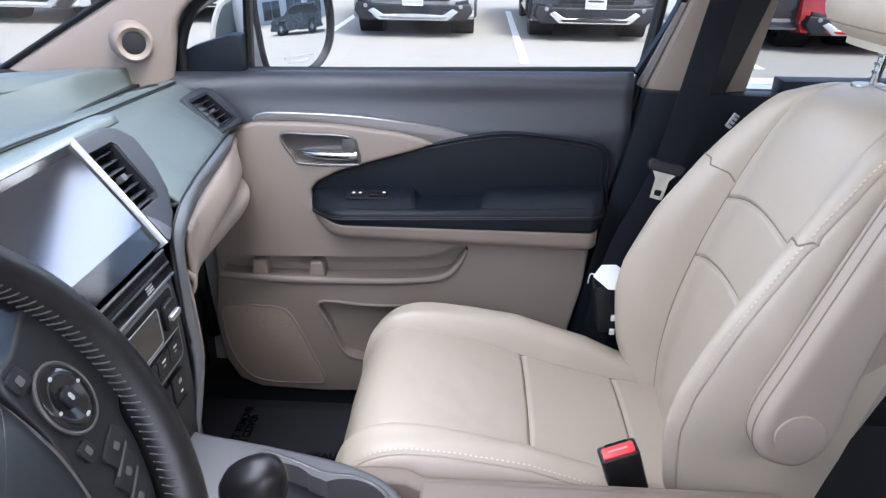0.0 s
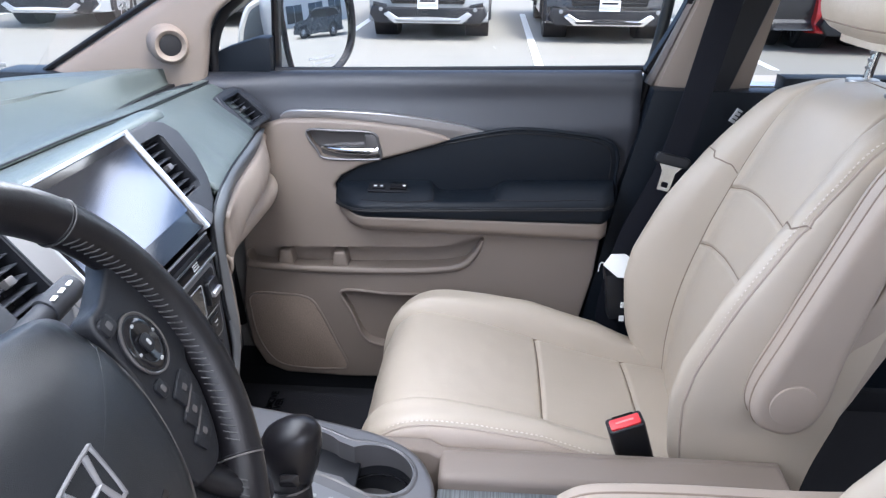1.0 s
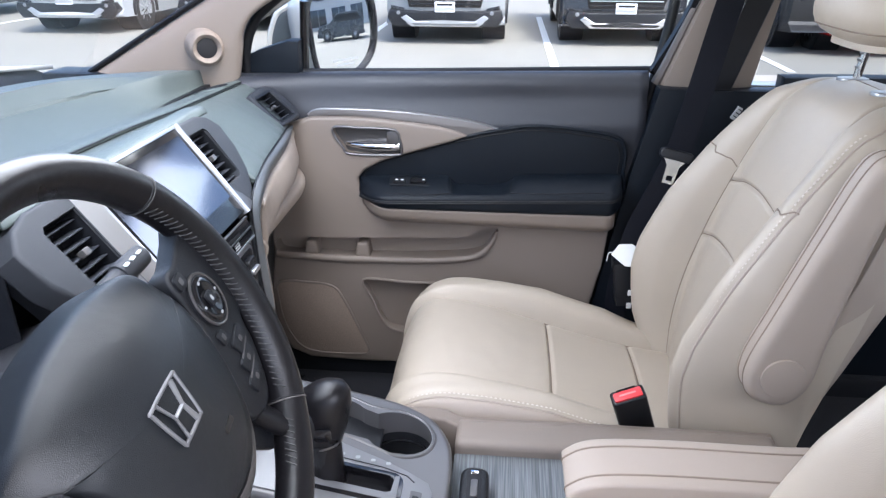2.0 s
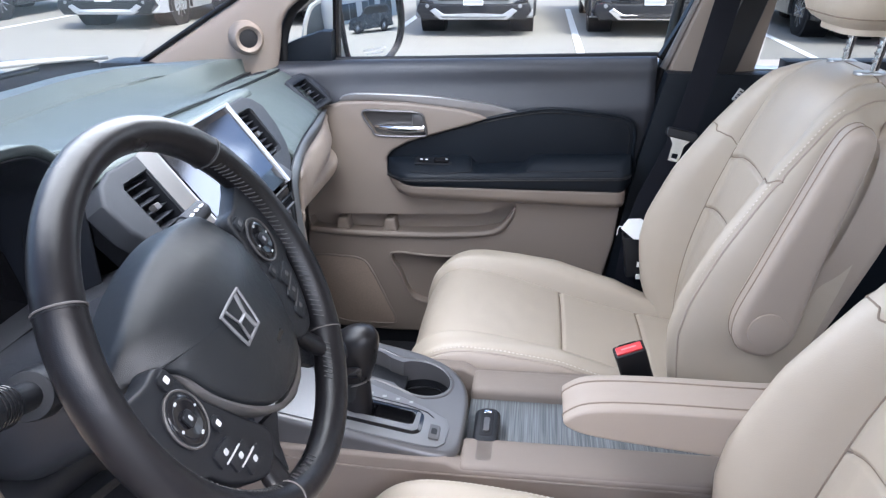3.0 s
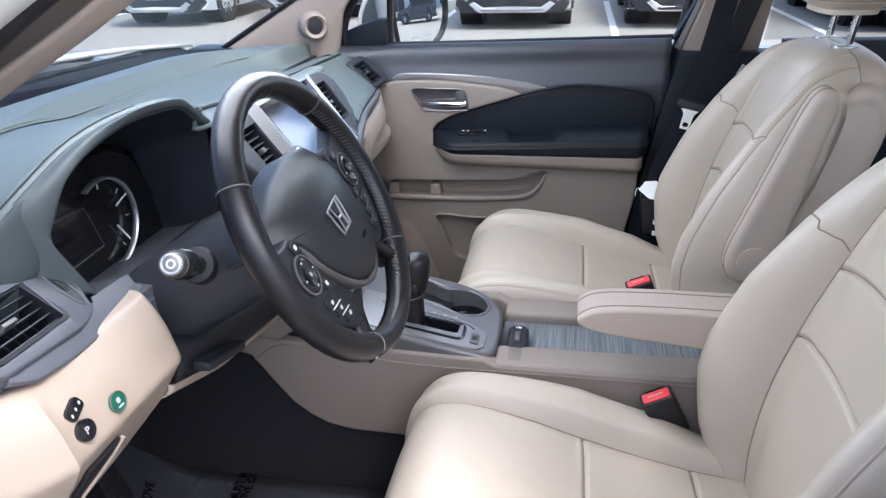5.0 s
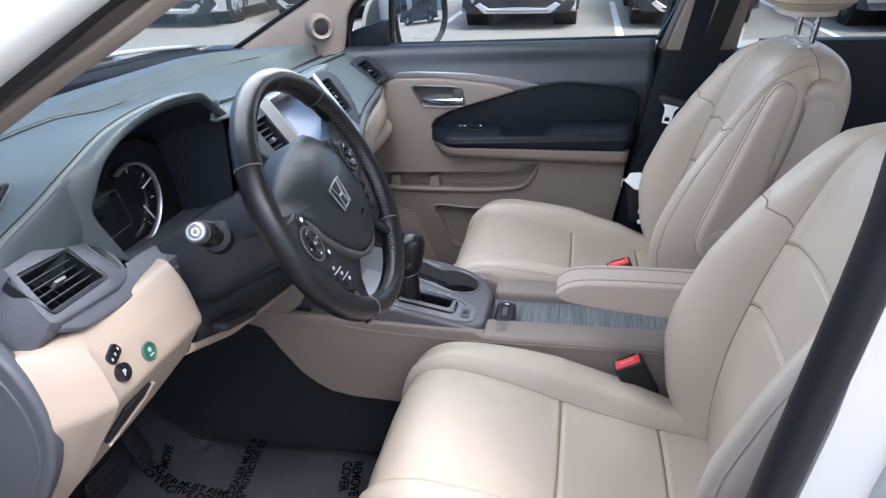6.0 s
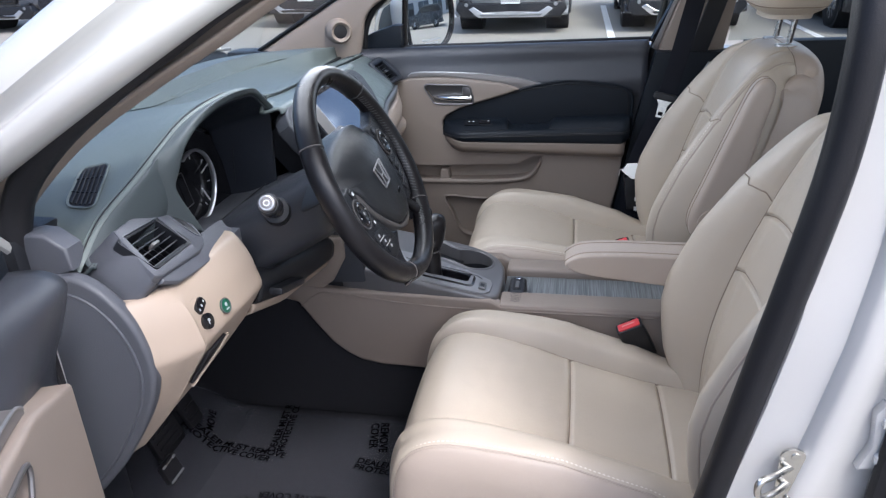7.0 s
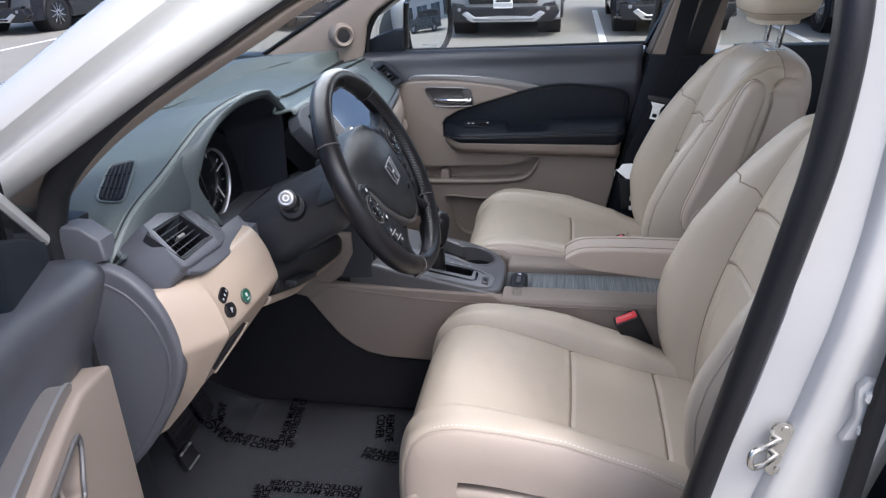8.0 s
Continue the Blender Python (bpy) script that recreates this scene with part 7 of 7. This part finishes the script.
hs = cr([(-0.584, 1.18), (-0.582, 1.23), (-0.573, 1.264), (-0.555, 1.297), (-0.52, 1.315), (-0.49, 1.322), (-0.472, 1.30), (-0.468, 1.24), (-0.470, 1.17), (-0.49, 1.15), (-0.55, 1.155)], 50, True)
# dark grey carries the shade on this side of the white housing
part("mirror_housing", prism([tuple(q) for q in hs], plane_y(1.622), 0.10, 0.02, 3), material("shaded_mirror_housing", (0.05, 0.058, 0.065), 0.35, vary=0.1), mir, "shaded inner face of the white mirror housing, in dark grey")
part("housing_edge", tube([(x, 1.628, z) for x, z in hs], 0.008, 8, True), WHITE_PAINT, mir)
part("mirror_arm", tube([(-0.52, 1.40, 1.205), (-0.52, 1.48, 1.195), (-0.505, 1.58, 1.19)], [0.03, 0.028, 0.026], 12), DOOR_BLACK, mir)

part("shut_face", prism([(-0.612, 1.335), (-0.588, 1.335), (-0.588, 1.42), (-0.612, 1.42)], Matrix.Translation((0, 0, 0.42)), 0.66, 0.004), WHITE_PAINT, door)
part("lining_seal", tube([(-0.575, 1.335, 0.45), (-0.578, 1.33, 0.8), (-0.575, 1.335, 1.15)], 0.010, 8), RUBBER, door)
HINGE = Matrix.Translation((-0.62, -0.22, 0.0))
MIR = Matrix.Translation((0, 2 * CY, 0)) @ Matrix.Diagonal((1, -1, 1, 1))
open_door = copy_thing(door, HINGE @ Matrix.Rotation(radians(-68), 4, "Z") @ HINGE.inverted() @ MIR @ Matrix.Translation((-0.62, 1.44, 0.5)))
open_door.name = "front_door"
_dm = HINGE @ Matrix.Rotation(radians(-68), 4, "Z") @ HINGE.inverted() @ MIR
part("frame_face", tube([tuple(_dm @ Vector((x - 0.02, y - 0.028, z + 0.002))) for x, y, z in fr2d[:26]], 0.0055, 8, False, 1.5), WHITE_PAINT, open_door)
tagged(open_door, "white driver door standing open, tan and black lining")

# tweeter in the far pillar trim
twt = thing("tweeter", (-0.61, 1.318, 1.264), "small round tweeter in tan front pillar trim", "speaker")
tc0 = Vector((-0.598, 1.272, 1.261))
tf = face_frame(tc0, Vector((0.86, 0.45, 0)), Vector((0, 0, 1)))
part("housing", grid([[tuple(tf @ Vector((r * math.cos(a), r * math.sin(a), w))) for a in np.linspace(0, 2 * math.pi, 36, endpoint=False)] for r, w in ((0.041, -0.05), (0.037, -0.01), (0.032, 0.008), (0.028, 0.012), (0.022, 0.008), (0.0195, 0.002))], False, True), TAUPE, twt, "", 50)
part("grille", prism(ellipse(0.0200, 0.0200, 32), tf @ Matrix.Translation((0, 0, -0.002)), 0.006, 0.002), RUBBER, twt, "black round grille")

# striker on the near middle pillar
stk = thing("door_striker", (0.335, -0.19, 0.985), "zinc plated door striker on white pillar", "striker")
part("plate", prism(rounded(0.026, 0.076, 0.012), plane_y(-0.190, -1) @ Matrix.Translation((0.338, 0.977, 0)), 0.005, 0.0015), STEEL, stk)
part("loop", tube(cr([(0.338, -0.192, 0.990), (0.318, -0.212, 0.994), (0.304, -0.222, 0.995), (0.299, -0.225, 0.991), (0.298, -0.226, 0.984), (0.300, -0.225, 0.976), (0.306, -0.221, 0.971), (0.320, -0.211, 0.970), (0.338, -0.192, 0.968)], 60), 0.0038, 10), STEEL, stk, "squared striker loop")
for z in (1.006, 0.949):
    part("screw", rod((0.340, -0.194, z), (0.340, -0.197, z), 0.0048, n=12, bevel=0.001), STEEL, stk)
hg = part("hinge_leaf", prism([(0.398, 1.000), (0.424, 1.004), (0.432, 1.075), (0.412, 1.082), (0.404, 1.07), (0.408, 1.03)], plane_y(-0.186, -1), 0.014, 0.003), WHITE_PAINT, shell, "white painted rear door hinge")
for z in (1.018, 1.062):
    part("bolt", rod((0.417, -0.198, z), (0.417, -0.206, z), 0.0075, n=6, bevel=0.001), WHITE_PAINT, hg)

tag_ = thing("fabric_tag", (0.446, 1.214, 1.16), "small woven tag sewn to passenger seat side", "tag")
part("cloth", block((0.446, 1.216, 1.164), (0.011, 0.004, 0.026), Matrix.Rotation(radians(28), 4, "Y"), 0.001), PRINT_GREY, tag_)
for k in range(3):
    part("print_bar", block((0.4445 + 0.004 * k, 1.2128, 1.158 + 0.006 * k), (0.010, 0.001, 0.002), Matrix.Rotation(radians(28), 4, "Y"), 0), DASH_DARK, tag_)

# ---- pedals and mats ----
ped = thing("pedals", (-0.70, 0.10, 0.55), "black rubber brake and accelerator pedals", "pedal")
for c, w, h, n in (((-0.665, 0.155, 0.645), 0.085, 0.060, "brake_pedal"), ((-0.70, 0.285, 0.63), 0.045, 0.11, "accelerator_pedal")):
    m = face_frame(c, (0, 1, 0), (-0.4, 0, 1))
    p = part(n, prism(rounded(w, h, 0.008), m, 0.012, 0.003), RUBBER, ped)
    for i in range(4):
        part("rib", prism(rounded(w * 0.8, h * 0.08, 0.002, 2), m @ Matrix.Translation((0, -h * 0.33 + i * h * 0.22, 0.011)), 0.004, 0.001), RUBBER, p)
    part("pedal_arm", tube([(c[0] - 0.01, c[1], c[2]), (c[0] - 0.10, c[1], c[2] + 0.12), (c[0] - 0.15, c[1], c[2] + 0.30)], 0.009, 8), DASH_DARK, ped)
pbp = face_frame((-0.60, 0.062, 0.655), (0, 1, 0), (-0.4, 0, 1))
pk_ = part("parking_pedal", prism(rounded(0.044, 0.042, 0.006), pbp, 0.012, 0.003), RUBBER, ped, "rubber parking pedal with bright ribs")
for b_ in (-0.016, 0.016):
    part("rib", prism(rounded(0.040, 0.004, 0.0015), pbp @ Matrix.Translation((0, b_, 0.011)), 0.003, 0.001), SILVER, pk_)

FILM = bpy.data.materials.new("clear_film")
FILM.use_nodes = True
_b = FILM.node_tree.nodes["Principled BSDF"]
_b.inputs["Base Color"].default_value = (0.13, 0.135, 0.165, 1)
_b.inputs["Roughness"].default_value = 0.14
_fn = FILM.node_tree
_ft = _fn.nodes.new("ShaderNodeTexCoord")
_f1 = _fn.nodes.new("ShaderNodeTexNoise")
_f1.inputs["Scale"].default_value, _f1.inputs["Detail"].default_value, _f1.inputs["Distortion"].default_value = 9.0, 5.0, 1.6
_fn.links.new(_ft.outputs["Object"], _f1.inputs["Vector"])
_fb = _fn.nodes.new("ShaderNodeBump")
_fb.inputs["Strength"].default_value, _fb.inputs["Distance"].default_value = 0.5, 0.012
_fn.links.new(_f1.outputs["Fac"], _fb.inputs["Height"])
_fn.links.new(_fb.outputs[0], _b.inputs["Normal"])
_b.inputs["Alpha"].default_value = 0.19
# same film with lower alpha, which paints in the passenger footwell's shade
FILM_DIM = FILM.copy()
FILM_DIM.name = "clear_film_shaded"
FILM_DIM.node_tree.nodes["Principled BSDF"].inputs["Alpha"].default_value = 0.12
INK = material("film_ink", (0.003, 0.003, 0.004), 0.9, vary=0.1, spec=0.0)


def film_z(x, y):
    """Height of the wrinkled film over the floor."""
    w = 0.0012 * noise.noise((x * 7, y * 7, 1.7)) + 0.0010 * noise.noise((x * 33, y * 26, 4.1))
    ruck = math.exp(-((x + 0.64) / 0.05) ** 2 - ((y - 0.425) / 0.030) ** 2) if y < 0.6 else math.exp(-((x + 0.30) / 0.06) ** 2 - ((y - 0.88) / 0.05) ** 2)
    edge = math.exp(-((x + 0.60 - 0.35 * (y - 0.40)) / 0.022) ** 2) if y < 0.6 else 0.0
    fold = (1 - abs(noise.noise((x * 15 + y * 11, y * 17 - x * 8, 8.3)))) ** 7
    w = abs(w) + ruck * 0.034 * fold + edge * 0.006 * fold + 0.0016 * (1 - abs(noise.noise((x * 5 + y * 3, y * 4 - x * 6, 5.5)))) ** 14
    return FLOOR + 0.004 + w + max(0, (-0.66 - x)) * 0.75


def film(name, x0, x1, y0, y1, label):
    t = thing(name, ((x0 + x1) / 2, (y0 + y1) / 2, FLOOR), label, "floor cover")
    rows = [[(x, y, film_z(x, y)) for y in np.linspace(y0, y1, 110)] for x in np.linspace(x0, x1, 150)]
    part("sheet", grid(rows), FILM if y0 < 0.5 else FILM_DIM, t, "clear printed plastic film", 60)
    return t


def words(text, at, size, rz, parent, width=0.0, mat=INK):
    return letters(text, size, Matrix.Translation((at[0], at[1], 0)) @ Matrix.Rotation(radians(rz), 4, "Z"), mat, parent, "printed_line", False, width)


fd = film("driver_floor_film", -0.80, -0.17, 0.0, 0.45, "clear plastic film with black print on driver floor")
TX = "DEALER MUST REMOVE\nPROTECTIVE COVER"
for tx, x, y, rz, w in ((TX, -0.729, 0.326, -7, 0.237), (TX, -0.521, 0.314, 97, 0.237), (TX, -0.305, 0.179, 181, 0.225), (TX, -0.333, 0.304, -7, 0.237), ("REMOVE\nCOVER", -0.312, 0.440, -79, 0.10), ("MOVE", -0.677, 0.341, 106, 0.055), ("DE\nPR", -0.692, 0.203, -114, 0.028), ("DE\nPR", -0.509, 0.161, -75, 0.028)):
    words(tx, (x, y, 0), 0.0225, rz, fd, w)
fp = film("passenger_floor_film", -0.80, -0.15, 0.78, 1.26, "clear plastic film with black print on passenger floor")
for x, y, rz in ((-0.45, 1.02, 90), (-0.30, 1.10, 5), (-0.60, 0.95, 90)):
    words(TX, (x, y, 0), 0.0225, rz, fp, 0.237)


# ---- the car park ----
for i, (x, y0) in enumerate(((0.62, 9.25), (3.55, 9.25), (-2.35, 9.25), (-9.67, 9.25), (6.4, 9.25))):
    l = part("bay_line", block((x, y0 + 3.2, GROUND + 0.004), (0.11, 6.4, 0.004), bevel=0), LINE, None, "worn white parking bay line", 0)
    tagged(l, category="line", group="bay lines", kind="structure")


def paint(name, c, r=0.22):
    return material(name, c, r, vary=0.03, coat=0.5)


TYRE = material("tyre_rubber", (0.02, 0.02, 0.021), 0.8, grain=0.6, grain_scale=160, vary=0.25)
ALLOY = material("alloy", (0.50, 0.51, 0.53), 0.28, metal=0.9, vary=0.05)
LAMP = material("lamp_lens", (0.55, 0.57, 0.60), 0.08, vary=0.1, coat=0.8)
CAR_GLASS = material("dark_car_glass", (0.02, 0.025, 0.03), 0.05, vary=0.1, spec=0.7)


def parked_car(m, body_mat, label, skid=SILVER, grille=GLOSS_BLACK, lift=0.0):
    """A sport utility car whose nose points to local -y, its front axle at y = 0.9; m places it on the ground."""
    c = thing("parked_car", (0, 0, 0), label, "car", "parked cars")
    W = 0.92
    prof = cr([(0.0, 0.42), (-0.02, 0.62), (0.03, 0.86), (0.12, 1.0), (0.6, 1.08), (1.25, 1.14), (1.75, 1.50), (2.2, 1.66), (3.2, 1.66), (4.2, 1.55), (4.55, 1.12), (4.65, 0.9), (4.62, 0.45), (4.4, 0.28), (0.3, 0.25)], 90, True)
    rows = []
    for v in (-1.0, -0.97, -0.85, -0.5, 0, 0.5, 0.85, 0.97, 1.0):
        rr = []
        for y, z in prof:
            s = 1.0 - 0.16 * max(0, (z - 1.05) / 0.6)
            nose = 0.16 * abs(v) ** 3 * (1 if y < 1.0 else 0) * (1 - min(1, max(0, y)) )
            shrink = 1 if abs(v) < 0.99 else 0.985
            zz = 0.9 + (z - 0.9) * shrink
            rr.append((v * W * s, y + nose, zz))
        rows.append(rr)
    part("body", grid(rows, False, True, True), body_mat, c, "", 35)
    part("bumper", prism([(-0.80, 0.26), (0.80, 0.26), (0.90, 0.40), (0.86, 0.52), (0.55, 0.50), (-0.55, 0.50), (-0.86, 0.52), (-0.90, 0.40)], Matrix(((1, 0, 0, 0), (0, 0, 1, -0.045), (0, 1, 0, 0), (0, 0, 0, 1))), 0.30, 0.03, 3), DASH_DARK, c, "black lower bumper")
    part("skid_plate", prism([(-0.52, 0.27), (0.52, 0.27), (0.68, 0.40), (0.60, 0.44), (0.45, 0.345), (-0.45, 0.345), (-0.60, 0.44), (-0.68, 0.40)], Matrix(((1, 0, 0, 0), (0, 0, 1, -0.07), (0, 1, 0, 0), (0, 0, 0, 1))), 0.05, 0.012, 3), skid, c, "silver skid plate")
    gr = part("grille", prism([(-0.55, 0.55), (0.55, 0.55), (0.62, 0.80), (0.5, 0.86), (-0.5, 0.86), (-0.62, 0.80)], Matrix(((1, 0, 0, 0), (0, 0, 1, -0.045), (0, 1, 0, 0), (0, 0, 0, 1))), 0.10, 0.015), grille, c, "black front grille")
    for i in range(4):
        part("grille_bar", block((0, -0.05, 0.60 + 0.065 * i), (1.08, 0.02, 0.016), bevel=0.004), SILVER if i % 2 else DASH_DARK, gr)
    part("number_plate", block((0, -0.065, 0.56), (0.31, 0.012, 0.155), bevel=0.003), PRINT_WHITE, c, "dealer plate")
    part("plate_band", block((0, -0.073, 0.535), (0.29, 0.004, 0.05), bevel=0), PRINT_GREY, c)
    part("plate_bar", block((0, -0.073, 0.595), (0.24, 0.004, 0.03), bevel=0), DASH_DARK, c)
    for sx in (-1, 1):
        part("headlight", prism([(sx * 0.60, 0.80), (sx * 0.86, 0.84), (sx * 0.87, 0.93), (sx * 0.62, 0.89)], Matrix(((1, 0, 0, 0), (0, 0, 1, -0.015), (0, 1, 0, 0), (0, 0, 0, 1))), 0.16, 0.015), LAMP, c, "clear headlight")
        part("fog_light", rod((sx * 0.72, -0.02, 0.47), (sx * 0.72, -0.055, 0.47), 0.030, n=20, bevel=0.006), GRAPHITE, c)
        part("intake", prism([(sx * 0.60, 0.42), (sx * 0.84, 0.46), (sx * 0.84, 0.58), (sx * 0.64, 0.54)], Matrix(((1, 0, 0, 0), (0, 0, 1, -0.030), (0, 1, 0, 0), (0, 0, 0, 1))), 0.06, 0.01), GLOSS_BLACK, c)
        for yy in (0.92, 3.72):
            xo = sx * 0.81
            prof2 = [(-0.115, 0.24), (-0.115, 0.34), (-0.09, 0.362), (0.09, 0.362), (0.115, 0.34), (0.115, 0.24)]
            tyre = part("wheel", grid([[(xo + a, yy + r * math.cos(q), 0.362 + r * math.sin(q)) for a, r in prof2] for q in np.linspace(0, 2 * math.pi, 40, endpoint=False)], True, False), TYRE, c, "black tyre on alloy wheel", 50)
            part("rim", rod((xo + sx * 0.06, yy, 0.362), (xo + sx * 0.085, yy, 0.362), 0.245, n=36, bevel=0.01), GRAPHITE, tyre)
            for k in range(10):
                a = 2 * math.pi * k / 10 + 0.3
                part("spoke", tube([(xo + sx * 0.095, yy + 0.03 * math.cos(a), 0.362 + 0.03 * math.sin(a)), (xo + sx * 0.098, yy + 0.235 * math.cos(a), 0.362 + 0.235 * math.sin(a))], [0.022, 0.014], 8), ALLOY, tyre)
            part("arch", tube([(sx * 0.925, yy + 0.42 * math.cos(q), 0.36 + 0.42 * math.sin(q)) for q in np.linspace(-0.2, math.pi + 0.2, 30)], 0.035, 8), DASH_DARK, c, "black wheel arch")
            part("arch_well", rod((sx * 0.55, yy, 0.36), (sx * 0.918, yy, 0.36), 0.405, n=36), RUBBER, c)
        part("side_window", prism([(1.55, 1.13), (4.35, 1.13), (4.1, 1.50), (2.2, 1.58), (1.85, 1.50)], Matrix(((0, 0, 1, sx * 0.875 - 0.01), (1, 0, 0, 0), (0, 1, 0, 0), (0, 0, 0, 1))), 0.02, 0.0), CAR_GLASS, c)
    ws = [[(s * W * (1 - 0.16 * max(0, (z - 1.05) / 0.6)) * 0.9, y - 0.012, z + 0.012) for s in np.linspace(-1, 1, 8)] for y, z in ((1.30, 1.17), (1.52, 1.33), (1.74, 1.49), (2.05, 1.61))]
    part("windscreen", grid(ws), CAR_GLASS, c)
    c.matrix_basis = m
    return c


GREY_P = paint("grey_car_paint", (0.22, 0.23, 0.235))
BLACK_P = paint("black_car_paint", (0.02, 0.02, 0.023))
RED_P = paint("red_car_paint", (0.45, 0.02, 0.02))
SILVER_P = paint("silver_car_paint", (0.42, 0.44, 0.45))
parked_car(pose(-0.98, 11.35, GROUND), GREY_P, "grey parked utility car with silver skid plate")
parked_car(pose(1.75, 11.35, GROUND), BLACK_P, "black parked utility car with bright grille", skid=CHROME)
parked_car(pose(5.45, 10.6, GROUND), RED_P, "red parked utility car")
parked_car(pose(-4.9, 12.6, GROUND), BLACK_P, "dark parked utility car")
parked_car(pose(-7.45, 11.95, GROUND), SILVER_P, "pale silver parked utility car")
parked_car(pose(-11.45, 12.45, GROUND), BLACK_P, "black parked utility car at the row end")
parked_car(pose(8.0, 12.0, GROUND), GREY_P, "grey parked utility car")
parked_car(pose(15.3, 2.4, GROUND, 0, 0, 20), BLACK_P, "black parked utility car behind")
bld = thing("building", (34, 12, GROUND), "pale dealership building with dark windows behind the car park", "building")
part("wall", block((36, 8, 4.2), (4, 44, 8.6), bevel=0.02), material("pale_render", (0.55, 0.54, 0.52), 0.8, grain=0.3, grain_scale=60, vary=0.06, vary_scale=0.6), bld)
for i in range(9):
    for k, z in enumerate((1.6, 5.2)):
        w = part("window", block((33.96, -10.5 + 4.6 * i, z), (0.10, 3.2, 2.4), bevel=0.02), CAR_GLASS, bld, "dark framed window")
        part("frame", block((33.90, -10.5 + 4.6 * i, z - 1.25), (0.12, 3.4, 0.10), bevel=0.01), GRAPHITE, w)
        part("mullion", block((33.90, -10.5 + 4.6 * i, z), (0.08, 0.08, 2.4), bevel=0.01), GRAPHITE, w)
part("roof_edge", block((35.9, 8, 8.6), (4.4, 44.6, 0.35), bevel=0.03), GRAPHITE, bld)
parked_car(pose(4.9, 15.5, GROUND, 0, 0, 180), BLACK_P, "dark parked utility car beyond the bays")
